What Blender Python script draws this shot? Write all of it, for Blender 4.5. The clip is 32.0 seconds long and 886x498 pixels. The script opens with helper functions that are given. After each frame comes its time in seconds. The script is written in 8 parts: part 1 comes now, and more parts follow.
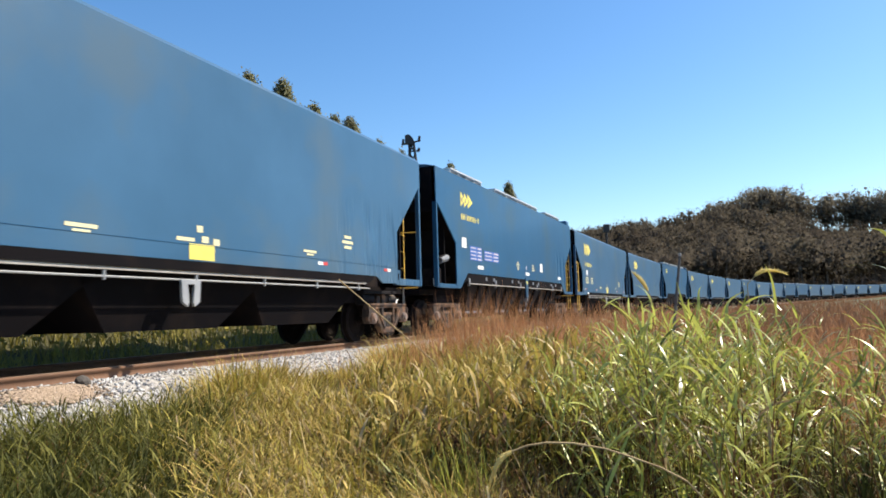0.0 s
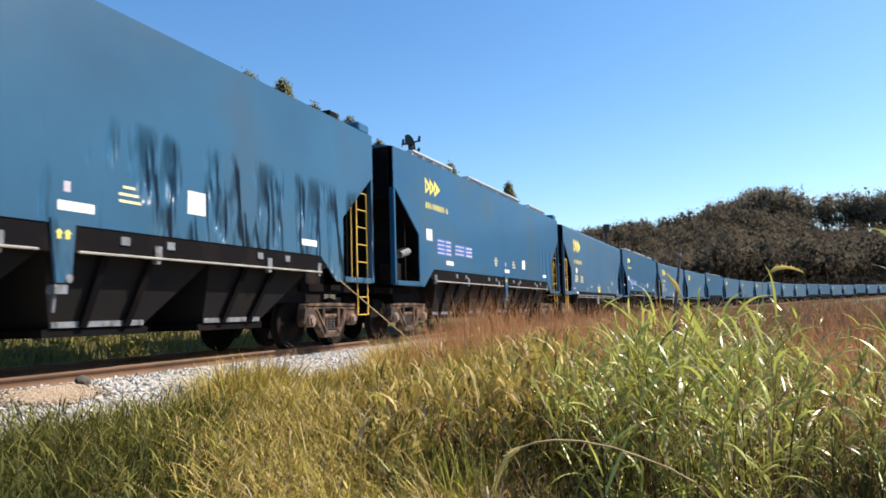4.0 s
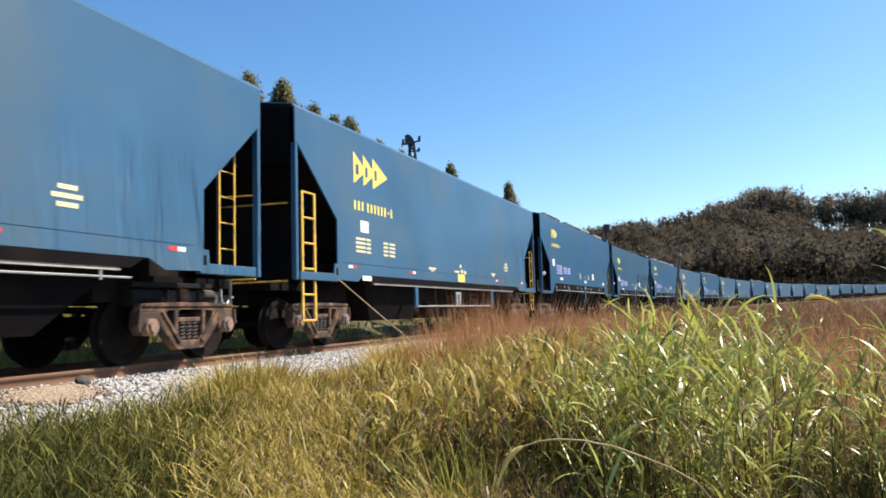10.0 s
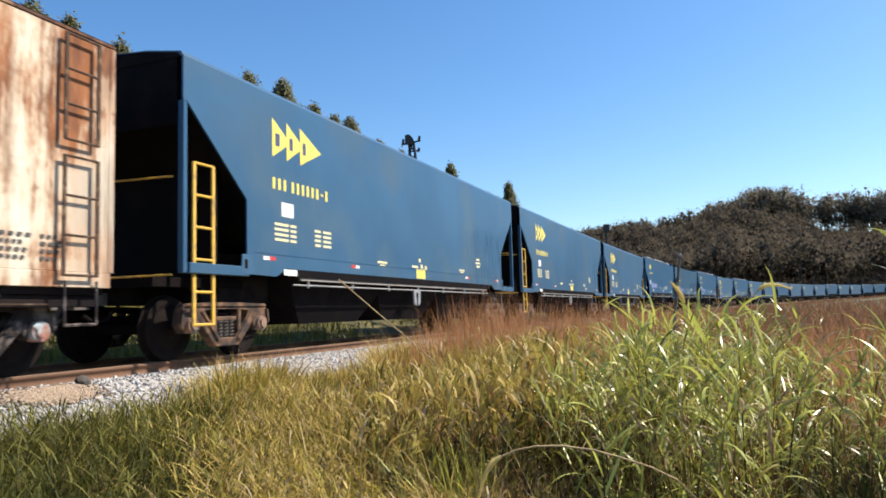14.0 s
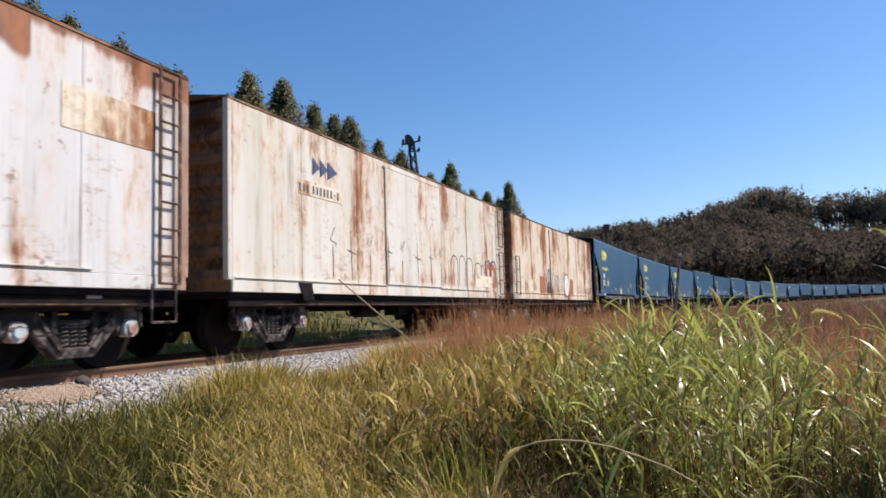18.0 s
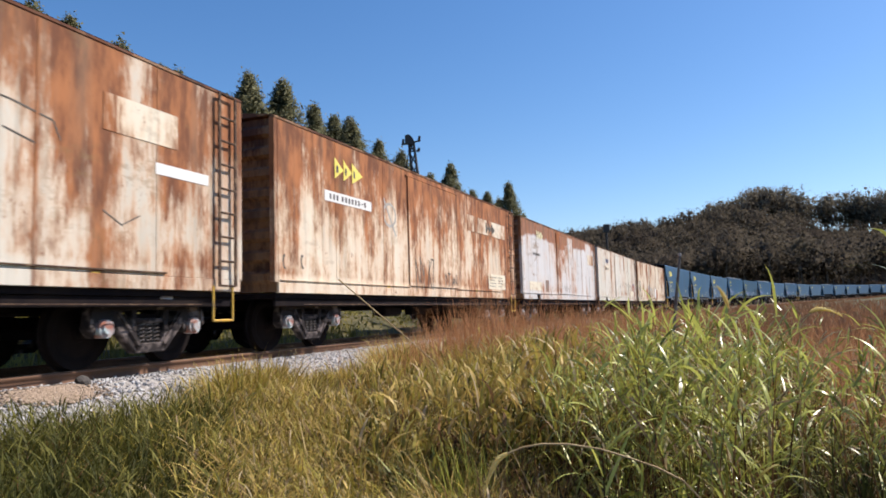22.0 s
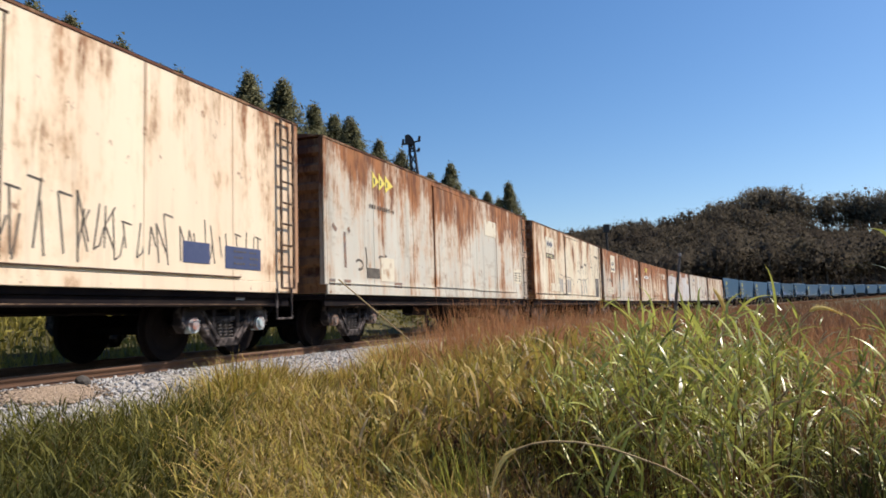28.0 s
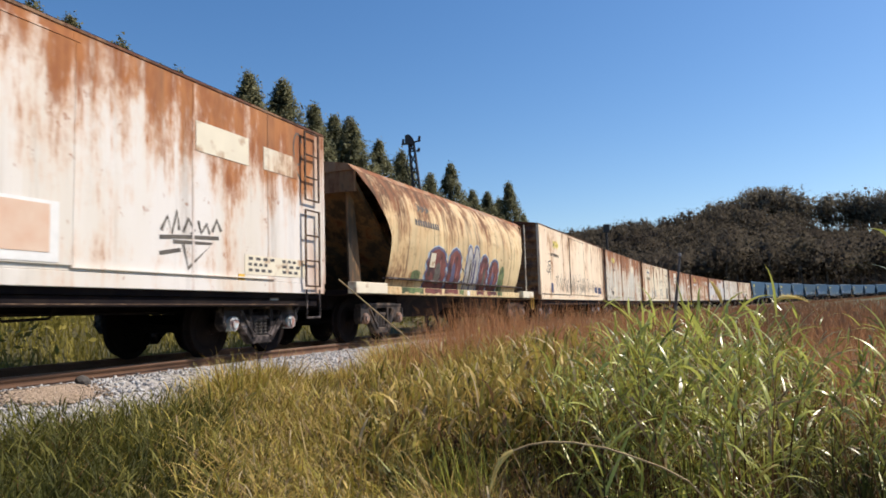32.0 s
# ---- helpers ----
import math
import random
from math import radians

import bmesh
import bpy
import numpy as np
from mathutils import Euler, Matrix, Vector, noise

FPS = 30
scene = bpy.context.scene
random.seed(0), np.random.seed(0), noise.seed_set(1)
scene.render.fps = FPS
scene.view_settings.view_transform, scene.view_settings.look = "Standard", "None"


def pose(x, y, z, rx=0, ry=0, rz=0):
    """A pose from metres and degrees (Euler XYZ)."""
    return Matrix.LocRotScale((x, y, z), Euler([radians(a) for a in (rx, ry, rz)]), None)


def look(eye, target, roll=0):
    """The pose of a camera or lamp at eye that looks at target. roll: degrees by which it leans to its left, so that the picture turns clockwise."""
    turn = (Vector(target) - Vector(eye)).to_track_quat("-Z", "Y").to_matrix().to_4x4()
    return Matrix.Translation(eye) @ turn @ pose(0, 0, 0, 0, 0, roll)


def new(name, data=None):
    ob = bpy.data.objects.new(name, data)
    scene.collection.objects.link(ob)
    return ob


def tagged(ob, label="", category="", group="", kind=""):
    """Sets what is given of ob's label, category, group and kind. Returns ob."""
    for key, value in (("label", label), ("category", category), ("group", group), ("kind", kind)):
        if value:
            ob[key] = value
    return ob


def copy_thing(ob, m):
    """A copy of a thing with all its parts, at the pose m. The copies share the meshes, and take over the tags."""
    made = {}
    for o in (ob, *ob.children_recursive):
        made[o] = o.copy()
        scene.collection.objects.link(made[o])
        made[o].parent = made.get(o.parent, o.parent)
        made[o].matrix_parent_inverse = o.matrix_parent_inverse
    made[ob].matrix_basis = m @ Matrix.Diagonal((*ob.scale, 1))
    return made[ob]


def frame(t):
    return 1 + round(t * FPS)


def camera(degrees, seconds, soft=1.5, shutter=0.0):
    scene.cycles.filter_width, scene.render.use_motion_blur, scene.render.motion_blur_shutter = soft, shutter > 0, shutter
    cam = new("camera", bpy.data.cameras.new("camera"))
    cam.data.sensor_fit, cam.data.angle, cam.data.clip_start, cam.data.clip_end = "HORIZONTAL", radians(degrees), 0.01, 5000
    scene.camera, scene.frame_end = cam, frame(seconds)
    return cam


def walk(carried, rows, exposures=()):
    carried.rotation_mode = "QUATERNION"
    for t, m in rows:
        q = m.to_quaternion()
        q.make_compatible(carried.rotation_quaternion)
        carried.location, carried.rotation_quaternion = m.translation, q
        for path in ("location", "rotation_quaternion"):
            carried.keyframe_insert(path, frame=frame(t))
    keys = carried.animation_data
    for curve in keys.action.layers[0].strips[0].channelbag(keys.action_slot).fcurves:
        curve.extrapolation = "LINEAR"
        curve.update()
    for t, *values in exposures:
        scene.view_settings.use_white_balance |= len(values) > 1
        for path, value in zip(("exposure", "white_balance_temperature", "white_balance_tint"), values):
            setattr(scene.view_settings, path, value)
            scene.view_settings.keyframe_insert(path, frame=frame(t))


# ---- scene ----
# Plan: x to the right, y ahead, z up, metres; the top of the near rail is z = 0.
# ---------------------------------------------------------------- camera
EYE = (0.0, 0.0, 0.519)
cam = camera(63.44, 32.0, soft=1.7, shutter=0.15)
AIM = (0.0, math.cos(0.09675), 0.519 + math.sin(0.09675))
STAND = look(EYE, AIM, -1.52)
walk(cam, [(0.0, STAND), (32.0, STAND)],
     exposures=[(0.0, 0.82, 6500, 10), (13.4, 0.82, 6500, 10), (15.4, 0.40, 6250, 16), (17.0, 0.38, 6250, 16), (19.0, 0.34, 6180, 17), (20.5, 0.40, 6250, 16), (23.5, 0.42, 6250, 16), (25.0, 0.34, 6380, 14),
                (26.5, 0.34, 6400, 14), (28.0, 0.22, 6400, 14), (29.0, 0.16, 6400, 14), (30.0, 0.15, 6400, 14), (31.0, 0.24, 6400, 14), (32.0, 0.26, 6400, 14)])

# ---------------------------------------------------------------- light
SUN_EL, SUN_AZ = radians(47), radians(76)      # azimuth clockwise from +y
world = bpy.data.worlds.new("sky")
scene.world = world
world.use_nodes = True
wt = world.node_tree
sky = wt.nodes.new("ShaderNodeTexSky")
sky.sky_type, sky.sun_disc = "NISHITA", False
sky.sun_elevation, sky.sun_rotation = SUN_EL, SUN_AZ
sky.air_density, sky.dust_density, sky.ozone_density = 1.0, 0.45, 2.1
bg = wt.nodes["Background"]
bg.inputs["Strength"].default_value = 0.112
tone = wt.nodes.new("ShaderNodeHueSaturation")
tone.inputs["Saturation"].default_value = 1.255
wt.links.new(sky.outputs["Color"], tone.inputs["Color"])
wt.links.new(tone.outputs["Color"], bg.inputs["Color"])
sun = new("sun", bpy.data.lights.new("sun", "SUN"))
sun.data.energy, sun.data.angle, sun.data.color = 4.8, radians(0.53), (1.0, 0.895, 0.74)
sun_dir = Vector((math.sin(SUN_AZ) * math.cos(SUN_EL), math.cos(SUN_AZ) * math.cos(SUN_EL), math.sin(SUN_EL)))
sun.matrix_world = look(sun_dir * 80, (0, 0, 0))

# ---------------------------------------------------------------- materials
def mat(name, color, rough=0.6, metal=0.0, color2=None, scale=3.0, mix=0.5, bump=0.0, bump_scale=40.0, spec=0.5,
        stretch=(1, 1, 1), dirt=None, dirt_amount=0.0, dirt_scale=1.2, island=0.0, thin=0.0, coat=0.0, ripple=None, buckle=0.0, buckle_from=2.0):
    """A painted or natural surface: two scales of variation, optional dirt patches and relief."""
    m = bpy.data.materials.new(name)
    m.use_nodes = True
    nt = m.node_tree
    N, K = nt.nodes, nt.links
    b = N["Principled BSDF"]
    tc = N.new("ShaderNodeTexCoord")
    mp = N.new("ShaderNodeMapping")
    mp.inputs["Scale"].default_value = stretch
    oi = N.new("ShaderNodeObjectInfo")
    K.new(tc.outputs["Object"], mp.inputs["Vector"])
    n1 = N.new("ShaderNodeTexNoise")
    n1.noise_dimensions = "4D"
    n1.inputs["Scale"].default_value, n1.inputs["Detail"].default_value = scale, 6
    wm = N.new("ShaderNodeMath")
    wm.operation = "MULTIPLY"
    wm.inputs[1].default_value = 31.0
    K.new(oi.outputs["Random"], wm.inputs[0])
    K.new(wm.outputs[0], n1.inputs["W"])
    K.new(mp.outputs["Vector"], n1.inputs["Vector"])
    c2 = color2 or tuple(c * 0.7 for c in color)
    r1 = N.new("ShaderNodeValToRGB")
    r1.color_ramp.elements[0].position, r1.color_ramp.elements[1].position = 0.5 - mix * 0.4, 0.5 + mix * 0.4
    r1.color_ramp.elements[0].color, r1.color_ramp.elements[1].color = (*c2, 1), (*color, 1)
    K.new(n1.outputs["Fac"], r1.inputs["Fac"])
    out = r1.outputs["Color"]
    if island:
        g = N.new("ShaderNodeNewGeometry")
        mx = N.new("ShaderNodeMix")
        mx.data_type = "RGBA"
        mx.inputs["Factor"].default_value = island
        K.new(g.outputs["Random Per Island"], r1.inputs["Fac"])
        r1.color_ramp.elements[0].position, r1.color_ramp.elements[1].position = 0.0, 1.0
    if dirt:
        n2 = N.new("ShaderNodeTexNoise")
        n2.inputs["Scale"].default_value, n2.inputs["Detail"].default_value = dirt_scale, 8
        K.new(tc.outputs["Object"], n2.inputs["Vector"])
        r2 = N.new("ShaderNodeValToRGB")
        r2.color_ramp.elements[0].position, r2.color_ramp.elements[1].position = 0.62 - dirt_amount * 0.3, 0.72 - dirt_amount * 0.2
        K.new(n2.outputs["Fac"], r2.inputs["Fac"])
        mx = N.new("ShaderNodeMix")
        mx.data_type = "RGBA"
        mx.inputs[7].default_value = (*dirt, 1)
        K.new(r2.outputs["Color"], mx.inputs["Factor"])
        K.new(out, mx.inputs[6])
        out = mx.outputs[2]
    K.new(out, b.inputs["Base Color"])
    b.inputs["Roughness"].default_value, b.inputs["Metallic"].default_value = rough, metal
    b.inputs["Specular IOR Level"].default_value = spec
    b.inputs["Coat Weight"].default_value = coat
    if bump:
        n3 = N.new("ShaderNodeTexNoise")
        n3.inputs["Scale"].default_value, n3.inputs["Detail"].default_value = bump_scale, 4
        if ripple:
            rp = N.new("ShaderNodeMapping")
            rp.inputs["Scale"].default_value = ripple
            K.new(tc.outputs["Object"], rp.inputs["Vector"])
            K.new(rp.outputs["Vector"], n3.inputs["Vector"])
        else:
            K.new(tc.outputs["Object"], n3.inputs["Vector"])
        bp = N.new("ShaderNodeBump")
        bp.inputs["Strength"].default_value, bp.inputs["Distance"].default_value = bump, 0.02
        K.new(n3.outputs["Fac"], bp.inputs["Height"])
        K.new(bp.outputs["Normal"], b.inputs["Normal"])
        if buckle:      # upright creases pressed into the plates of the forward half
            cm = N.new("ShaderNodeMapping")
            cm.inputs["Scale"].default_value = (1.0, 1.0, 0.2)
            cm.inputs["Rotation"].default_value = (0.0, radians(9), 0.0)
            K.new(tc.outputs["Object"], cm.inputs["Vector"])
            cn = N.new("ShaderNodeTexNoise")
            cn.inputs["Scale"].default_value, cn.inputs["Detail"].default_value = 2.9, 2
            K.new(cm.outputs["Vector"], cn.inputs["Vector"])
            cr = N.new("ShaderNodeMapRange")
            cr.interpolation_type = "SMOOTHSTEP"
            cr.inputs["From Min"].default_value, cr.inputs["From Max"].default_value = 0.47, 0.66
            K.new(cn.outputs["Fac"], cr.inputs["Value"])
            sp = N.new("ShaderNodeSeparateXYZ")
            K.new(tc.outputs["Object"], sp.inputs["Vector"])
            height = cr.outputs["Result"]
            for axis, lo, hi in (("X", buckle_from, buckle_from + 2.2), ("Z", 3.1, 2.3)):
                fade = N.new("ShaderNodeMapRange")
                fade.interpolation_type = "SMOOTHSTEP"
                fade.inputs["From Min"].default_value, fade.inputs["From Max"].default_value = min(lo, hi), max(lo, hi)
                if lo > hi:
                    fade.inputs["To Min"].default_value, fade.inputs["To Max"].default_value = 1.0, 0.0
                K.new(sp.outputs[axis], fade.inputs["Value"])
                mul = N.new("ShaderNodeMath")
                mul.operation = "MULTIPLY"
                K.new(height, mul.inputs[0])
                K.new(fade.outputs["Result"], mul.inputs[1])
                height = mul.outputs[0]
            b2 = N.new("ShaderNodeBump")
            b2.invert = True
            b2.inputs["Strength"].default_value, b2.inputs["Distance"].default_value = 1.0, buckle
            K.new(height, b2.inputs["Height"])
            K.new(bp.outputs["Normal"], b2.inputs["Normal"])
            K.new(b2.outputs["Normal"], b.inputs["Normal"])
    if thin:
        t = N.new("ShaderNodeBsdfTranslucent")
        ms = N.new("ShaderNodeMixShader")
        ms.inputs["Fac"].default_value = thin
        K.new(out, t.inputs["Color"])
        K.new(b.outputs["BSDF"], ms.inputs[1])
        K.new(t.outputs["BSDF"], ms.inputs[2])
        K.new(ms.outputs["Shader"], N["Material Output"].inputs["Surface"])
    return m


def rusty(name, paint, paint2, rust_level, top_level, top_z=4.0, rust=(0.34, 0.135, 0.055), rust2=(0.16, 0.065, 0.035), shift=0.0,
          grime=(0.16, 0.14, 0.11), grime_level=0.35, panel=0.03, band=None, streak=0.55, spread=0.17, drift=0.0):
    """Old paint with rust patches, vertical runs below the roof edge and grime; heights in the wagon's space."""
    m = bpy.data.materials.new(name)
    m.use_nodes = True
    nt = m.node_tree
    N, K = nt.nodes, nt.links
    b = N["Principled BSDF"]
    tc = N.new("ShaderNodeTexCoord")

    def noise_at(scale3, scale, detail, off, rough=0.6):
        mp = N.new("ShaderNodeMapping")
        mp.inputs["Scale"].default_value = scale3
        mp.inputs["Location"].default_value = (off + shift, off * 1.7, off * 0.3 + shift)
        n = N.new("ShaderNodeTexNoise")
        n.inputs["Scale"].default_value, n.inputs["Detail"].default_value, n.inputs["Roughness"].default_value = scale, detail, rough
        K.new(tc.outputs["Object"], mp.inputs["Vector"])
        K.new(mp.outputs["Vector"], n.inputs["Vector"])
        return n.outputs["Fac"]

    def math_node(op, a, c):
        n = N.new("ShaderNodeMath")
        n.operation = op
        for i, v in enumerate((a, c)):
            if isinstance(v, (int, float)):
                n.inputs[i].default_value = v
            else:
                K.new(v, n.inputs[i])
        return n.outputs[0]

    def step(v, lo, hi):
        n = N.new("ShaderNodeMapRange")
        n.interpolation_type = "SMOOTHSTEP"
        n.inputs["From Min"].default_value, n.inputs["From Max"].default_value = lo, hi
        K.new(v, n.inputs["Value"])
        return n.outputs["Result"]

    def blend(f, a, c):
        n = N.new("ShaderNodeMix")
        n.data_type = "RGBA"
        K.new(f, n.inputs["Factor"])
        for i, v in ((6, a), (7, c)):
            if isinstance(v, tuple):
                n.inputs[i].default_value = (*v, 1)
            else:
                K.new(v, n.inputs[i])
        return n.outputs[2]
    sx = N.new("ShaderNodeSeparateXYZ")
    K.new(tc.outputs["Object"], sx.inputs["Vector"])
    height = step(sx.outputs["Z"], top_z - 2.3, top_z)
    patch = noise_at((1, 1, 0.6), 1.5, 9, 3.1, 0.68)
    runs = noise_at((1, 1, 0.085), 2.3, 6, 7.7, 0.7)
    thin_runs = noise_at((1, 1, 0.05), 7.5, 4, 27.0, 0.6)
    fine = noise_at((1, 1, 0.3), 18.0, 4, 1.3)
    broad = noise_at((1, 1, 0.25), 0.55, 4, 5.0)
    region = step(noise_at((1, 1, 0.45), 0.42, 3, 14.0), 0.38, 0.62)
    each = N.new("ShaderNodeTexWhiteNoise")
    each.noise_dimensions = "1D"
    K.new(math_node("FLOOR", math_node("MULTIPLY", math_node("ADD", sx.outputs["X"], shift), 1.6), 0.0), each.inputs["W"])
    plate = math_node("SUBTRACT", each.outputs["Value"], 0.5)
    broad_each = N.new("ShaderNodeTexWhiteNoise")
    broad_each.noise_dimensions = "1D"
    K.new(math_node("FLOOR", math_node("MULTIPLY", math_node("ADD", sx.outputs["X"], 1.75), 0.64), 0.0), broad_each.inputs["W"])
    wide_plate = math_node("SUBTRACT", broad_each.outputs["Value"], 0.5)
    # rust gathers beside the plate joints and on the ledge at the foot of the side
    joints = N.new("ShaderNodeValToRGB")
    er = joints.color_ramp.elements
    er[0].position, er[0].color, er[1].position, er[1].color = 0.0, (0.6, 0.6, 0.6, 1), 1.0, (0.7, 0.7, 0.7, 1)
    for xj, top_v in ((-5.0, 0.9), (-3.0, 0.7), (-1.75, 0.8), (1.4, 0.9), (3.4, 1.0), (5.2, 0.7)):
        for dx, v in ((-0.3, 0.0), (-0.03, top_v * 0.5), (0.0, top_v), (0.035, 0.45)):
            e = er.new((xj + dx + 7.0) / 14.0)
            e.color = (v, v, v, 1)
    K.new(math_node("DIVIDE", math_node("ADD", sx.outputs["X"], 7.0), 14.0), joints.inputs["Fac"])
    ledge = math_node("MULTIPLY", step(sx.outputs["Z"], 1.24, 1.33), step(math_node("MULTIPLY", sx.outputs["Z"], -1.0), -1.75, -1.35))
    tone = blend(step(math_node("ADD", broad, math_node("MULTIPLY", plate, 0.2)), 0.35, 0.65), paint2, paint)
    amount = math_node("ADD", math_node("MULTIPLY", height, top_level), math_node("ADD", math_node("MULTIPLY", plate, panel * 1.2), rust_level - 0.5))
    amount = math_node("ADD", amount, math_node("MULTIPLY", math_node("SUBTRACT", region, 0.5), spread))
    amount = math_node("ADD", amount, math_node("ADD", math_node("MULTIPLY", joints.outputs["Color"], 0.075), math_node("MULTIPLY", ledge, 0.05)))
    amount = math_node("ADD", amount, math_node("MULTIPLY", sx.outputs["X"], drift / 7.0))
    wear = math_node("ADD", math_node("ADD", math_node("MULTIPLY", patch, 0.66), math_node("MULTIPLY", runs, 0.62)),
                     math_node("ADD", math_node("MULTIPLY", thin_runs, 0.2), math_node("SUBTRACT", math_node("MULTIPLY", fine, 0.2), 0.34)))
    mask = step(math_node("ADD", wear, amount), 0.47, 0.66)
    if band is not None:
        level = math_node("ADD", sx.outputs["Z"], math_node("ADD", math_node("MULTIPLY", wide_plate, 0.5), math_node("MULTIPLY", math_node("SUBTRACT", runs, 0.5), 0.5)))
        level = math_node("SUBTRACT", level, math_node("MULTIPLY", step(sx.outputs["X"], 0.2, 0.35), 0.42))
        mask = math_node("MAXIMUM", mask, math_node("MULTIPLY", step(level, band - 0.03, band + 0.09), 0.9))
    line = math_node("MULTIPLY", step(joints.outputs["Color"], 0.55, 0.72), step(noise_at((1, 1, 0.2), 1.6, 4, 41.0), 0.36, 0.6))
    mask = math_node("MAXIMUM", mask, math_node("MULTIPLY", line, 0.8))
    halo = step(math_node("ADD", wear, amount), 0.38, 0.58)
    stained = blend(math_node("MULTIPLY", halo, 0.8), tone, tuple(0.45 * p + 0.55 * q for p, q in zip(paint, (0.62, 0.33, 0.13))))
    rusted = blend(step(noise_at((1, 1, 0.3), 4.0, 6, 9.0), 0.35, 0.65), rust2, rust)
    col = blend(mask, stained, rusted)
    spots = step(noise_at((1, 1, 0.8), 5.0, 8, 17.0, 0.72), 0.62, 0.67)
    col = blend(math_node("MULTIPLY", spots, 0.75), col, tuple(0.7 * a + 0.3 * c for a, c in zip(rust2, rust)))
    drips = math_node("MULTIPLY", step(noise_at((1, 1, 0.06), 5.0, 6, 21.0, 0.7), 0.5, 0.68), step(noise_at((1, 1, 0.5), 0.9, 3, 33.0), 0.48, 0.62))
    col = blend(math_node("MULTIPLY", drips, streak * 0.8), col, (0.17, 0.11, 0.055))
    mould = math_node("MULTIPLY", step(noise_at((0.75, 1, 1.7), 2.8, 8, 51.0, 0.72), 0.53, 0.63), step(noise_at((1, 1, 0.5), 0.7, 3, 63.0), 0.44, 0.6))
    col = blend(math_node("MULTIPLY", mould, min(0.7, max(0.0, streak - 0.3) * 1.1)), col, (0.24, 0.145, 0.065))
    dirty = math_node("MULTIPLY", step(noise_at((1, 1, 0.05), 3.2, 6, 12.0, 0.65), 0.5, 0.75), grime_level)
    col = blend(dirty, col, grime)
    K.new(col, b.inputs["Base Color"])
    rg = N.new("ShaderNodeMapRange")
    rg.inputs["To Min"].default_value, rg.inputs["To Max"].default_value = 0.55, 0.9
    K.new(mask, rg.inputs["Value"])
    K.new(rg.outputs["Result"], b.inputs["Roughness"])
    b.inputs["Specular IOR Level"].default_value = 0.3
    bp = N.new("ShaderNodeBump")
    bp.inputs["Strength"].default_value, bp.inputs["Distance"].default_value = 0.35, 0.006
    K.new(math_node("ADD", mask, math_node("MULTIPLY", fine, 0.5)), bp.inputs["Height"])
    K.new(bp.outputs["Normal"], b.inputs["Normal"])
    return m


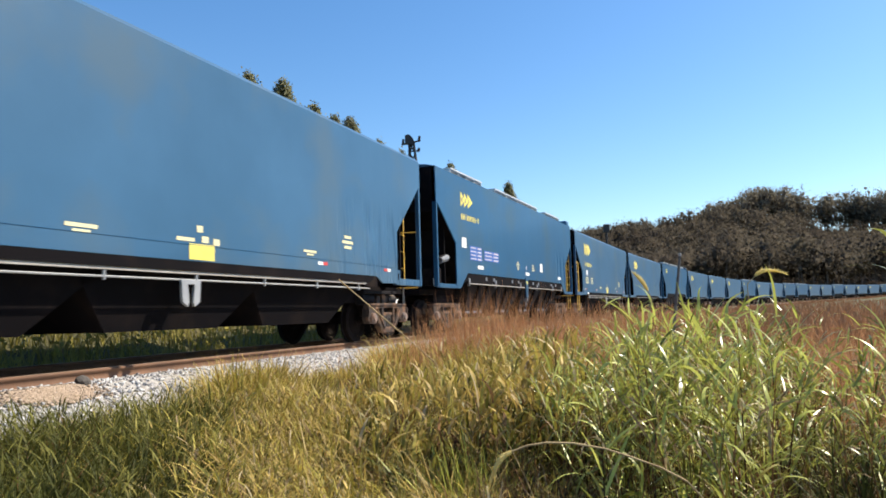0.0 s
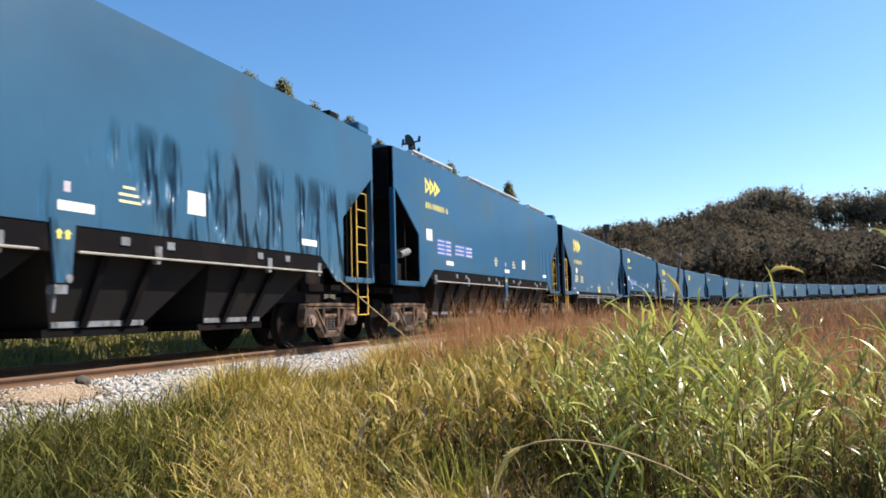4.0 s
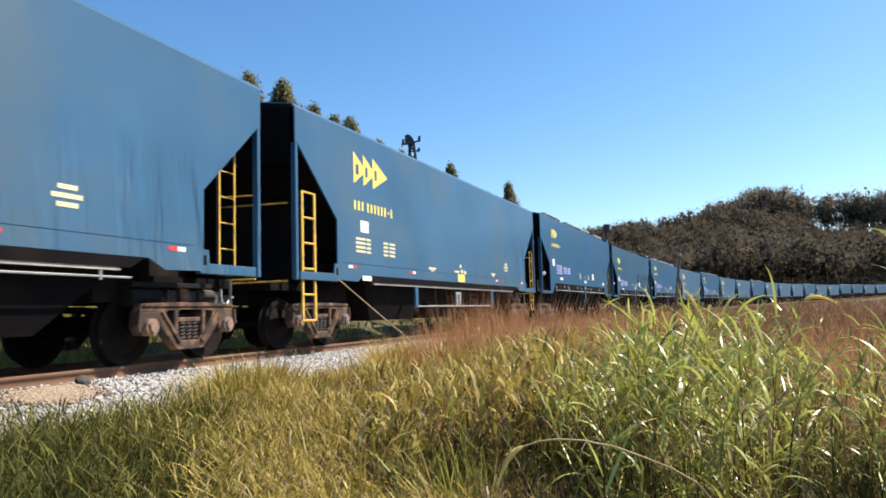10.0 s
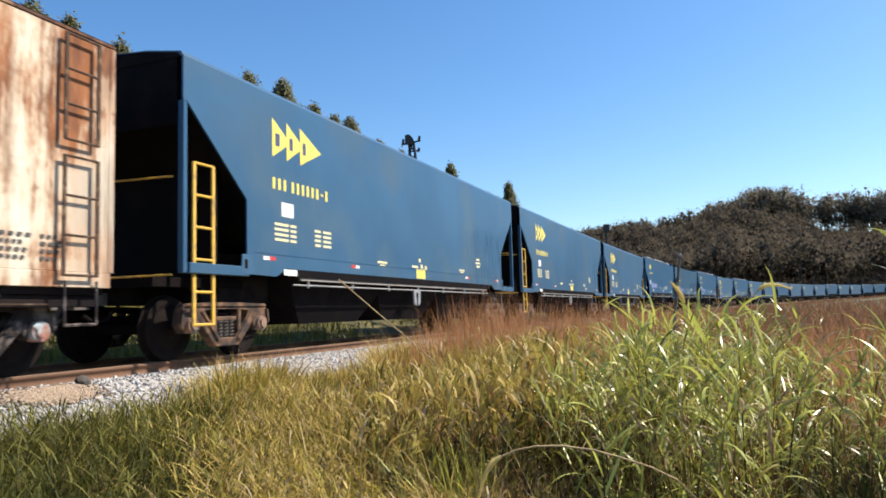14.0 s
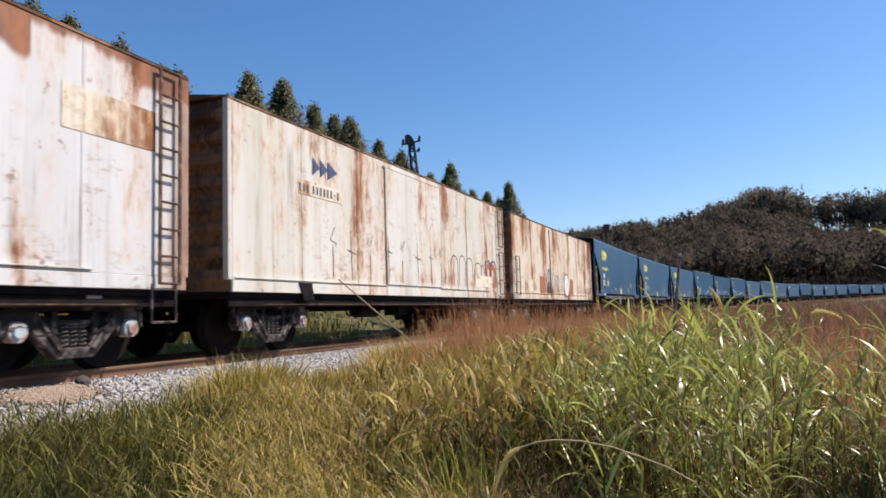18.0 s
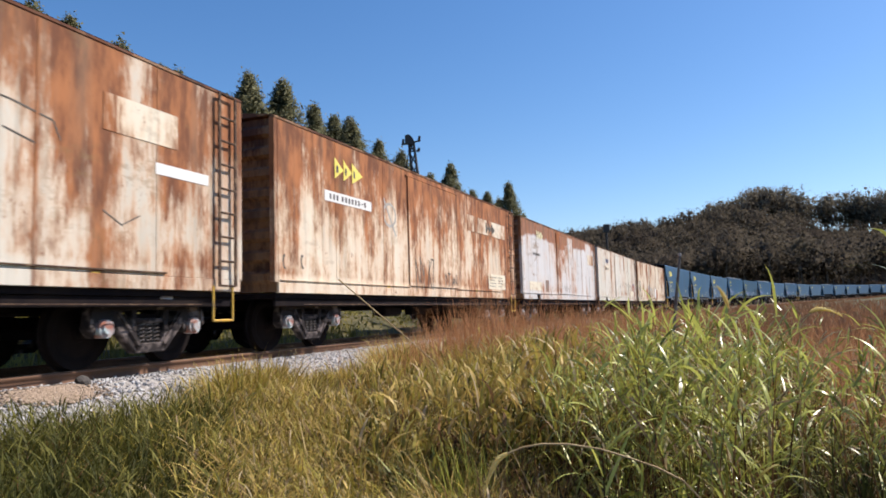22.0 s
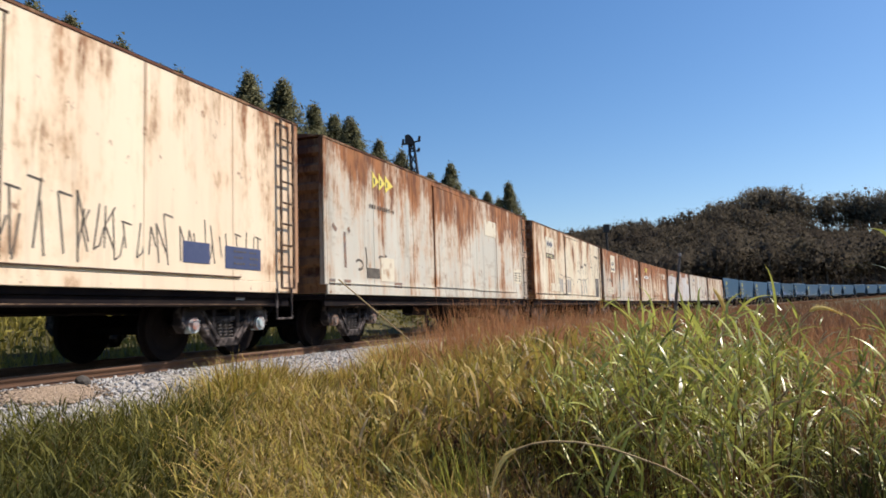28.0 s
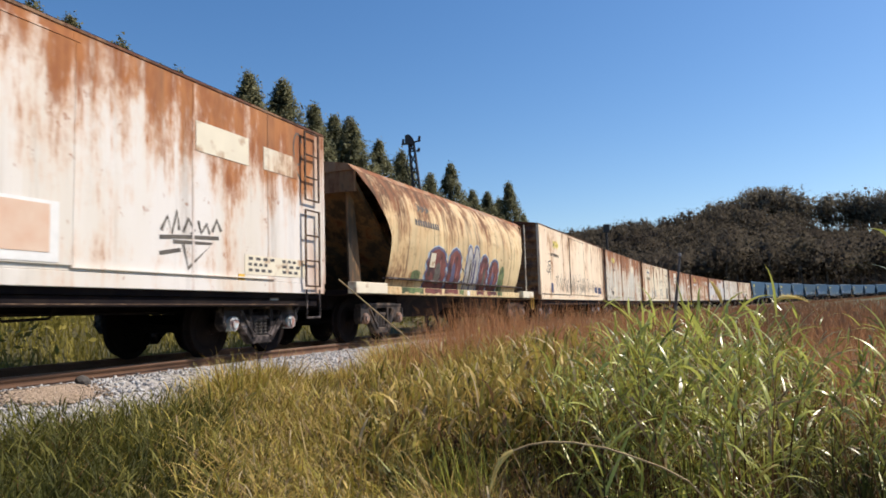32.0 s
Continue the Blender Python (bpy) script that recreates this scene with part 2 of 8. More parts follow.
M = {
    "blue": mat("blue_paint", (0.044, 0.124, 0.23), 0.38, spec=0.29, coat=0.08, color2=(0.028, 0.09, 0.172), scale=0.5, mix=0.5, dirt=(0.06, 0.115, 0.175), dirt_amount=0.5, dirt_scale=0.5, bump=0.22, bump_scale=1.6, ripple=(1, 1, 0.22), buckle=0.03, buckle_from=3.0),
    "teal": mat("teal_blue_paint", (0.018, 0.094, 0.2), 0.38, spec=0.28, coat=0.08, color2=(0.012, 0.074, 0.164), scale=0.5, mix=0.5, dirt=(0.032, 0.084, 0.142), dirt_amount=0.5, dirt_scale=0.5, bump=0.22, bump_scale=1.6, ripple=(1, 1, 0.22), buckle=0.045, buckle_from=3.8),
    "teal_buckled": mat("buckled_teal_paint", (0.022, 0.1, 0.19), 0.36, spec=0.4, coat=0.16, color2=(0.016, 0.068, 0.136), scale=0.5, mix=0.5, dirt=(0.032, 0.084, 0.142), dirt_amount=0.5, dirt_scale=0.5, bump=0.22, bump_scale=1.6, ripple=(1, 1, 0.22), buckle=0.26, buckle_from=-0.5),
    # darker than plain black paint: shade of recesses and undersides is in it
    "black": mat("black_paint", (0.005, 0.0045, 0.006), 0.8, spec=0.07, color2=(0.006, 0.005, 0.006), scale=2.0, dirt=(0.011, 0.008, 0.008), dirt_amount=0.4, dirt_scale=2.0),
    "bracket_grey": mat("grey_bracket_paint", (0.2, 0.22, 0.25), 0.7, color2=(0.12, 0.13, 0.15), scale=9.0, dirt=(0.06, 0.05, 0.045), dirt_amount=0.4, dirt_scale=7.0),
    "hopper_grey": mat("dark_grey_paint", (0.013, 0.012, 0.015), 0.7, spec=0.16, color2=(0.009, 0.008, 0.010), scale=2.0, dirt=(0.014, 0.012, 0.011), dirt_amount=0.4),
    # underframe colour deepened with the shade below the wagons
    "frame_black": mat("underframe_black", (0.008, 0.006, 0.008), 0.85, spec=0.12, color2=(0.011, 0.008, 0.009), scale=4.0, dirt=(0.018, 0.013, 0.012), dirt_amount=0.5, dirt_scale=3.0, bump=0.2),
    "bogie": mat("rusted_cast_steel", (0.25, 0.135, 0.07), 0.85, color2=(0.1, 0.052, 0.032), scale=7.0, dirt=(0.04, 0.026, 0.02), dirt_amount=0.8, dirt_scale=4.0, bump=0.3),
    "ladder_rust": mat("rusty_ladder_steel", (0.085, 0.05, 0.032), 0.8, spec=0.3, color2=(0.05, 0.03, 0.022), scale=9.0, dirt=(0.2, 0.13, 0.08), dirt_amount=0.3, dirt_scale=7.0, bump=0.3),
    # near-black steel with paler patches at random
    "bogie_dark": mat("greasy_cast_steel", (0.012, 0.009, 0.010), 0.75, spec=0.3, color2=(0.03, 0.023, 0.022), scale=5.0, dirt=(0.17, 0.14, 0.13), dirt_amount=0.42, dirt_scale=6.0, bump=0.35),
    "bogie_pale": mat("dusty_cast_steel", (0.17, 0.115, 0.08), 0.8, color2=(0.035, 0.025, 0.02), scale=5.0, dirt=(0.018, 0.014, 0.013), dirt_amount=0.8, dirt_scale=4.0, bump=0.3),
    "cap_blue": mat("bearing_cap_paint", (0.42, 0.52, 0.55), 0.7, color2=(0.3, 0.12, 0.08), scale=9.0, mix=0.3, bump=0.5),
    "cap_rust": mat("bearing_cap_steel", (0.3, 0.17, 0.11), 0.8, color2=(0.16, 0.14, 0.13), scale=9.0, mix=0.3, bump=0.5),
    "wheel": mat("wheel_steel", (0.017, 0.012, 0.011), 0.85, spec=0.1, color2=(0.009, 0.007, 0.007), scale=5.0, bump=0.15),
    "spring": mat("spring_steel", (0.15, 0.13, 0.12), 0.6, metal=0.3),
    "yellow": mat("yellow_paint", (0.75, 0.46, 0.06), 0.5, color2=(0.6, 0.38, 0.07), scale=6.0, dirt=(0.3, 0.2, 0.08), dirt_amount=0.3, dirt_scale=6.0),
    "yellow_mark": mat("yellow_marking", (0.85, 0.72, 0.14), 0.5, color2=(0.78, 0.64, 0.12), scale=8.0),
    "cream_mark": mat("pale_yellow_marking", (0.78, 0.72, 0.42), 0.55, color2=(0.68, 0.62, 0.36), scale=12.0),
    "white_mark": mat("white_plate", (0.82, 0.82, 0.8), 0.5, color2=(0.72, 0.72, 0.7), scale=8.0),
    "red_mark": mat("red_reflector", (0.6, 0.05, 0.04), 0.4, color2=(0.5, 0.04, 0.03), scale=9.0),
    "violet_mark": mat("blue_data_panel", (0.045, 0.14, 0.46), 0.5, color2=(0.04, 0.12, 0.38), scale=9.0),
    "lilac_mark": mat("faded_data_lettering", (0.5, 0.46, 0.52), 0.6, color2=(0.42, 0.38, 0.46), scale=12.0),
    "grey_metal": mat("galvanised_steel", (0.42, 0.43, 0.44), 0.5, metal=0.4, color2=(0.3, 0.31, 0.33), scale=5.0),
    "grating": mat("roof_walk_grating", (0.6, 0.62, 0.62), 0.5, metal=0.3, color2=(0.45, 0.46, 0.47), scale=9.0),
    "strip": mat("worn_pale_strip", (0.42, 0.4, 0.37), 0.6, color2=(0.25, 0.23, 0.21), scale=3.0),
    "navy_mark": mat("navy_marking", (0.042, 0.062, 0.15), 0.6, color2=(0.06, 0.08, 0.17), scale=8.0),
    "dark_mark": mat("black_lettering", (0.05, 0.05, 0.055), 0.7, color2=(0.12, 0.11, 0.1), scale=14.0),
    "cream_panel": mat("cream_repainted_patch", (0.78, 0.72, 0.56), 0.6, color2=(0.7, 0.64, 0.5), scale=3.0, dirt=(0.45, 0.3, 0.18), dirt_amount=0.2, dirt_scale=4.0),
    "graffiti": mat("spray_paint_grey", (0.07, 0.065, 0.062), 0.9, spec=0.1, color2=(0.2, 0.18, 0.155), scale=6.0, mix=0.8),
    "spray_red": mat("spray_paint_red", (0.15, 0.026, 0.03), 0.8, color2=(0.21, 0.085, 0.065), scale=4.0, mix=0.6, dirt=(0.05, 0.022, 0.025), dirt_amount=0.5, dirt_scale=3.0),
    "spray_orange": mat("spray_paint_orange", (0.42, 0.12, 0.045), 0.8, color2=(0.3, 0.13, 0.07), scale=4.0),
    "spray_faded": mat("faded_spray_paint", (0.62, 0.36, 0.24), 0.8, color2=(0.72, 0.6, 0.48), scale=2.5, mix=0.7),
    "spray_blue": mat("spray_paint_blue", (0.06, 0.07, 0.19), 0.8, color2=(0.14, 0.12, 0.14), scale=5.0, mix=0.6),
    "spray_green": mat("spray_paint_green", (0.09, 0.2, 0.06), 0.8, color2=(0.2, 0.2, 0.1), scale=6.0, mix=0.6, dirt=(0.05, 0.07, 0.03), dirt_amount=0.5, dirt_scale=4.0),
    "spray_pink": mat("spray_paint_pink", (0.42, 0.17, 0.15), 0.85, color2=(0.24, 0.09, 0.085), scale=6.0, mix=0.7),
    "spray_dark": mat("spray_paint_dark", (0.035, 0.03, 0.035), 0.85, color2=(0.09, 0.06, 0.05), scale=5.0, mix=0.7),
    "spray_pale": mat("spray_paint_pale", (0.5, 0.5, 0.5), 0.8, color2=(0.3, 0.27, 0.22), scale=5.0, mix=0.6),
    "spray_cyan": mat("spray_paint_pale_blue", (0.3, 0.42, 0.5), 0.8, color2=(0.45, 0.55, 0.65), scale=4.0),
    "rail": mat("rusty_rail", (0.17, 0.085, 0.045), 0.8, color2=(0.1, 0.052, 0.03), scale=3.0, bump=0.2),
    "rail_top": mat("worn_rail_head", (0.3, 0.21, 0.15), 0.45, metal=0.4, color2=(0.22, 0.13, 0.08), scale=3.0),
    "sleeper": mat("weathered_sleeper", (0.14, 0.105, 0.08), 0.9, color2=(0.08, 0.06, 0.05), scale=4.0, bump=0.4),
    "ballast": mat("ballast_bed", (0.46, 0.44, 0.41), 0.95, color2=(0.24, 0.22, 0.2), scale=16.0, mix=0.4, bump=1.0, bump_scale=26.0),
    "stone": mat("ballast_stone", (0.54, 0.54, 0.54), 0.9, color2=(0.22, 0.21, 0.21), scale=9.0, island=1.0, bump=0.3),
    "soil": mat("soil_under_grass", (0.1, 0.088, 0.032), 1.0, color2=(0.045, 0.045, 0.016), scale=5.0, dirt=(0.14, 0.115, 0.045), dirt_amount=0.4, dirt_scale=0.6, bump=1.0, bump_scale=22.0),
    # hill ground lightened in colour to stand for haze between the trees
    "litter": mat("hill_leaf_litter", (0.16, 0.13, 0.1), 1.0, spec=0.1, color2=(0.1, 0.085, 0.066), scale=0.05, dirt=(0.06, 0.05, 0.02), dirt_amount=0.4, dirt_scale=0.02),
    "grass": mat("green_grass", (0.54, 0.45, 0.09), 0.5, spec=0.28, color2=(0.095, 0.085, 0.016), scale=3.0, island=1.0, thin=0.32),
    "grass_green": mat("fresh_green_grass", (0.2, 0.19, 0.042), 0.6, spec=0.16, color2=(0.055, 0.055, 0.013), scale=3.0, island=1.0, thin=0.32),
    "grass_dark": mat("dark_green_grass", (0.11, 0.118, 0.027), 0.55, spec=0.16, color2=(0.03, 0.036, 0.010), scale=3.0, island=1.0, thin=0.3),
    "grass_yellow": mat("yellowing_grass", (0.68, 0.5, 0.15), 0.5, spec=0.28, color2=(0.2, 0.13, 0.03), scale=3.0, island=1.0, thin=0.32),
    "reed": mat("broad_grass_leaf", (0.62, 0.64, 0.15), 0.32, spec=0.42, color2=(0.1, 0.12, 0.02), scale=3.0, island=1.0, thin=0.34),
    "reed_dry": mat("dry_broad_grass", (0.66, 0.54, 0.32), 0.6, spec=0.2, color2=(0.16, 0.085, 0.04), scale=3.0, island=1.0, thin=0.3),
    "dry": mat("dry_red_grass", (0.62, 0.33, 0.16), 0.8, spec=0.15, color2=(0.3, 0.13, 0.055), scale=3.0, island=1.0, thin=0.3),
    "field": mat("dry_field_grass", (0.36, 0.185, 0.1), 0.85, spec=0.1, color2=(0.24, 0.125, 0.066), scale=3.0, island=1.0, thin=0.25),
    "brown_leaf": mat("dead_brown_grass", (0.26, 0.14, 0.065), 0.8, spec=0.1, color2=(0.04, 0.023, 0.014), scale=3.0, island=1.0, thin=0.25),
    # dark brown that stands for shade low in the grass
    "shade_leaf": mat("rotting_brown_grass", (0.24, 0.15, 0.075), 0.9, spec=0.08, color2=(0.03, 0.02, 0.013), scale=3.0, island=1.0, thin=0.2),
    "rock": mat("dark_rock", (0.09, 0.08, 0.07), 0.9, color2=(0.05, 0.045, 0.04), scale=6.0, bump=0.6),
    "earth": mat("brown_gravel", (0.4, 0.31, 0.23), 0.95, color2=(0.24, 0.18, 0.13), scale=9.0, island=1.0, bump=0.3),
    "straw": mat("dry_straw", (0.52, 0.4, 0.22), 0.7, spec=0.2, color2=(0.32, 0.22, 0.11), scale=12.0, thin=0.2),
    "seed": mat("yellow_seed_head", (0.85, 0.72, 0.3), 0.8, color2=(0.7, 0.55, 0.2), scale=30.0, thin=0.4),
    "bark": mat("pale_bark", (0.32, 0.27, 0.22), 0.9, color2=(0.17, 0.14, 0.11), scale=3.0, stretch=(1, 1, 0.2), bump=0.4),
    "leaf": mat("eucalyptus_leaves", (0.29, 0.285, 0.165), 0.7, spec=0.06, color2=(0.12, 0.13, 0.072), scale=3.0, island=1.0, thin=0.4),
    "wood_trunk": mat("dull_trunk", (0.12, 0.1, 0.08), 0.9, color2=(0.06, 0.05, 0.04)),
    # slope leaves darkened, crest leaves lightened: light and shade put into the colours
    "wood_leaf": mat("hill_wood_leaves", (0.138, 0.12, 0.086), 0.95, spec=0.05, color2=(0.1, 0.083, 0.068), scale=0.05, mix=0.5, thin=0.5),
    "crest_leaf_lit": mat("ridge_eucalyptus_leaves", (0.24, 0.215, 0.165), 0.95, spec=0.05, color2=(0.17, 0.15, 0.115), scale=0.05, mix=0.5, thin=0.5),
    "shrub": mat("hill_scrub", (0.1, 0.077, 0.056), 0.9, spec=0.1, color2=(0.075, 0.058, 0.045), scale=0.03, mix=0.5, thin=0.5),
    "bush": mat("bush_leaves", (0.38, 0.33, 0.075), 0.6, spec=0.15, color2=(0.15, 0.13, 0.03), scale=3.0, island=1.0, thin=0.35),
    "post": mat("black_signal_steel", (0.02, 0.019, 0.02), 0.6, color2=(0.035, 0.03, 0.028), scale=8.0),
    "post_grey": mat("weathered_post", (0.16, 0.145, 0.13), 0.8, color2=(0.08, 0.07, 0.065), scale=8.0, bump=0.3),
}

# ---------------------------------------------------------------- track line
KN = np.array([-300, -60, -30, 0, 25, 50, 80, 130, 190, 260, 340, 700.0])
KV = np.array([1.3, 1.6, 2.7, 2.7, -0.1, 2.3, 1.17, 1.41, 1.19, 1.33, 1.28, 1.28]) / 1000
SG = np.arange(-290, 660, 1.0)
HEAD = np.cumsum(np.interp(SG, KN, KV))
HEAD += 0.3599 - np.interp(0, SG, HEAD)
TX, TY = np.cumsum(np.sin(HEAD)), np.cumsum(np.cos(HEAD))
TX += -0.6 * 9.0145 - np.interp(0, SG, TX)
TY += 9.0145 - np.interp(0, SG, TY)
_q = np.clip(SG, 0, 340) / 100
TZ = 0.8556 * SG / 100 + 0.2186 * _q ** 2 - 0.01146 * _q ** 3 + np.where(SG > 340, (SG - 340) / 100 * 1.0, 0)


def track(s, w=0.0, z=0.0):
    """A point of the line: s along it, w to its right, z over the rails."""
    h = np.interp(s, SG, HEAD)
    return (np.interp(s, SG, TX) + w * np.cos(h), np.interp(s, SG, TY) - w * np.sin(h), np.interp(s, SG, TZ) + z)


def smooth(v, a, b):
    q = np.clip((v - a) / (b - a), 0, 1)
    return q * q * (3 - 2 * q)


def locate(x, y):
    """For plan points: distance along the line, to its right, and its height."""
    x, y = np.asarray(x, float), np.asarray(y, float)
    k = np.empty(x.shape, int)
    for i in range(0, len(x), 4000):
        k[i:i + 4000] = np.argmin((x[i:i + 4000, None] - TX) ** 2 + (y[i:i + 4000, None] - TY) ** 2, axis=1)
    w = (x - TX[k]) * np.cos(HEAD[k]) - (y - TY[k]) * np.sin(HEAD[k])
    return SG[k], w, TZ[k]


HILLS = [(35.3, 660, 31, 133, 150), (22.9, 600, 15, 70, 100), (11.0, 540, 38, 88, 120), (23.4, 640, 18, 71, 120), (65, 700, 62, 180, 200), (-45, 900, 60, 400, 200)]


def ground_z(x, y):
    x, y = np.asarray(x, float), np.asarray(y, float)
    s, w, zt = locate(x, y)
    zt = np.minimum(zt, 9.0)
    right = zt - 0.62 - 0.25 * smooth(w, 3, 7) + 0.1 * smooth(w, 12, 40)
    left = zt - 0.55 + 1.05 * smooth(-w, 2.4, 6.5) + 0.8 * smooth(-w, 6, 12) + 1.6 * smooth(-w, 10, 40) + 6 * smooth(-w, 40, 140)
    z = np.where(w > 0, right, left)
    z += 0.06 * np.sin(x * 1.3 + 0.7 * y) * np.sin(y * 0.9 - 0.4 * x) * smooth(np.abs(w), 2.5, 4)
    for b, r, h, sa, sr in HILLS:
        cx, cy = r * math.sin(radians(b)), r * math.cos(radians(b))
        ux, uy = math.sin(radians(b)), math.cos(radians(b))
        dr, da = (x - cx) * ux + (y - cy) * uy, -(x - cx) * uy + (y - cy) * ux
        z += h * np.exp(-(dr / sr) ** 2 - (da / sa) ** 2) * (1 + 0.06 * np.sin(x * 0.045) * np.cos(y * 0.05))
    return z


# ---------------------------------------------------------------- mesh helpers
def part(name, bm, material, parent=None, label="", shade=False):
    """Links a bmesh as one mesh object, under a thing or a part."""
    me = bpy.data.meshes.new(name)
    bmesh.ops.recalc_face_normals(bm, faces=bm.faces)
    bm.to_mesh(me)
    bm.free()
    for mm in (material if isinstance(material, (list, tuple)) else (material,)):
        me.materials.append(mm)
    if shade:
        me.shade_smooth()
    ob = new(name, me)
    if parent is not None:
        ob.parent = parent
    if label:
        ob["label"] = label
    return ob


def again(src, parent, x=0, y=0, z=0, rz=0):
    """Another object on the mesh of src."""
    ob = new(src.name.split(".")[0], src.data)
    ob.parent = parent
    ob.matrix_basis = pose(x, y, z, 0, 0, rz)
    if "label" in src:
        ob["label"] = src["label"]
    return ob


def np_mesh(name, verts, quads, material, smooth_shade=False):
    """A mesh object from arrays: verts (n, 3), quads (m, 4)."""
    me = bpy.data.meshes.new(name)
    nq = len(quads)
    me.vertices.add(len(verts))
    me.vertices.foreach_set("co", np.asarray(verts, np.float32).ravel())
    k = quads.shape[1]
    me.loops.add(nq * k)
    me.loops.foreach_set("vertex_index", np.asarray(quads, np.int32).ravel())
    me.polygons.add(nq)
    me.polygons.foreach_set("loop_start", np.arange(0, nq * k, k, dtype=np.int32))
    me.update(calc_edges=True)
    me.validate()
    me.materials.append(material)
    if smooth_shade:
        me.shade_smooth()
    return new(name, me)


def bx(bm, x0, x1, y0, y1, z0, z1):
    v = [bm.verts.new((x, y, z)) for x in (x0, x1) for y in (y0, y1) for z in (z0, z1)]
    for f in ((0, 1, 3, 2), (4, 6, 7, 5), (0, 4, 5, 1), (2, 3, 7, 6), (0, 2, 6, 4), (1, 5, 7, 3)):
        bm.faces.new([v[i] for i in f])


def box_bm(x0, x1, y0, y1, z0, z1, bevel=0.0):
    bm = bmesh.new()
    bx(bm, x0, x1, y0, y1, z0, z1)
    if bevel:
        bmesh.ops.bevel(bm, geom=bm.edges, offset=bevel, segments=1, affect="EDGES")
    return bm


def prism(bm, outline, y0, y1):
    """An outline of (x, z) drawn out from y0 to y1."""
    a = [bm.verts.new((x, y0, z)) for x, z in outline]
    b = [bm.verts.new((x, y1, z)) for x, z in outline]
    bm.faces.new(a)
    bm.faces.new(b[::-1])
    n = len(a)
    for i in range(n):
        j = (i + 1) % n
        bm.faces.new((a[i], b[i], b[j], a[j]))


def prism_bm(outline, y0, y1):
    bm = bmesh.new()
    prism(bm, outline, y0, y1)
    return bm


def tube(bm, p, q, r, n=6, r2=None):
    p, q = Vector(p), Vector(q)
    d = (q - p).normalized()
    u = d.orthogonal().normalized()
    v = d.cross(u)
    r2 = r if r2 is None else r2
    a, b = [], []
    for i in range(n):
        t = 2 * math.pi * i / n
        o = u * math.cos(t) + v * math.sin(t)
        a.append(bm.verts.new(p + o * r))
        b.append(bm.verts.new(q + o * r2))
    bm.faces.new(a[::-1])
    bm.faces.new(b)
    for i in range(n):
        j = (i + 1) % n
        bm.faces.new((a[i], a[j], b[j], b[i]))


def tube_bm(p, q, r, n=6, r2=None):
    bm = bmesh.new()
    tube(bm, p, q, r, n, r2)
    return bm


def bent(bm, pts, r, n=6):
    for p, q in zip(pts, pts[1:]):
        tube(bm, p, q, r, n)


def ribbon(bm, pts, width, y, thick=0.003):
    """A painted stroke on a side face: one flat band through points (x, z)."""
    P = [Vector(p) for p in pts]
    rows = []
    for i, p in enumerate(P):
        d = (P[min(i + 1, len(P) - 1)] - P[max(i - 1, 0)])
        d = d.normalized() if d.length > 1e-6 else Vector((1, 0))
        nrm = Vector((-d.y, d.x)) * width / 2
        rows.append((bm.verts.new((p.x + nrm.x, y - thick, p.y + nrm.y)), bm.verts.new((p.x - nrm.x, y - thick, p.y - nrm.y))))
    for a, b in zip(rows, rows[1:]):
        bm.faces.new((a[0], a[1], b[1], b[0]))


def lathe(bm, prof, n=28):
    """Turns a profile of (radius, y) round the y axis."""
    rings = []
    for r, y in prof:
        rings.append([bm.verts.new((r * math.cos(2 * math.pi * i / n), y, r * math.sin(2 * math.pi * i / n))) for i in range(n)])
    for a, b in zip(rings, rings[1:]):
        for i in range(n):
            j = (i + 1) % n
            bm.faces.new((a[i], a[j], b[j], b[i]))
    bm.faces.new(rings[0])
    bm.faces.new(rings[-1][::-1])


# ---------------------------------------------------------------- ground, track bed, rails
def build_ground():
    rad = np.concatenate([[0.0], np.geomspace(0.4, 3500, 150)])
    ang = np.concatenate([np.radians(np.linspace(-50, 50, 200)), np.radians(np.linspace(50, 310, 80))[1:-1]])
    R, A = np.meshgrid(rad[1:], ang, indexing="ij")
    x, y = (R * np.sin(A)).ravel(), (R * np.cos(A)).ravel()
    z = ground_z(x, y)
    v = np.column_stack([x, y, z])
    v = np.vstack([[[0, 0, float(ground_z([0.0], [0.0])[0])]], v])
    na, nr = len(ang), len(rad) - 1
    i, j = np.meshgrid(np.arange(nr - 1), np.arange(na), indexing="ij")
    a = 1 + i * na + j
    b = 1 + i * na + (j + 1) % na
    q = np.stack([a, b, b + na, a + na], -1).reshape(-1, 4)
    j = np.arange(0, na, 2)
    cap = np.stack([np.zeros_like(j), 1 + (j + 2) % na, 1 + (j + 1) % na, 1 + j], -1)
    q = np.vstack([q, cap])
    g = np_mesh("ground", v, q, M["soil"], True)
    # high far ground takes the haze-lightened tone
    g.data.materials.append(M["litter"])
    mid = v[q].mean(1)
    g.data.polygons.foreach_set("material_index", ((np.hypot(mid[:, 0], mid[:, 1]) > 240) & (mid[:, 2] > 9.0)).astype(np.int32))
    tagged(g, "grassy brown ground with hills behind the railway", "ground", kind="structure")


def sweep(name, prof, s0, s1, ds, material, closed=True):
    """A profile of (w, z) drawn along the line."""
    s = np.arange(s0, s1, ds)
    n = len(prof)
    v = np.stack([np.column_stack(track(s, w, z)) for w, z in prof], 1).reshape(-1, 3)
    m = n if closed else n - 1
    i, j = np.meshgrid(np.arange(len(s) - 1), np.arange(m), indexing="ij")
    a, b = i * n + j, i * n + (j + 1) % n
    q = np.stack([a, b, b + n, a + n], -1).reshape(-1, 4)
    return np_mesh(name, v, q, material)


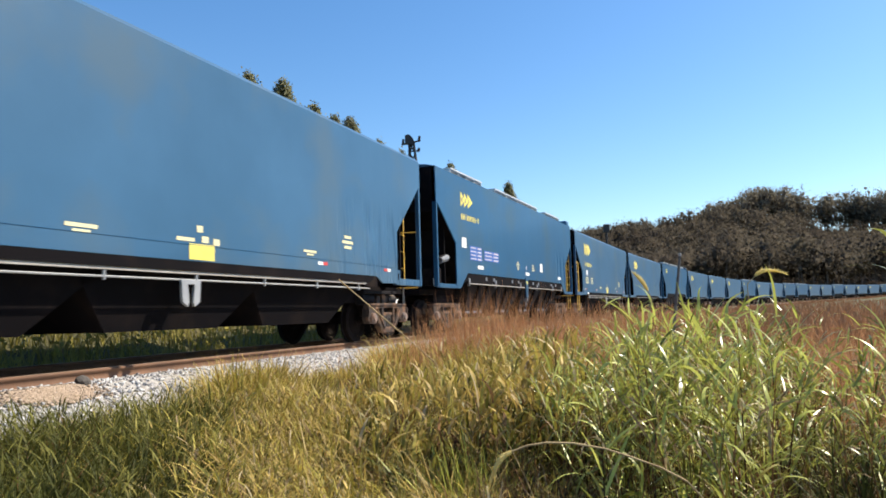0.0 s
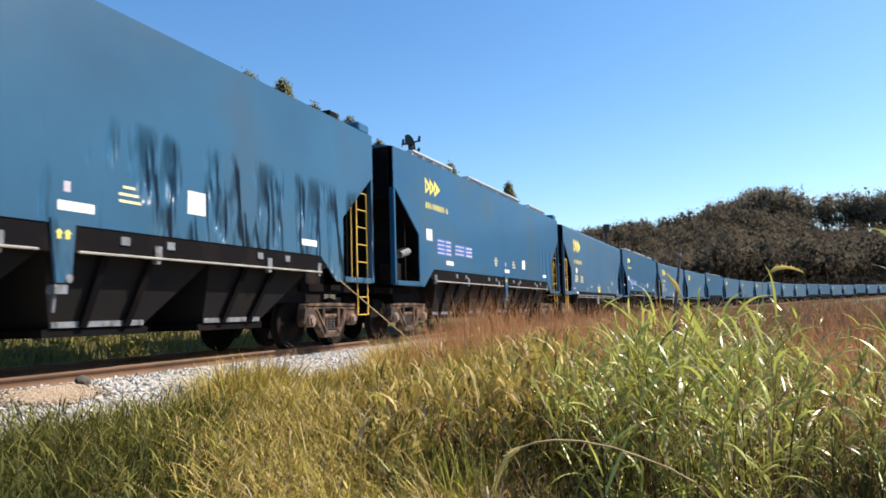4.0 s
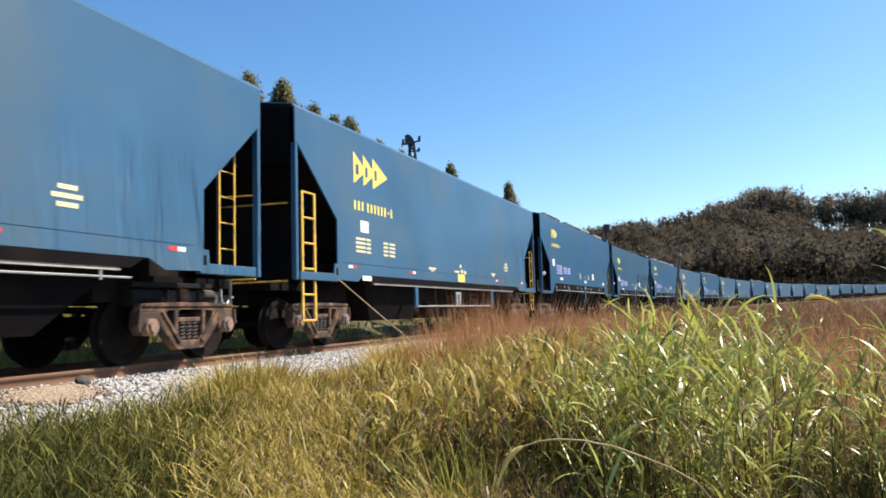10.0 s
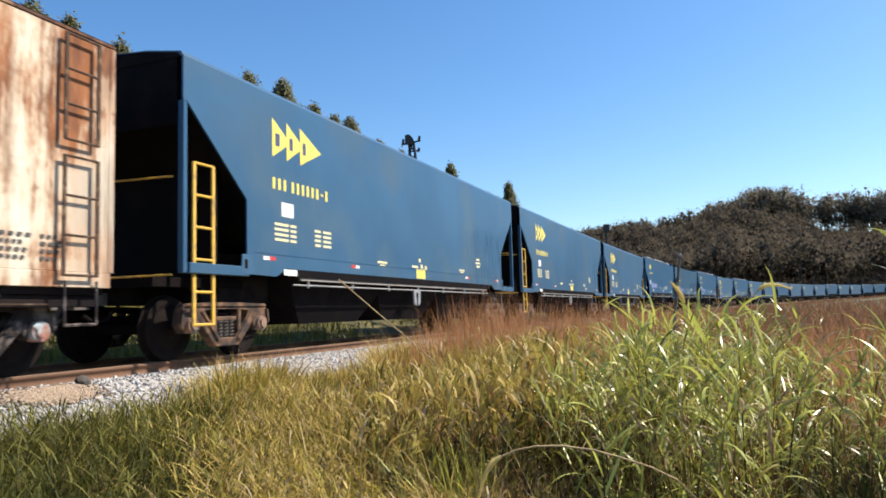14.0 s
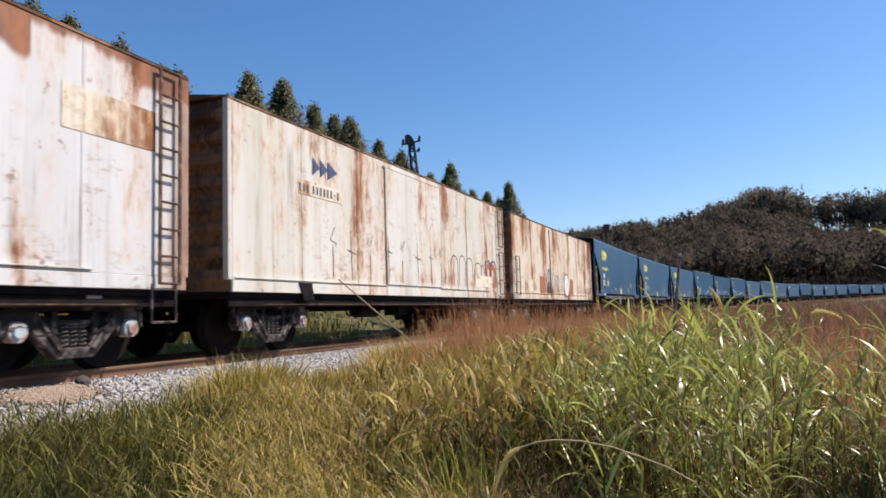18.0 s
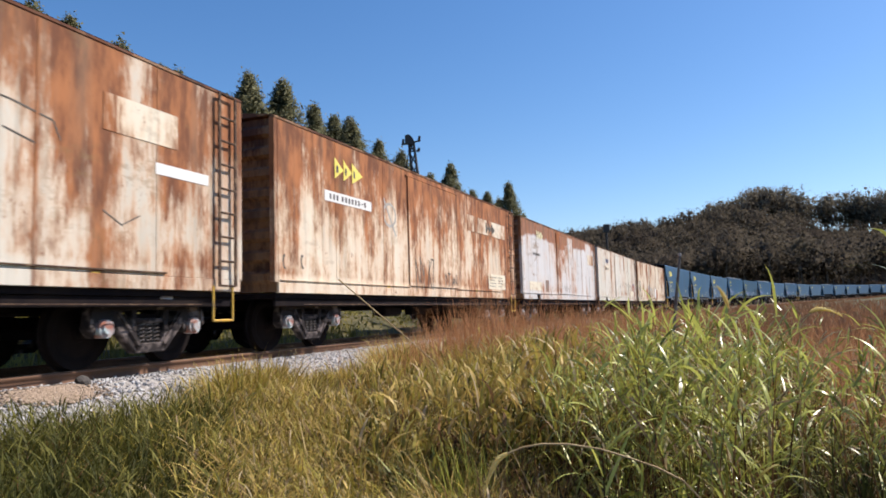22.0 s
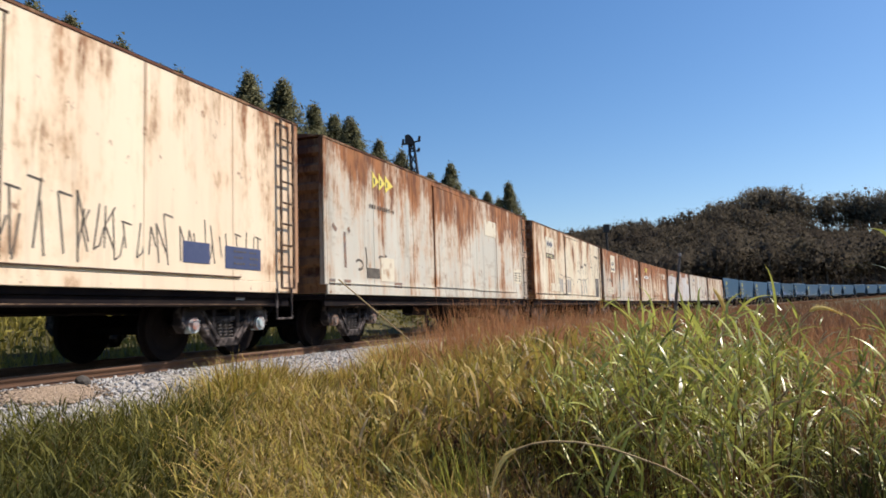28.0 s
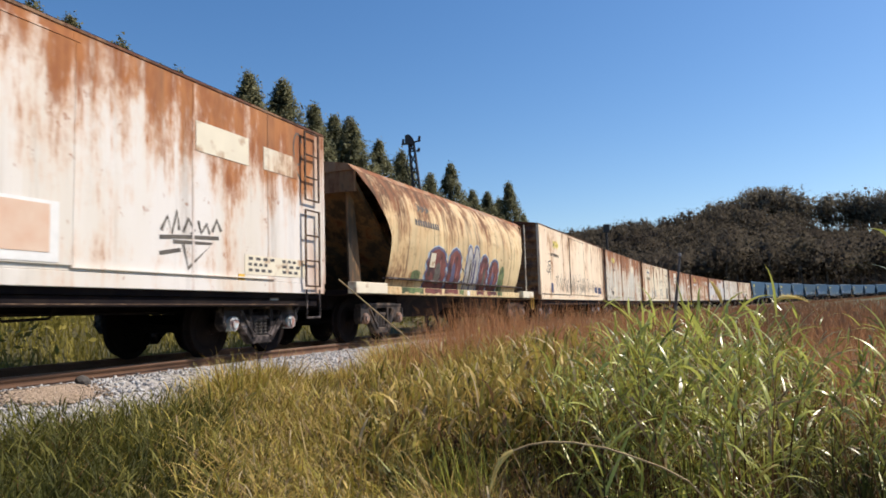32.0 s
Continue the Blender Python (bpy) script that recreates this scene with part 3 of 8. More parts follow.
def build_track():
    bed = sweep("track_bed", [(-2.7, -0.75), (-2.0, -0.42), (-1.35, -0.14), (1.3, -0.14), (1.75, -0.3), (2.4, -0.62), (2.7, -0.8), (0, -0.9)], -285, 650, 2.0, M["ballast"])
    tagged(bed, "grey crushed stone ballast bed under the rails", "track bed", kind="structure")
    line = new("railway_track")
    tagged(line, "two rusty steel rails on weathered sleepers in ballast", "railway track", kind="structure")
    foot, web, head = 0.07, 0.012, 0.036
    for side in (1, -1):
        c = side * 0.835
        prof = [(c - foot, -0.17), (c + foot, -0.17), (c + foot, -0.158), (c + web, -0.14), (c + web, -0.05), (c + head, -0.038), (c + head, -0.006), (c + head * 0.7, 0.0),
                (c - head * 0.7, 0.0), (c - head, -0.006), (c - head, -0.038), (c - web, -0.05), (c - web, -0.14), (c - foot, -0.158)]
        r = sweep("rail", prof, -285, 650, 1.0, M["rail"])
        r.parent = line
        cap = sweep("rail_head", [(c - head * 0.7, 0.0), (c + head * 0.7, 0.0), (c + head * 0.6, 0.003), (c - head * 0.6, 0.003)], -285, 650, 2.0, M["rail_top"])
        cap.parent = line
    first = None
    for k in range(110):
        s = -14 + k * 0.62
        x, y, z = track(s)
        h = float(np.interp(s, SG, HEAD))
        m = pose(x, y, z - 0.17, 0, 0, -math.degrees(h))
        if first is None:
            first = part("sleeper", box_bm(-1.4, 1.4, -0.12, 0.12, -0.16, 0.0, 0.015), M["sleeper"], line)
            first.matrix_basis = m
        else:
            ob = new("sleeper", first.data)
            ob.parent = line
            ob.matrix_basis = m


def scatter_stones():
    rng = np.random.default_rng(4)
    n = 26000
    s = -9 + 34 * rng.random(n) ** 1.25
    w = 0.93 + 1.55 * rng.random(n)
    inner = rng.random(n) < 0.12
    w[inner] = -0.7 + 1.4 * rng.random(inner.sum())
    prof = np.interp(w, [-1.3, 1.3, 1.75, 2.4, 2.7], [-0.14, -0.14, -0.3, -0.62, -0.8])
    x, y, z = track(s, w, prof)
    size = 0.010 + 0.016 * rng.random(n) ** 1.5
    base = np.array([(sx, sy, sz) for sx in (-1, 1) for sy in (-1, 1) for sz in (-1, 1)], float)
    v = base[None] * (0.45 + 0.85 * rng.random((n, 8, 1))) * np.array([1.1, 0.8, 0.6])
    a = rng.random(n) * 6.283
    c, sn = np.cos(a)[:, None], np.sin(a)[:, None]
    tl = (rng.random(n) - 0.5)[:, None] * 1.2
    px, py, pz = v[..., 0] * c - v[..., 1] * sn, v[..., 0] * sn + v[..., 1] * c, v[..., 2] + tl * v[..., 0]
    P = np.stack([px, py, pz], -1) * size[:, None, None] + np.column_stack([x, y, z + size * 0.25])[:, None]
    f = np.array([(0, 1, 3, 2), (4, 6, 7, 5), (0, 4, 5, 1), (2, 3, 7, 6), (0, 2, 6, 4), (1, 5, 7, 3)])
    q = (f[None] + 8 * np.arange(n)[:, None, None]).reshape(-1, 4)
    ob = np_mesh("ballast_stones", P.reshape(-1, 3), q, M["stone"])
    tagged(ob, "loose pale grey crushed stones beside the rail", "ballast stones", kind="stuff")

    n = 2600
    s, w = -0.65 + 0.24 * rng.normal(0, 1, n), 1.45 + 0.1 * rng.normal(0, 1, n)
    x, y, z = track(s, w, np.interp(w, [1.3, 1.75, 2.4, 2.7], [-0.14, -0.3, -0.62, -0.8]))
    P = v[:n] * 0.018 + np.column_stack([x, y, z + 0.02])[:, None]
    ob = np_mesh("brown_gravel", P.reshape(-1, 3), q[:6 * n], M["earth"])
    tagged(ob, "patch of brown earthy gravel on the ballast shoulder", "gravel", kind="stuff")
    bm = bmesh.new()
    bmesh.ops.create_icosphere(bm, subdivisions=2, radius=0.11)
    for p in bm.verts:
        p.co *= 0.8 + 0.3 * noise.noise(p.co * 9)
        p.co.z *= 0.75
    rock = part("rock", bm, M["rock"])
    x, y, z = track(-0.12, 1.3, -0.12)
    rock.matrix_basis = pose(x, y, z + 0.03, 0, 0, 30)
    tagged(rock, "dark round rock lying on the ballast shoulder", "rock")

# ---------------------------------------------------------------- wagons (x forward, y left, z up, over the rails)
HALF = 1.55          # half width of the bodies
RW = 0.46            # wheel radius


def wheel_bm():
    bm = bmesh.new()
    lathe(bm, [(0.10, -0.10), (0.12, -0.06), (0.30, -0.025), (0.37, -0.05), (0.455, -0.055), (0.46, 0.03), (0.492, 0.045), (0.49, 0.075), (0.40, 0.08), (0.36, 0.04), (0.16, 0.05), (0.12, 0.10)], 30)
    return bm


PROTO = {}


def side_frame_bm(y):
    bm = bmesh.new()
    y0, y1 = y - 0.075, y + 0.075
    prism(bm, [(-1.0, 0.70), (-0.93, 0.81), (-0.35, 0.83), (0.35, 0.83), (0.93, 0.81), (1.0, 0.70), (0.62, 0.70), (0.3, 0.73), (-0.3, 0.73), (-0.62, 0.70)], y0, y1)
    for q in (-1, 1):
        prism(bm, [(q * 1.0, 0.71), (q * 1.03, 0.5), (q * 0.93, 0.38), (q * 0.88, 0.62), (q * 0.72, 0.62), (q * 0.69, 0.4), (q * 0.62, 0.45), (q * 0.6, 0.71)], y0, y1)
        prism(bm, [(q * 0.66, 0.72), (q * 0.6, 0.5), (q * 0.30, 0.2), (q * 0.16, 0.2), (q * 0.2, 0.32), (q * 0.46, 0.6), (q * 0.5, 0.72)], y0, y1)
        prism(bm, [(q * 0.33, 0.74), (q * 0.33, 0.3), (q * 0.24, 0.3), (q * 0.24, 0.74)], y0, y1)
    prism(bm, [(-0.34, 0.3), (-0.28, 0.17), (0.28, 0.17), (0.34, 0.3)], y0, y1)
    prism(bm, [(-0.24, 0.62), (-0.24, 0.55), (0.24, 0.55), (0.24, 0.62)], y0 + 0.02, y1 - 0.02)
    bmesh.ops.bevel(bm, geom=bm.edges, offset=0.014, segments=1, affect="EDGES")
    # raised rims on the outer face
    o = math.copysign(1, y)
    f0, f1 = sorted((y + o * 0.07, y + o * 0.1))
    prism(bm, [(-0.94, 0.775), (-0.9, 0.815), (0.9, 0.815), (0.94, 0.775)], f0, f1)
    for q in (-1, 1):
        prism(bm, [(q * 0.6, 0.7), (q * 0.555, 0.7), (q * 0.2, 0.3), (q * 0.245, 0.27)], f0, f1)
        prism(bm, [(q * 1.0, 0.73), (q * 1.03, 0.52), (q * 0.985, 0.5), (q * 0.955, 0.73)], f0, f1)
    return bm


def spring_bm(x, y):
    bm = bmesh.new()
    pts = [(x + 0.055 * math.cos(a), y + 0.055 * math.sin(a), 0.3 + 0.25 * a / 31.4) for a in [i * 0.785 for i in range(41)]]
    bent(bm, pts, 0.013, 4)
    return bm


def add_bogies(thing, at, steel, caps, full=True):
    """Two bogies with their wheelsets; returns the wheelsets."""
    sets = []
    for x in at:
        key = (steel.name, caps.name, full)
        bolster = part("bogie", box_bm(-0.22, 0.22, -1.15, 1.15, 0.5, 0.68, 0.02), M["frame_black"], thing) if key not in PROTO else None
        if bolster is None:
            src = PROTO[key]
            bolster = again(src[0], thing, x)
            for o in src[1]:
                again(o, bolster)
        else:
            bolster.matrix_basis = pose(x, 0, 0)
            kids = []
            for y in (-1.18, 1.18):
                kids.append(part("side_frame", side_frame_bm(y), steel, bolster, "cast steel bogie side frame"))
                if full or y < 0:
                    for q in (-0.8, 0.8):
                        bm = bmesh.new()
                        o = math.copysign(1, y)
                        tube(bm, (q, y - o * 0.02, 0.5), (q, y + o * 0.13, 0.5), 0.115, 14)
                        tube(bm, (q, y + o * 0.13, 0.5), (q, y + o * 0.16, 0.5), 0.07, 10)
                        for b in range(3):
                            an = b * 2.094 + 0.5
                            tube(bm, (q + 0.08 * math.cos(an), y + o * 0.12, 0.5 + 0.08 * math.sin(an)), (q + 0.08 * math.cos(an), y + o * 0.15, 0.5 + 0.08 * math.sin(an)), 0.018, 6)
                        kids.append(part("axle_box", bm, caps, bolster, "round bolted axle bearing cap"))
                if full:
                    for q in (-0.13, 0.0, 0.13):
                        kids.append(part("spring", spring_bm(q, y), M["spring"], bolster, "coil spring"))
            PROTO[key] = (bolster, kids)
        for q in (-0.8, 0.8):
            if "wheel" not in PROTO:
                ws = part("wheelset", tube_bm((0, -1.1, 0), (0, 1.1, 0), 0.075, 12), M["wheel"], thing, "steel axle with two wheels")
                wb = wheel_bm()
                w1 = part("wheel", wb, M["wheel"], ws)
                w1.matrix_basis = pose(0, -0.8, 0)
                w2 = again(w1, ws, 0, 0.8, 0, 180)
                PROTO["wheel"] = (ws, w1)
            else:
                ws = again(PROTO["wheel"][0], thing)
                again(PROTO["wheel"][1], ws, 0, -0.8, 0)
                again(PROTO["wheel"][1], ws, 0, 0.8, 0, 180)
            ws.matrix_basis = pose(x + q, 0, RW)
            sets.append(ws)
    return sets


def ladder(thing, x0, x1, y, z0, z1, rungs, material, r=0.02, label="steel ladder"):
    bm = bmesh.new()
    for x in (x0, x1):
        bx(bm, x - r * 1.2, x + r * 1.2, y - r * 0.6, y + r * 0.6, z0, z1)
    lad = part("ladder", bm, material, thing, label)
    first = None
    for k in range(rungs):
        z = z0 + (z1 - z0) * (k + 0.02) / (rungs - 1 + 0.04)
        if first is None:
            first = part("rung", tube_bm((x0, y, 0), (x1, y, 0), r * 0.85, 6), material, lad)
            first.matrix_basis = pose(0, 0, z)
        else:
            again(first, lad, 0, 0, z)
    return lad


def emblem(thing, x, z, size, y, step, material, ink, label, tip=1.05):
    """Three triangles pointing forward, each half over the next, with a small dark mark on each."""
    em = part("emblem", triangles_bm(x, z, size, y, step, tip), material, thing, label)
    for k in range(3):
        a, w_, h_ = x + size * (k * step + 0.13), size * (0.26, 0.2, 0.2)[k], size * 0.32
        zc = z - size * 0.03
        part("mark", box_bm(a, a + w_ * 0.7, y - 0.009, y - 0.007, zc - h_ / 2, zc + h_ / 2), ink, em, "small dark bar on the triangle")
    return em


def triangles_bm(x, z, size, y, step=0.62, tip=1.05, n=3):
    """Three triangles pointing forward, each half over the next."""
    bm = bmesh.new()
    for k in range(n):
        a = x + k * size * step
        l = size * (0.8 if k < n - 1 else tip)
        prism(bm, [(a, z - size / 2), (a, z + size / 2), (a + l, z)], y + 0.0012 * k, y - 0.003 - 0.0012 * k)
    return bm


def bars(thing, name, material, rows, y=-HALF - 0.002, label=""):
    """Lines of lettering as plain bars: rows of (x, z, width, height, pieces)."""
    for x, z, wdt, h, n in rows:
        p = wdt / n
        first = None
        for k in range(n):
            if first is None:
                first = part(name, box_bm(x, x + p * (0.58 if n > 1 else 1.0), y - 0.003, y, z - h / 2, z + h / 2), material, thing, label)
            else:
                again(first, thing, k * p)


def number_bars(thing, name, material, x, z, width, h, y=-HALF - 0.002, label=""):
    """A row of lettering as plain bars, in three groups."""
    p = width / 11.5
    first = None
    for k, a in enumerate((0, 1, 2, 3.5, 4.5, 5.5, 6.5, 7.5, 8.5, 9.55, 10.5)):
        if k == 9:
            part(name, box_bm(x + a * p, x + (a + 0.5) * p, y - 0.003, y, z - h * 0.1, z + h * 0.1), material, thing, label)
        elif first is None:
            first = part(name, box_bm(x, x + p * 0.46, y - 0.003, y, z - h / 2, z + h / 2), material, thing, label)
        else:
            again(first, thing, a * p)


def couplers(thing, end):
    for q in (-1, 1):
        bm = bmesh.new()
        bx(bm, min(q * (end - 0.5), q * (end + 0.3)), max(q * (end - 0.5), q * (end + 0.3)), -0.09, 0.09, 0.82, 1.0)
        bx(bm, min(q * (end + 0.28), q * (end + 0.52)), max(q * (end + 0.28), q * (end + 0.52)), -0.16, 0.16, 0.76, 1.06)
        part("coupler", bm, M["spring"], thing, "grey knuckle coupler")
        bm = bmesh.new()
        bent(bm, [(q * (end - 0.1), -0.35, 0.85), (q * (end + 0.15), -0.36, 0.62), (q * (end + 0.35), -0.33, 0.58), (q * (end + 0.5), -0.3, 0.68)], 0.025, 6)
        part("brake_hose", bm, M["black"], thing, "black rubber brake hose")


def hopper_wagon_smooth(near=True, low_rod=False):
    """Blue covered hopper with a smooth side and triangular end openings."""
    E, TOP = 7.975, 4.25
    th = new("hopper_wagon")
    tagged(th, "blue covered hopper wagon with yellow triangles and lettering", "freight wagon", "wagons of the train")
    P = M["blue"]
    out = [(-E + 1.39, 2.41), (-E + 1.39, 1.5), (-E + 1.34, 1.26), (-E + 2.15, 1.24), (-E + 2.45, 1.38), (E - 2.45, 1.38), (E - 2.15, 1.24), (E - 1.34, 1.26), (E - 1.39, 1.5), (E - 1.39, 2.41),
           (E - 0.09, 3.6), (E - 0.09, 3.62), (E, 3.62), (E, TOP), (-E, TOP), (-E, 3.62), (-E + 0.09, 3.62), (-E + 0.09, 3.6)]
    for y in (-1, 1):
        part("side_panel", prism_bm(out, y * HALF, y * (HALF - 0.03)), P, th)
        if near:
            part("side_seam", box_bm(-E + 1.6, E - 1.6, y * (HALF + 0.006), y * (HALF - 0.004), 1.60, 1.607), M["teal"], th)
    for q in (-1, 1):
        for y in (-1, 1):
            part("corner_post", box_bm(min(q * E, q * (E - 0.085)), max(q * E, q * (E - 0.085)), min(y * HALF, y * (HALF - 0.1)), max(y * HALF, y * (HALF - 0.1)), 1.22, 3.62, 0.01), P, th)
            if near or y < 0:
                part("end_sill", box_bm(min(q * (E - 0.13), q * (E - 1.45)), max(q * (E - 0.13), q * (E - 1.45)), min(y * HALF, y * (HALF - 0.1)), max(y * HALF, y * (HALF - 0.1)), 1.22, 1.37, 0.01), P, th)
        # end wall and slope sheet painted black, the recess's shade in their colour
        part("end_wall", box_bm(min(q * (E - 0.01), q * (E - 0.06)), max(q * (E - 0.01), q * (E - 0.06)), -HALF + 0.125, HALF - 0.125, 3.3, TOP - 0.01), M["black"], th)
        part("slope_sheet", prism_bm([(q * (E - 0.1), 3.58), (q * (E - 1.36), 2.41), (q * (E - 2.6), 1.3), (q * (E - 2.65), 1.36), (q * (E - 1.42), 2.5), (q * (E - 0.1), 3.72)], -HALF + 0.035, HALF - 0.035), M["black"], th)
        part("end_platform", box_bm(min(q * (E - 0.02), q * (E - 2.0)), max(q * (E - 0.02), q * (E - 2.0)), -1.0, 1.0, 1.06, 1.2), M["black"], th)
    bm = bmesh.new()
    prof = [(-HALF, TOP), (-HALF + 0.05, TOP + 0.07), (-0.9, TOP + 0.17), (0, TOP + 0.24), (0.9, TOP + 0.17), (HALF - 0.05, TOP + 0.07), (HALF, TOP)]
    a = [bm.verts.new((-E, y, z)) for y, z in prof]
    b = [bm.verts.new((E, y, z)) for y, z in prof]
    for i in range(len(prof) - 1):
        bm.faces.new((a[i], a[i + 1], b[i + 1], b[i]))
    bm.faces.new(a)
    bm.faces.new(b[::-1])
    bm.faces.new((a[0], a[-1], b[-1], b[0]))
    part("roof", bm, P, th)
    for q in (-1, 1):
        bm = bmesh.new()
        inner = [(y * 0.97, z - 0.015) for y, z in prof]
        a = [bm.verts.new((q * (E - 0.02), y, z)) for y, z in inner]
        b = [bm.verts.new((q * (E + 0.006), y, z)) for y, z in inner]
        bm.faces.new(a)
        bm.faces.new(b[::-1])
        for i in range(len(inner)):
            j = (i + 1) % len(inner)
            bm.faces.new((a[i], b[i], b[j], a[j]))
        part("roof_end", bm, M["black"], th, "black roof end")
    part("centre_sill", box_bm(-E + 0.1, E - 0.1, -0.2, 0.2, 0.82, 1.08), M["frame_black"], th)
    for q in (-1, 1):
        # added sheet and block: black where the open end is only in shade
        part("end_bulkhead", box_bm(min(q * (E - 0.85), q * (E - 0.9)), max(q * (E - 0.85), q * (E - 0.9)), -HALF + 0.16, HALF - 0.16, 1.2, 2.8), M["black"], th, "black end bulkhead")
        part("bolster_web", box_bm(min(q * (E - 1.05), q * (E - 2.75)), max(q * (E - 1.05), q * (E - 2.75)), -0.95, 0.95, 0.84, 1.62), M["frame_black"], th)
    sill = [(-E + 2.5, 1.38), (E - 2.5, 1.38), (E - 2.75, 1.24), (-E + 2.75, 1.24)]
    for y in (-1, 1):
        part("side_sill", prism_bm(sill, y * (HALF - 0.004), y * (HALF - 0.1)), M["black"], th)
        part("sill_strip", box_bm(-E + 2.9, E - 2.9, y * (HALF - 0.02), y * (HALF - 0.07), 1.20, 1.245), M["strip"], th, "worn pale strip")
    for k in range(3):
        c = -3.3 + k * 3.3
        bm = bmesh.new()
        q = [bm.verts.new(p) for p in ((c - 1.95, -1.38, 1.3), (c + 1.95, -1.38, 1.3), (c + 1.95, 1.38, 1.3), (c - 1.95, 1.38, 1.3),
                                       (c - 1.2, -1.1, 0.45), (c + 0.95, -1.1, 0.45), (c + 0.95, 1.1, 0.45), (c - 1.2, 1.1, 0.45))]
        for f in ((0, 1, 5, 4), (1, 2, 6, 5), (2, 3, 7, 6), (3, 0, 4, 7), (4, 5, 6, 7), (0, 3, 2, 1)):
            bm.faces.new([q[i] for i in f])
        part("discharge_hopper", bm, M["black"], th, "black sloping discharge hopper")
    if near:
        bm = bmesh.new()
        if low_rod:
            bent(bm, [(-2.9, -1.5, 0.745), (2.8, -1.5, 0.745)], 0.016, 6)
            for x in (-2.9, 2.8):
                part("rod_hanger", box_bm(x - 0.08, x + 0.08, -1.53, -1.47, 0.72, 1.2, 0.008), P, th)
        else:
            bent(bm, [(-E + 2.7, -1.5, 1.12), (E - 2.7, -1.5, 1.12)], 0.014, 6)
            for k in range(7):
                tube(bm, (-4.8 + 1.6 * k, -1.5, 1.08), (-4.8 + 1.6 * k, -1.5, 1.2), 0.022, 6)
        part("operating_rod", bm, M["grey_metal"], th, "thin grey operating rod")
        bm = bmesh.new()
        prism(bm, [(-0.32, 1.12), (-0.3, 0.82), (-0.2, 0.76), (-0.17, 0.82), (-0.2, 1.06), (-0.06, 1.06), (-0.09, 0.82), (-0.06, 0.76), (0.04, 0.82), (0.06, 1.12)], -1.49, -1.53)
        part("lock_handle", bm, M["grey_metal"], th, "grey forked door lock handle")
        ladder(th, -E + 0.28, -E + 0.68, -HALF + 0.06, 0.5, 2.8, 6, M["yellow"], 0.024, "yellow end ladder")
        if not low_rod:
            ladder(th, E - 0.52, E - 0.14, -HALF + 0.4, 1.25, 3.3, 6, M["yellow"], 0.014, "yellow end ladder")
        for q in (-1, 1):
            part("grab_rail", tube_bm((q * (E + 0.05), -HALF + 0.15, 1.2), (q * (E + 0.05), 0.9, 1.2), 0.016), M["yellow"], th, "yellow end grab rail")
            part("grab_rail", tube_bm((q * (E + 0.04), -HALF + 0.15, 2.55), (q * (E + 0.04), 0.6, 2.6), 0.014), M["yellow"], th, "yellow end grab rail")
        for q in (-1, 1):
            bm = bmesh.new()
            o = [(q * (E - 1.5), 1.56), (q * (E - 1.28), 1.56), (q * (E - 1.25), 1.3), (q * (E - 1.42), 1.24), (q * (E - 1.6), 1.28)]
            prism(bm, o, -HALF - 0.002, -HALF + 0.02)
            part("jacking_lug", bm, P, th)
            # black plate on the face stands for the dark inside of a hole
            part("lug_hole", box_bm(min(q * (E - 1.33), q * (E - 1.4)), max(q * (E - 1.33), q * (E - 1.4)), -HALF - 0.004, -HALF - 0.001, 1.34, 1.48), M["black"], th)
        part("brake_gear", box_bm(E - 2.35, E - 0.75, -1.2, -0.9, 1.03, 1.1, 0.01), M["hopper_grey"], th, "dark brake gear bracket")
        part("air_reservoir", tube_bm((E - 2.3, -1.02, 0.92), (E - 1.75, -1.02, 0.92), 0.13, 14), M["hopper_grey"], th, "dark grey air reservoir")
        part("brake_cylinder", tube_bm((E - 0.95, -1.0, 0.92), (E - 0.55, -1.0, 0.92), 0.11, 12), M["bogie_pale"], th, "dusty grey brake cylinder")
        bm = bmesh.new()
        bx(bm, E - 1.62, E - 1.45, -1.12, -0.92, 0.82, 1.0)
        bx(bm, E - 1.38, E - 1.2, -1.14, -0.9, 0.8, 1.03)
        bx(bm, E - 1.15, E - 1.0, -1.1, -0.94, 0.86, 1.0)
        tube(bm, (E - 1.7, -1.05, 0.87), (E - 1.0, -1.05, 0.87), 0.03, 8)
        part("brake_valve", bm, M["bogie"], th, "rusty brake valve group")
        bm = bmesh.new()
        bent(bm, [(E + 0.02, -0.75, 1.15), (E + 0.06, -0.75, 0.85), (E + 0.18, -0.75, 0.8), (E + 0.32, -0.72, 0.92), (E + 0.42, -0.7, 0.94)], 0.022, 6)
        part("air_hose", bm, M["grey_metal"], th, "pale air hose at the end")
        part("release_lever", box_bm(E - 0.32, E - 0.28, -1.2, -1.17, 0.72, 1.2), M["strip"], th, "pale release lever")
    x = -E + 2.06
    emblem(th, x, 3.54, 0.66, -HALF - 0.002, 0.62, M["yellow_mark"], M["navy_mark"], "three yellow triangles")
    if near:
        number_bars(th, "running_number", M["yellow_mark"], x, 2.78, 1.8, 0.19, label="yellow lettering bars")
        part("reflective_plate", box_bm(x + 0.25, x + 0.6, -HALF - 0.004, -HALF - 0.001, 2.25, 2.49), M["white_mark"], th, "white plate")
        bars(th, "data_lettering", M["cream_mark"], [(x + 0.05, 2.11 - k * 0.085, 0.4, 0.045, 1) for k in range(4)] + [(x + 0.5, 2.11 - k * 0.085, 0.18, 0.045, 1) for k in range(4)], label="pale yellow lettering")
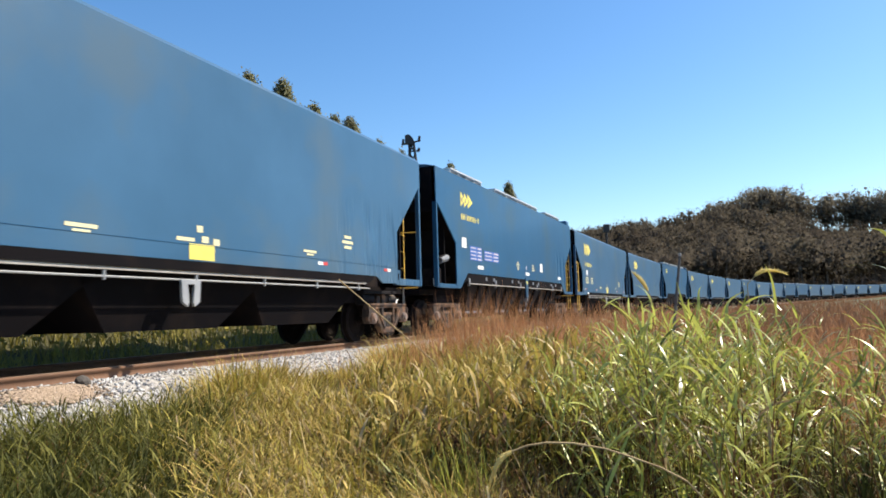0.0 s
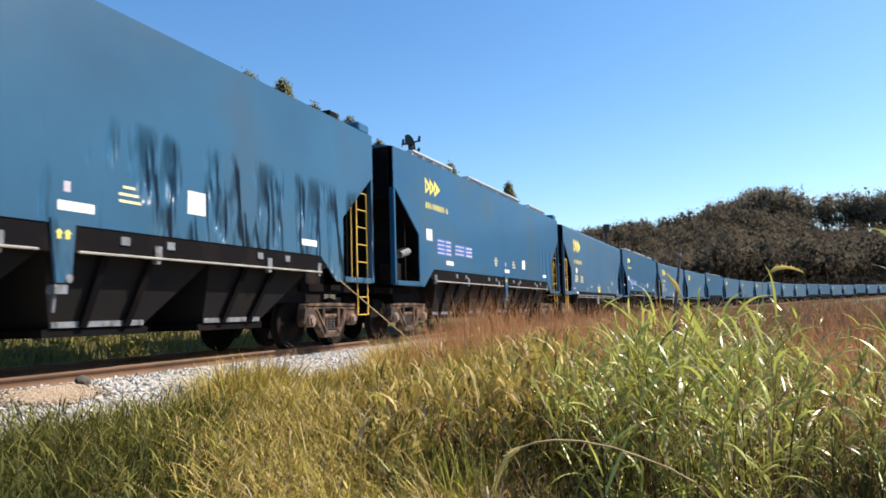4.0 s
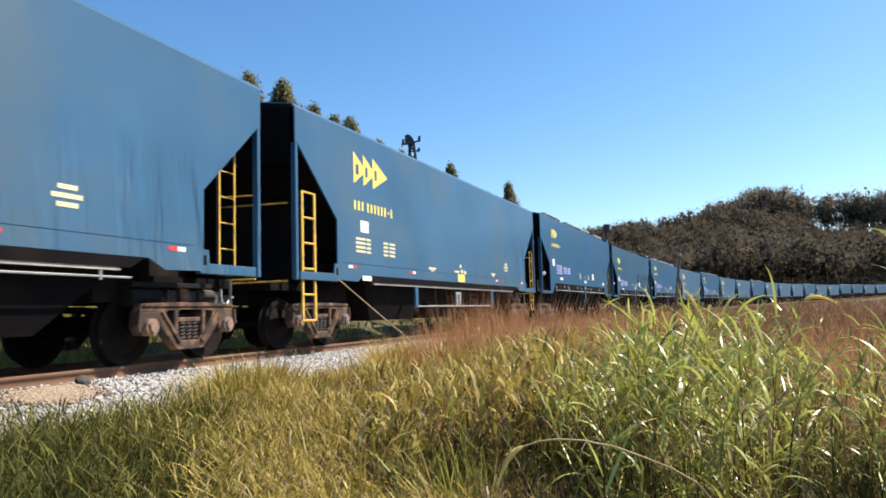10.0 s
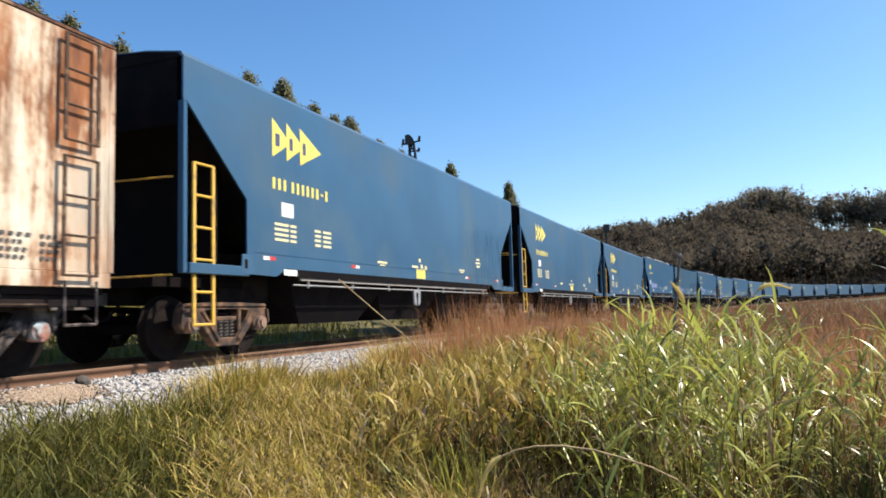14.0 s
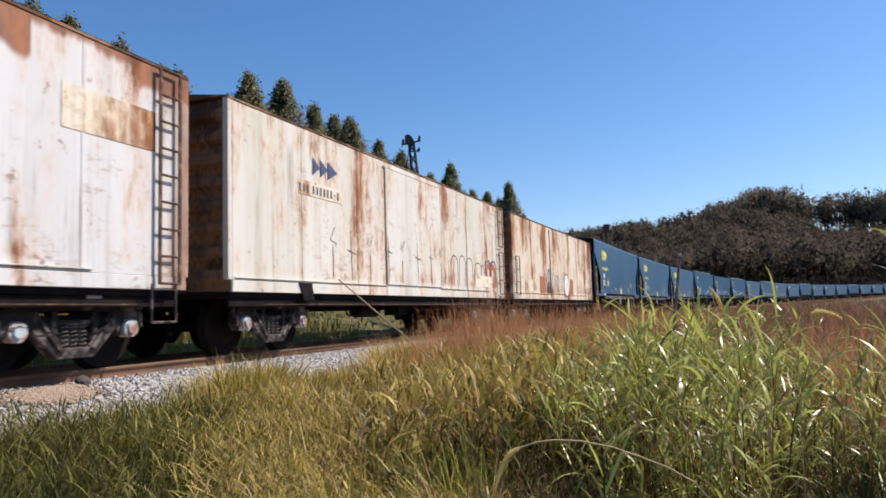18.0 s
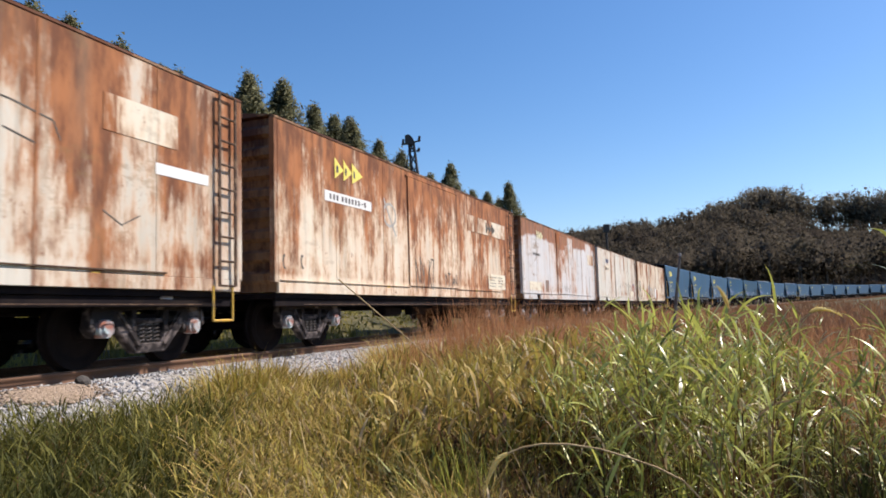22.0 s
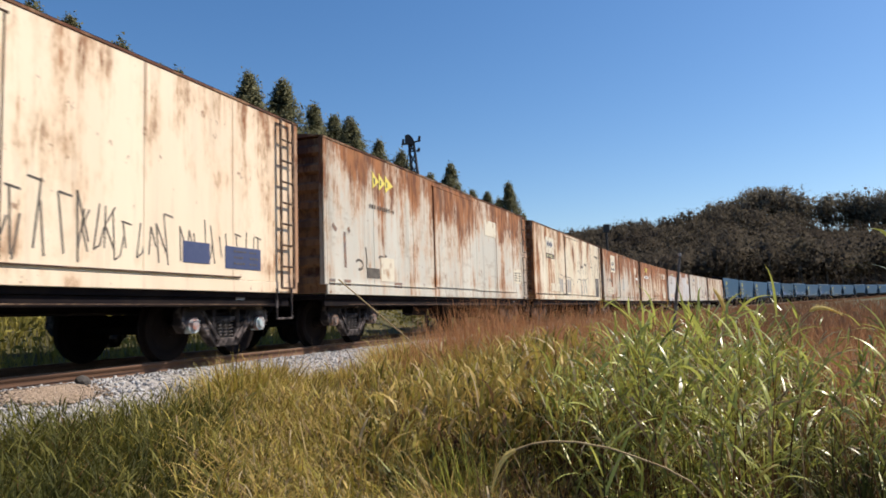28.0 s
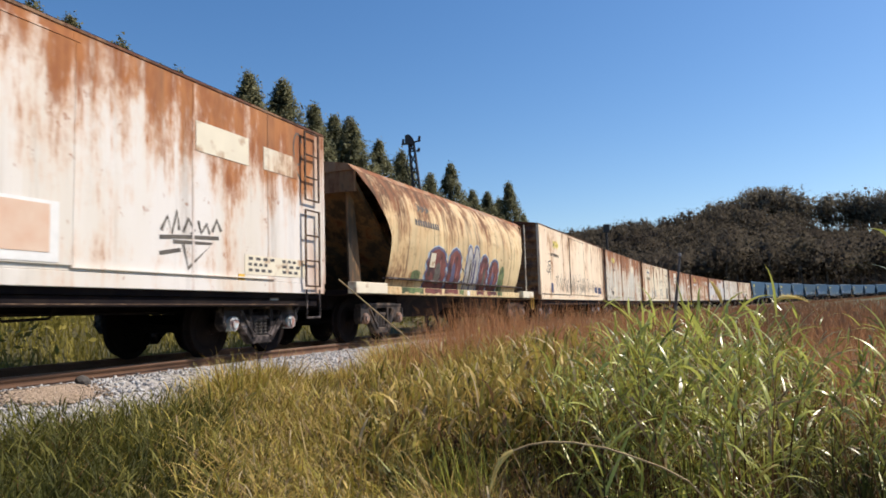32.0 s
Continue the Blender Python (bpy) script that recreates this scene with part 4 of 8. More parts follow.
        bars(th, "data_lettering", M["cream_mark"], [(x + 1.27, 2.1 - k * 0.085, 0.2, 0.045, 1) for k in range(4)] + [(x + 1.55, 2.1 - k * 0.085, 0.28, 0.045, 1) for k in range(4)], label="pale yellow lettering")
        for k, a in enumerate((-E + 1.8, -E + 4.65, 3.16, E - 2.1)):
            part("reflector", box_bm(a, a + 0.17, -HALF - 0.004, -HALF - 0.001, 1.50, 1.56), M["white_mark"] if k % 2 == 0 else M["red_mark"], th, "red and white reflector")
            part("reflector", box_bm(a + 0.17, a + 0.33, -HALF - 0.004, -HALF - 0.001, 1.50, 1.56), M["red_mark"] if k % 2 == 0 else M["white_mark"], th, "red and white reflector")
        part("maker_plate", box_bm(-E + 2.36, -E + 2.75, -HALF - 0.004, -HALF - 0.001, 1.27, 1.37), M["white_mark"], th, "white plate")
        part("placard", box_bm(-0.2, 0.32, -HALF - 0.004, -HALF - 0.001, 1.40, 1.62), M["yellow_mark"], th, "yellow placard")
        bars(th, "small_lettering", M["cream_mark"], [(-0.05, 1.83, 0.12, 0.09, 1), (-0.45, 1.67, 0.35, 0.05, 1), (0.05, 1.69, 0.14, 0.09, 1), (0.3, 1.67, 0.13, 0.09, 1),
                                                      (-2.2, 1.68, 0.45, 0.045, 1), (-2.1, 1.62, 0.25, 0.03, 1), (2.68, 1.72, 0.42, 0.04, 1), (2.78, 1.665, 0.22, 0.03, 1)], label="pale yellow lettering")
        bars(th, "small_lettering", M["cream_mark"], [(4.14, 2.09, 0.27, 0.055, 1), (4.06, 1.99, 0.42, 0.055, 1), (4.13, 1.89, 0.29, 0.055, 1)], label="pale yellow lettering")
    if low_rod:
        ladder(th, E - 0.5, E - 0.17, -HALF + 0.06, 0.58, 2.75, 7, M["yellow"], 0.015, "yellow end ladder")
    ws = add_bogies(th, (-E + 1.3, E - 1.3), M["bogie"], M["cap_rust"], near)
    if near:
        couplers(th, E)
    return th, ws


def hopper_wagon_ribbed(near=True, walkway=True):
    """Teal-blue hopper with a black sill band, four ribbed discharge hoppers and mostly a roof walk."""
    low = 0.0 if walkway else 0.15
    E, TOP = 7.975, 4.37
    th = new("hopper_wagon")
    tagged(th, "teal-blue covered hopper wagon with black ribbed discharge hoppers" if walkway else "teal-blue covered hopper wagon with buckled sides and ribbed hoppers", "freight wagon", "wagons of the train")
    P = M["teal"] if walkway else M["teal_buckled"]
    out = [(-E + 1.33, 2.47), (-E + 1.33, 1.4), (-E + 1.25, 1.23), (-E + 1.6, 1.22), (-E + 2.2, 1.67), (E - 2.2, 1.67), (E - 1.6, 1.22), (E - 1.25, 1.23), (E - 1.33, 1.4), (E - 1.33, 2.47),
           (E - 0.085, 3.42), (E, 3.44), (E, TOP), (-E, TOP), (-E, 3.44), (-E + 0.085, 3.42)]
    for y in (-1, 1):
        part("side_panel", prism_bm(out, y * HALF, y * (HALF - 0.03)), P, th)
    for q in (-1, 1):
        for y in (-1, 1):
            part("corner_post", box_bm(min(q * E, q * (E - 0.08)), max(q * E, q * (E - 0.08)), min(y * HALF, y * (HALF - 0.12)), max(y * HALF, y * (HALF - 0.12)), 1.24, 3.44, 0.01), P, th)
            if near or y < 0:
                part("end_sill", box_bm(min(q * (E - 0.11), q * (E - 1.4)), max(q * (E - 0.11), q * (E - 1.4)), min(y * HALF, y * (HALF - 0.1)), max(y * HALF, y * (HALF - 0.1)), 1.22, 1.33, 0.01), P, th)
        # black here holds the shade of the end recess
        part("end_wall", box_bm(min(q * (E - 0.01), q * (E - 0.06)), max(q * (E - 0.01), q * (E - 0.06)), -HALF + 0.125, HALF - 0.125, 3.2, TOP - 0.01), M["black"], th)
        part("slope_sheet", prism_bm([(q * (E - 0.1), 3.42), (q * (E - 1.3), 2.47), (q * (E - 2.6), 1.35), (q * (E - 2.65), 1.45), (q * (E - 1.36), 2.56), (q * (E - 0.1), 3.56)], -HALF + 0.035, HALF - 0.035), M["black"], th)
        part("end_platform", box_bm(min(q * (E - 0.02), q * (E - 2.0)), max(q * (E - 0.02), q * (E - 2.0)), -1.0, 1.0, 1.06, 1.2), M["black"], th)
    bm = bmesh.new()
    prof = [(-HALF, TOP), (-1.3, TOP + 0.06), (-0.6, TOP + 0.12), (0.6, TOP + 0.12), (1.3, TOP + 0.06), (HALF, TOP)]
    a = [bm.verts.new((-E, y, z)) for y, z in prof]
    b = [bm.verts.new((E, y, z)) for y, z in prof]
    for i in range(len(prof) - 1):
        bm.faces.new((a[i], a[i + 1], b[i + 1], b[i]))
    bm.faces.new(a)
    bm.faces.new(b[::-1])
    bm.faces.new((a[0], a[-1], b[-1], b[0]))
    part("roof", bm, P, th)
    for x0, x1 in ((-6.6, -4.0), (-2.7, 2.6), (3.9, 6.2)) if walkway else ():
        bm = bmesh.new()
        n = int((x1 - x0) / 0.11)
        for k in range(n):
            x = x0 + (x1 - x0) * k / n
            bx(bm, x, x + 0.05, -1.42, -1.12, TOP + 0.17, TOP + 0.2)
        for y in (-1.43, -1.28, -1.12):
            bx(bm, x0, x1, y - 0.012, y + 0.012, TOP + 0.16, TOP + 0.205)
        for k in range(5):
            x = x0 + (x1 - x0) * k / 4
            bx(bm, x - 0.02, x + 0.02, -1.42, -1.12, TOP + 0.03, TOP + 0.17)
        part("roof_walk", bm, M["grating"], th, "pale steel roof walk grating")
    part("hatch_box", box_bm(E - 1.25, E - 0.9, -1.25, -0.5, TOP + 0.02, TOP + 0.3, 0.02), M["black"], th, "dark roof hatch cover")
    part("roof_step", box_bm(E - 0.5, E - 0.02, -1.5, -0.9, TOP + 0.02, TOP + 0.22, 0.03), P, th, "blue roof end step")
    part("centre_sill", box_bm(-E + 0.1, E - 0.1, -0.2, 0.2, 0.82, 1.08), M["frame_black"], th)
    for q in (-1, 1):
        # black sheet and dark block added to stand for the end's shade
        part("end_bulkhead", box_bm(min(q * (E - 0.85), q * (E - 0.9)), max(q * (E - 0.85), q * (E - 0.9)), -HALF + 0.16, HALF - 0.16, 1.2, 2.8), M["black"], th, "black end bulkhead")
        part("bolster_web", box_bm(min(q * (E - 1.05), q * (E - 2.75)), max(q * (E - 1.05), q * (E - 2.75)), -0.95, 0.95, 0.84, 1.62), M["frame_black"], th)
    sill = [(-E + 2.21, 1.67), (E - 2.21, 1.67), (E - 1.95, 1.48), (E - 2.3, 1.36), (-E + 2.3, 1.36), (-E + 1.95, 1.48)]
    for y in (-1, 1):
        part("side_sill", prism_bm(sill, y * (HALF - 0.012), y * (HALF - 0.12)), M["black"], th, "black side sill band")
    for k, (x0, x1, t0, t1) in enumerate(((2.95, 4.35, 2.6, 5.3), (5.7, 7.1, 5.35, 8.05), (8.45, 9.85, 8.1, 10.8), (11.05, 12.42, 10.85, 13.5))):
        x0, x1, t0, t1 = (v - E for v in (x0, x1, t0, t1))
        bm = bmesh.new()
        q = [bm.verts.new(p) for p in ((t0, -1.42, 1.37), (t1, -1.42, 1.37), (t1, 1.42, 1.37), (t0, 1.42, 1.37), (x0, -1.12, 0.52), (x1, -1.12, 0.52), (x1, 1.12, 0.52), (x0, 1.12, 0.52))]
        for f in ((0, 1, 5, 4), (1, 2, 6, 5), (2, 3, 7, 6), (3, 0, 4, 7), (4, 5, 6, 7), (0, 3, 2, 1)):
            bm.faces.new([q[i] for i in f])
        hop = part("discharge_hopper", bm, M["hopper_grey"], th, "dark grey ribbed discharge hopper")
        if near:
            for r, rb in ((0.3, 0.3), (0.58, 0.78)):
                bm = bmesh.new()
                bt, bb = t0 + (t1 - t0) * r, x0 + (x1 - x0) * rb
                v = [bm.verts.new(p) for p in ((bt - 0.05, -1.43, 1.36), (bt + 0.05, -1.43, 1.36), (bb + 0.05, -1.13, 0.53), (bb - 0.05, -1.13, 0.53),
                                               (bt - 0.05, -1.49, 1.36), (bt + 0.05, -1.49, 1.36), (bb + 0.05, -1.19, 0.53), (bb - 0.05, -1.19, 0.53))]
                for f in ((0, 1, 2, 3), (4, 7, 6, 5), (0, 4, 5, 1), (1, 5, 6, 2), (2, 6, 7, 3), (3, 7, 4, 0)):
                    bm.faces.new([v[i] for i in f])
                part("rib", bm, M["black"], hop)
            part("gate_flange", box_bm(x0, x1, -1.16, -1.12, 0.53, 0.60), M["bracket_grey"], hop, "worn grey gate flange")
            part("gate", box_bm(x0 - 0.1, x1 + 0.1, -1.13, 1.13, 0.42, 0.515), M["black"], hop)
    if near:
        # black sheet added to give the hopper gaps their shade
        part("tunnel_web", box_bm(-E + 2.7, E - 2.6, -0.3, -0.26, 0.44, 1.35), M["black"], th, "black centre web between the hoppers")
        for x0, x1 in ((-E + 2.3, -0.06), (0.46, E - 2.2)):
            part("operating_rod", tube_bm((x0, -HALF - 0.016, 1.37), (x1, -HALF - 0.016, 1.37), 0.016), M["strip"], th, "pale operating rod")
        for x in (2.3, 4.7, 7.47, 9.68, 12.15, 13.7):
            bm = bmesh.new()
            prism(bm, [(x - E - 0.06, 1.53), (x - E + 0.06, 1.53), (x - E + 0.06, 1.4), (x - E + 0.03, 1.3), (x - E - 0.03, 1.3), (x - E - 0.06, 1.4)], -HALF - 0.012, -HALF + 0.05)
            part("bracket", bm, M["bracket_grey"], th, "grey rod bracket")
        for x in (3.8, 4.52, 6.51, 7.22, 9.13, 9.91, 11.9, 12.67):
            part("cover_plate", box_bm(x - E - 0.07, x - E + 0.07, -HALF - 0.006, -HALF + 0.02, 1.50, 1.60), M["bracket_grey"], th, "grey cover plate")
        bm = bmesh.new()
        prism(bm, [(0.09, 1.72), (0.42, 1.72), (0.37, 1.02), (0.17, 1.02)], -HALF + 0.02, -HALF - 0.02)
        lock = part("lock_plate", bm, P, th)
        for x in (0.17, 0.28):
            part("arrow_mark", prism_bm([(x, 1.5), (x + 0.05, 1.5), (x + 0.05, 1.56), (x + 0.08, 1.56), (x + 0.025, 1.61), (x - 0.02, 1.57), (x, 1.56)], -HALF - 0.024, -HALF - 0.021), M["yellow_mark"], lock, "yellow arrow mark")
        bm = bmesh.new()
        bx(bm, 0.15, 0.32, -HALF - 0.02, -HALF + 0.1, 0.9, 1.0)
        tube(bm, (0.2, -HALF + 0.04, 0.92), (0.18, -HALF + 0.04, 0.7), 0.025, 6)
        tube(bm, (0.33, -HALF - 0.03, 1.07), (0.33, -HALF + 0.06, 1.07), 0.05, 10)
        part("lock_gear", bm, M["bracket_grey"], th, "grey door lock gear")
        part("small_plate", box_bm(0.26, 0.35, -HALF - 0.004, -HALF - 0.001, 2.03, 2.15), M["lilac_mark"], th, "small pale plate")
        ladder(th, E - 0.58, E - 0.13, -HALF + 0.1, 0.58, 3.1, 8, M["yellow"], 0.013, "yellow end ladder")
        part("handrail", tube_bm((E - 0.82, -HALF + 0.1, 1.3), (E - 0.82, -HALF + 0.1, 2.75), 0.014), M["yellow"], th, "yellow end handrail")
        bm = bmesh.new()
        bx(bm, -E + 0.5, -E + 0.95, -1.3, -0.9, 1.3, 1.75)
        bent(bm, [(-E + 0.4, -1.38, 1.3), (-E + 0.4, -1.38, 2.0), (-E + 0.8, -1.38, 2.1)], 0.025)
        tube(bm, (-E + 0.3, -1.4, 1.6), (-E + 0.3, -1.36, 1.6), 0.22, 14)
        part("brake_equipment", bm, M["frame_black"], th, "dark brake valve and handwheel")
        part("air_reservoir", tube_bm((-E + 0.6, -1.35, 1.95), (-E + 1.1, -1.35, 2.05), 0.09, 10), M["bracket_grey"], th, "grey air reservoir")
        part("valve_pipe", tube_bm((-E + 0.42, -1.3, 1.3), (-E + 0.42, -1.3, 1.75), 0.07, 8), M["grey_metal"], th, "grey valve body")
        for x, h in ((1.78, 0), (3.05, 1), (10.23, 0), (8.16, 1), (E + 5.15, 1)):
            a = x - E
            part("white_plate", box_bm(a, a + (0.36 if h == 0 else 0.5), -HALF - 0.004, -HALF - 0.001, (2.38 - (0.36 if x > 5 and not h else 0) if not h else 1.82) - low * (x < 5), ((2.66 - (0.32 if x > 5 else 0)) if not h else 1.93) - low * (x < 5)), M["white_mark"], th, "white plate")
        for b0, wd, rows in ((2.42, 1.02, 4), (3.66, 1.42, 3)):
            for r in range(rows):
                z = 2.42 - low - r * 0.105 - (0.06 if rows == 3 else 0)
                part("data_panel", box_bm(b0 - E, b0 - E + wd, -HALF - 0.003, -HALF - 0.001, z - 0.05, z + 0.05), M["violet_mark"], th, "blue data panel")
            bars(th, "data_lettering", M["lilac_mark"], [(b0 - E + 0.06, 2.42 - low - r * 0.105 - (0.06 if rows == 3 else 0), wd * 0.45, 0.035, 1) for r in range(rows)]
                 + [(b0 - E + wd * 0.62, 2.42 - low - r * 0.105 - (0.06 if rows == 3 else 0), wd * 0.33, 0.05, 1) for r in range(rows)], -HALF - 0.004, "faded lettering")
        number_bars(th, "running_number", M["yellow_mark"], -E + 1.79, 3.25 - low * 1.45, 1.5, 0.15, label="yellow lettering bars")
        bars(th, "small_lettering", M["cream_mark"], [(-0.745 - w_ / 2, z, w_, 0.034, 1) for z, w_ in ((2.23, 0.19), (2.155, 0.37), (2.075, 0.27), (2.005, 0.22))] + [(1.225 - w_ / 2 + d, z, w_, 0.034, 1) for z, w_, d in ((2.21, 0.2, -0.02), (2.12, 0.32, -0.02), (2.035, 0.35, 0.0))], label="pale yellow lettering")
    emblem(th, -E + 1.78, 3.74 - low * 1.6, 0.42, -HALF - 0.002, 0.68, M["yellow_mark"], M["navy_mark"], "three yellow triangles", 0.92)
    ws = add_bogies(th, (-E + 1.3, E - 1.3), M["bogie"], M["cap_rust"], near)
    if near:
        couplers(th, E)
    return th, ws


def boxcar(side, end_mat, label, signs=(), strokes=(), lad="pair", door=(-0.9, 2.0), caps="cap_blue", seed=1, extra=()):
    """Old steel boxcar with corrugated ends, a sliding door and end ladders."""
    E, TOP = 7.0, 3.93
    rng = random.Random(seed)
    th = new("boxcar")
    tagged(th, label, "freight wagon", "wagons of the train")
    Y = HALF
    panels = [-E, -E + 0.12, -5.0, -3.0, door[0], door[1], 3.4, 5.2, E]
    for y in (-1, 1):
        part("side_panel", box_bm(-E, E, min(y * Y, y * (Y - 0.03)), max(y * Y, y * (Y - 0.03)), 1.16, TOP), side, th)
        part("side_sill", box_bm(-E + 0.1, E - 0.05, min(y * (Y + 0.008), y * (Y - 0.05)), max(y * (Y + 0.008), y * (Y - 0.05)), 0.98, 1.155, 0.006), side, th)
        part("top_chord", box_bm(-E, E, min(y * (Y + 0.012), y * (Y - 0.06)), max(y * (Y + 0.012), y * (Y - 0.06)), TOP - 0.03, TOP + 0.02, 0.01), end_mat, th)
        for x in panels[1:-1]:
            part("side_post", box_bm(x - 0.02, x + 0.02, min(y * (Y + 0.006), y * Y), max(y * (Y + 0.006), y * Y), 1.16, TOP - 0.05), side, th)
    d0, d1 = door
    bm = bmesh.new()
    bx(bm, d0, d1, -Y - 0.03, -Y - 0.004, 1.22, TOP - 0.16)
    dr = part("door", bm, side, th)
    marked = seed in (11, 12, 14)
    trim = M["ladder_rust"] if marked else side
    for x in (d0, d1):
        part("door_edge", box_bm(x - 0.011, x + 0.011, -Y - 0.034, -Y - 0.003, 1.22, TOP - 0.16), trim, dr, "dark door edge" if marked else "painted door edge")
    part("door_track", box_bm(d0 - 0.1, d1 + 0.05, -Y - 0.036, -Y - 0.004, TOP - 0.155, TOP - 0.135), trim, th, "upper door track")
    part("door_track", box_bm(d1 - 0.02, E - 1.65, -Y - 0.034, -Y - 0.004, 1.19, 1.207), trim, th, "lower door track")
    part("door_track", box_bm(-E + 0.15, d0 + 0.02, -Y - 0.03, -Y - 0.004, 1.19, 1.207), trim, th, "lower door track")
    for q in (-1, 1):
        ew = part("end_wall", box_bm(min(q * (E - 0.09), q * (E - 0.14)), max(q * (E - 0.09), q * (E - 0.14)), -Y + 0.03, Y - 0.03, 1.0, TOP), end_mat, th)
        for k in range(8):
            z = 1.25 + k * 0.35
            bm = bmesh.new()
            prism(bm, [(q * (E - 0.1), z - 0.13), (q * (E - 0.015), z - 0.06), (q * (E - 0.015), z + 0.05), (q * (E - 0.1), z + 0.12)], -Y + 0.1, Y - 0.1)
            part("corrugation", bm, end_mat, ew)
        for y in (-1, 1):
            part("corner_post", box_bm(min(q * E, q * (E - 0.1)), max(q * E, q * (E - 0.1)), min(y * (Y + 0.005), y * (Y - 0.1)), max(y * (Y + 0.005), y * (Y - 0.1)), 1.16, TOP, 0.012), side, th)
    bm = bmesh.new()
    prof = [(-Y - 0.01, TOP + 0.021), (-0.8, TOP + 0.13), (0, TOP + 0.17), (0.8, TOP + 0.13), (Y + 0.01, TOP + 0.021)]
    a = [bm.verts.new((-E, y, z)) for y, z in prof]
    b = [bm.verts.new((E, y, z)) for y, z in prof]
    for i in range(len(prof) - 1):
        bm.faces.new((a[i], a[i + 1], b[i + 1], b[i]))
    bm.faces.new(a)
    bm.faces.new(b[::-1])
    bm.faces.new((a[0], a[-1], b[-1], b[0]))
    part("roof", bm, end_mat, th)
    bm = bmesh.new()
    bx(bm, -E + 0.2, E - 0.2, -0.22, 0.22, 0.72, 0.98)
    part("centre_sill", bm, M["frame_black"], th)
    part("floor_frame", box_bm(-E + 0.1, E - 0.1, -Y + 0.06, Y - 0.06, 0.9, 0.985), M["frame_black"], th)
    for y in (-1, 1):
        part("side_rail", box_bm(-E + 0.15, E - 0.15, min(y * (Y - 0.1), y * (Y - 0.16)), max(y * (Y - 0.1), y * (Y - 0.16)), 0.76, 0.9, 0.01), M["frame_black"], th)
    bm = bmesh.new()
    tube(bm, (-1.6, -0.7, 0.68), (-0.7, -0.7, 0.68), 0.16, 12)
    part("brake_reservoir", bm, M["frame_black"], th, "black brake reservoir")
    part("brake_valve", box_bm(0.2, 0.7, -0.9, -0.5, 0.55, 0.85, 0.02), M["frame_black"], th, "black brake valve box")
    bm = bmesh.new()
    bent(bm, [(-2.6, -1.0, 0.82), (-2.5, -1.0, 0.58), (-2.0, -1.0, 0.55), (-1.9, -1.0, 0.82)], 0.018)
    bent(bm, [(-4.6, -0.5, 0.7), (4.6, -0.5, 0.7)], 0.025)
    bent(bm, [(0.9, -1.0, 0.82), (1.0, -1.0, 0.62), (1.6, -1.0, 0.64), (1.7, -1.0, 0.8)], 0.018)
    part("brake_rigging", bm, M["frame_black"], th, "dark brake rods")
    part("brake_pipe", tube_bm((-E + 0.9, -Y + 0.03, 0.79), (E - 0.9, -Y + 0.03, 0.79), 0.008), M["ladder_rust"], th, "thin rusty brake pipe")
    if lad == "pair":
        for z0, z1 in ((1.1, 2.45), (2.62, 3.85)):
            ladder(th, E - 0.78, E - 0.32, -Y - 0.07, z0, z1, 4, M["ladder_rust"], 0.018, "dark rusty side ladder")
    else:
        ladder(th, E - 0.62, E - 0.25, -Y - 0.07, 1.05, 3.9, 9, M["ladder_rust"], 0.02, "dark rusty side ladder")
    part("sill_plate", box_bm(E - 1.62, E - 1.4, -Y + 0.09, -Y + 0.1, 0.86, 0.92), M["strip"], th, "small pale plate under the sill")
    bm = bmesh.new()
    bent(bm, [(E - 0.74, -Y - 0.05, 1.05), (E - 0.74, -Y - 0.05, 0.56), (E - 0.3, -Y - 0.05, 0.56), (E - 0.3, -Y - 0.05, 1.05)], 0.018)
    part("step_stirrup", bm, M["yellow"] if seed in (10, 11, 12) else M["bogie_dark"], th, "steel step stirrup")
    if seed == 7:
        ladder(th, -E + 0.2, -E + 0.65, -Y - 0.07, 1.1, 2.45, 4, M["ladder_rust"], 0.018, "dark rusty side ladder")
    if seed in (8, 9):
        bm = bmesh.new()
        prism(bm, [(-E + 1.85, 1.16), (-E + 2.25, 1.16), (-E + 2.32, 0.86), (-E + 2.0, 0.86)], -Y - 0.03, -Y + 0.05)
        part("jacking_pad", bm, M["frame_black"], th)
    for name, material, x, z, w_, h_, lb in signs:
        bm = bmesh.new()
        f = -Y - (0.03 if d0 < x - E + w_ / 2 < d1 else 0.0)
        bx(bm, x - E, x - E + w_, f - 0.0075, f - 0.002, z, z + h_)
        part(name, bm, M[material], th, lb)
    lay = -Y - 0.0085
    for kind, material, data in extra:
        if kind == "tri":
            x, z, size = data
            emblem(th, x - E, z, size, lay, 0.95 if seed in (11, 12) else 0.8, M[material], M["yellow_mark"] if seed == 11 else M["dark_mark"], "three triangles")
        elif kind == "bars":
            for r in data:
                if r[4] > 7:
                    number_bars(th, "lettering", M[material], r[0] - E, r[1], r[2], r[3], lay, "faded lettering bars")
                else:
                    bars(th, "lettering", M[material], [(r[0] - E, *r[1:])], lay, "faded lettering")
    for material, width, lines in strokes:
        for ln in lines:
            for runs_, on_door in split_at([(p[0] - E, p[1]) for p in ln], d0, d1):
                bm = bmesh.new()
                ribbon(bm, runs_, width, -Y - (0.0305 if on_door else 0.0005) - (0.0015 if material == "white_mark" else 0.0))
                part("graffiti", bm, M[material], th, "sprayed graffiti stroke")
    ws = add_bogies(th, (-E + 1.57, E - 1.57), M["bogie_dark"], M[caps])
    couplers(th, E - 0.05)
    return th, ws


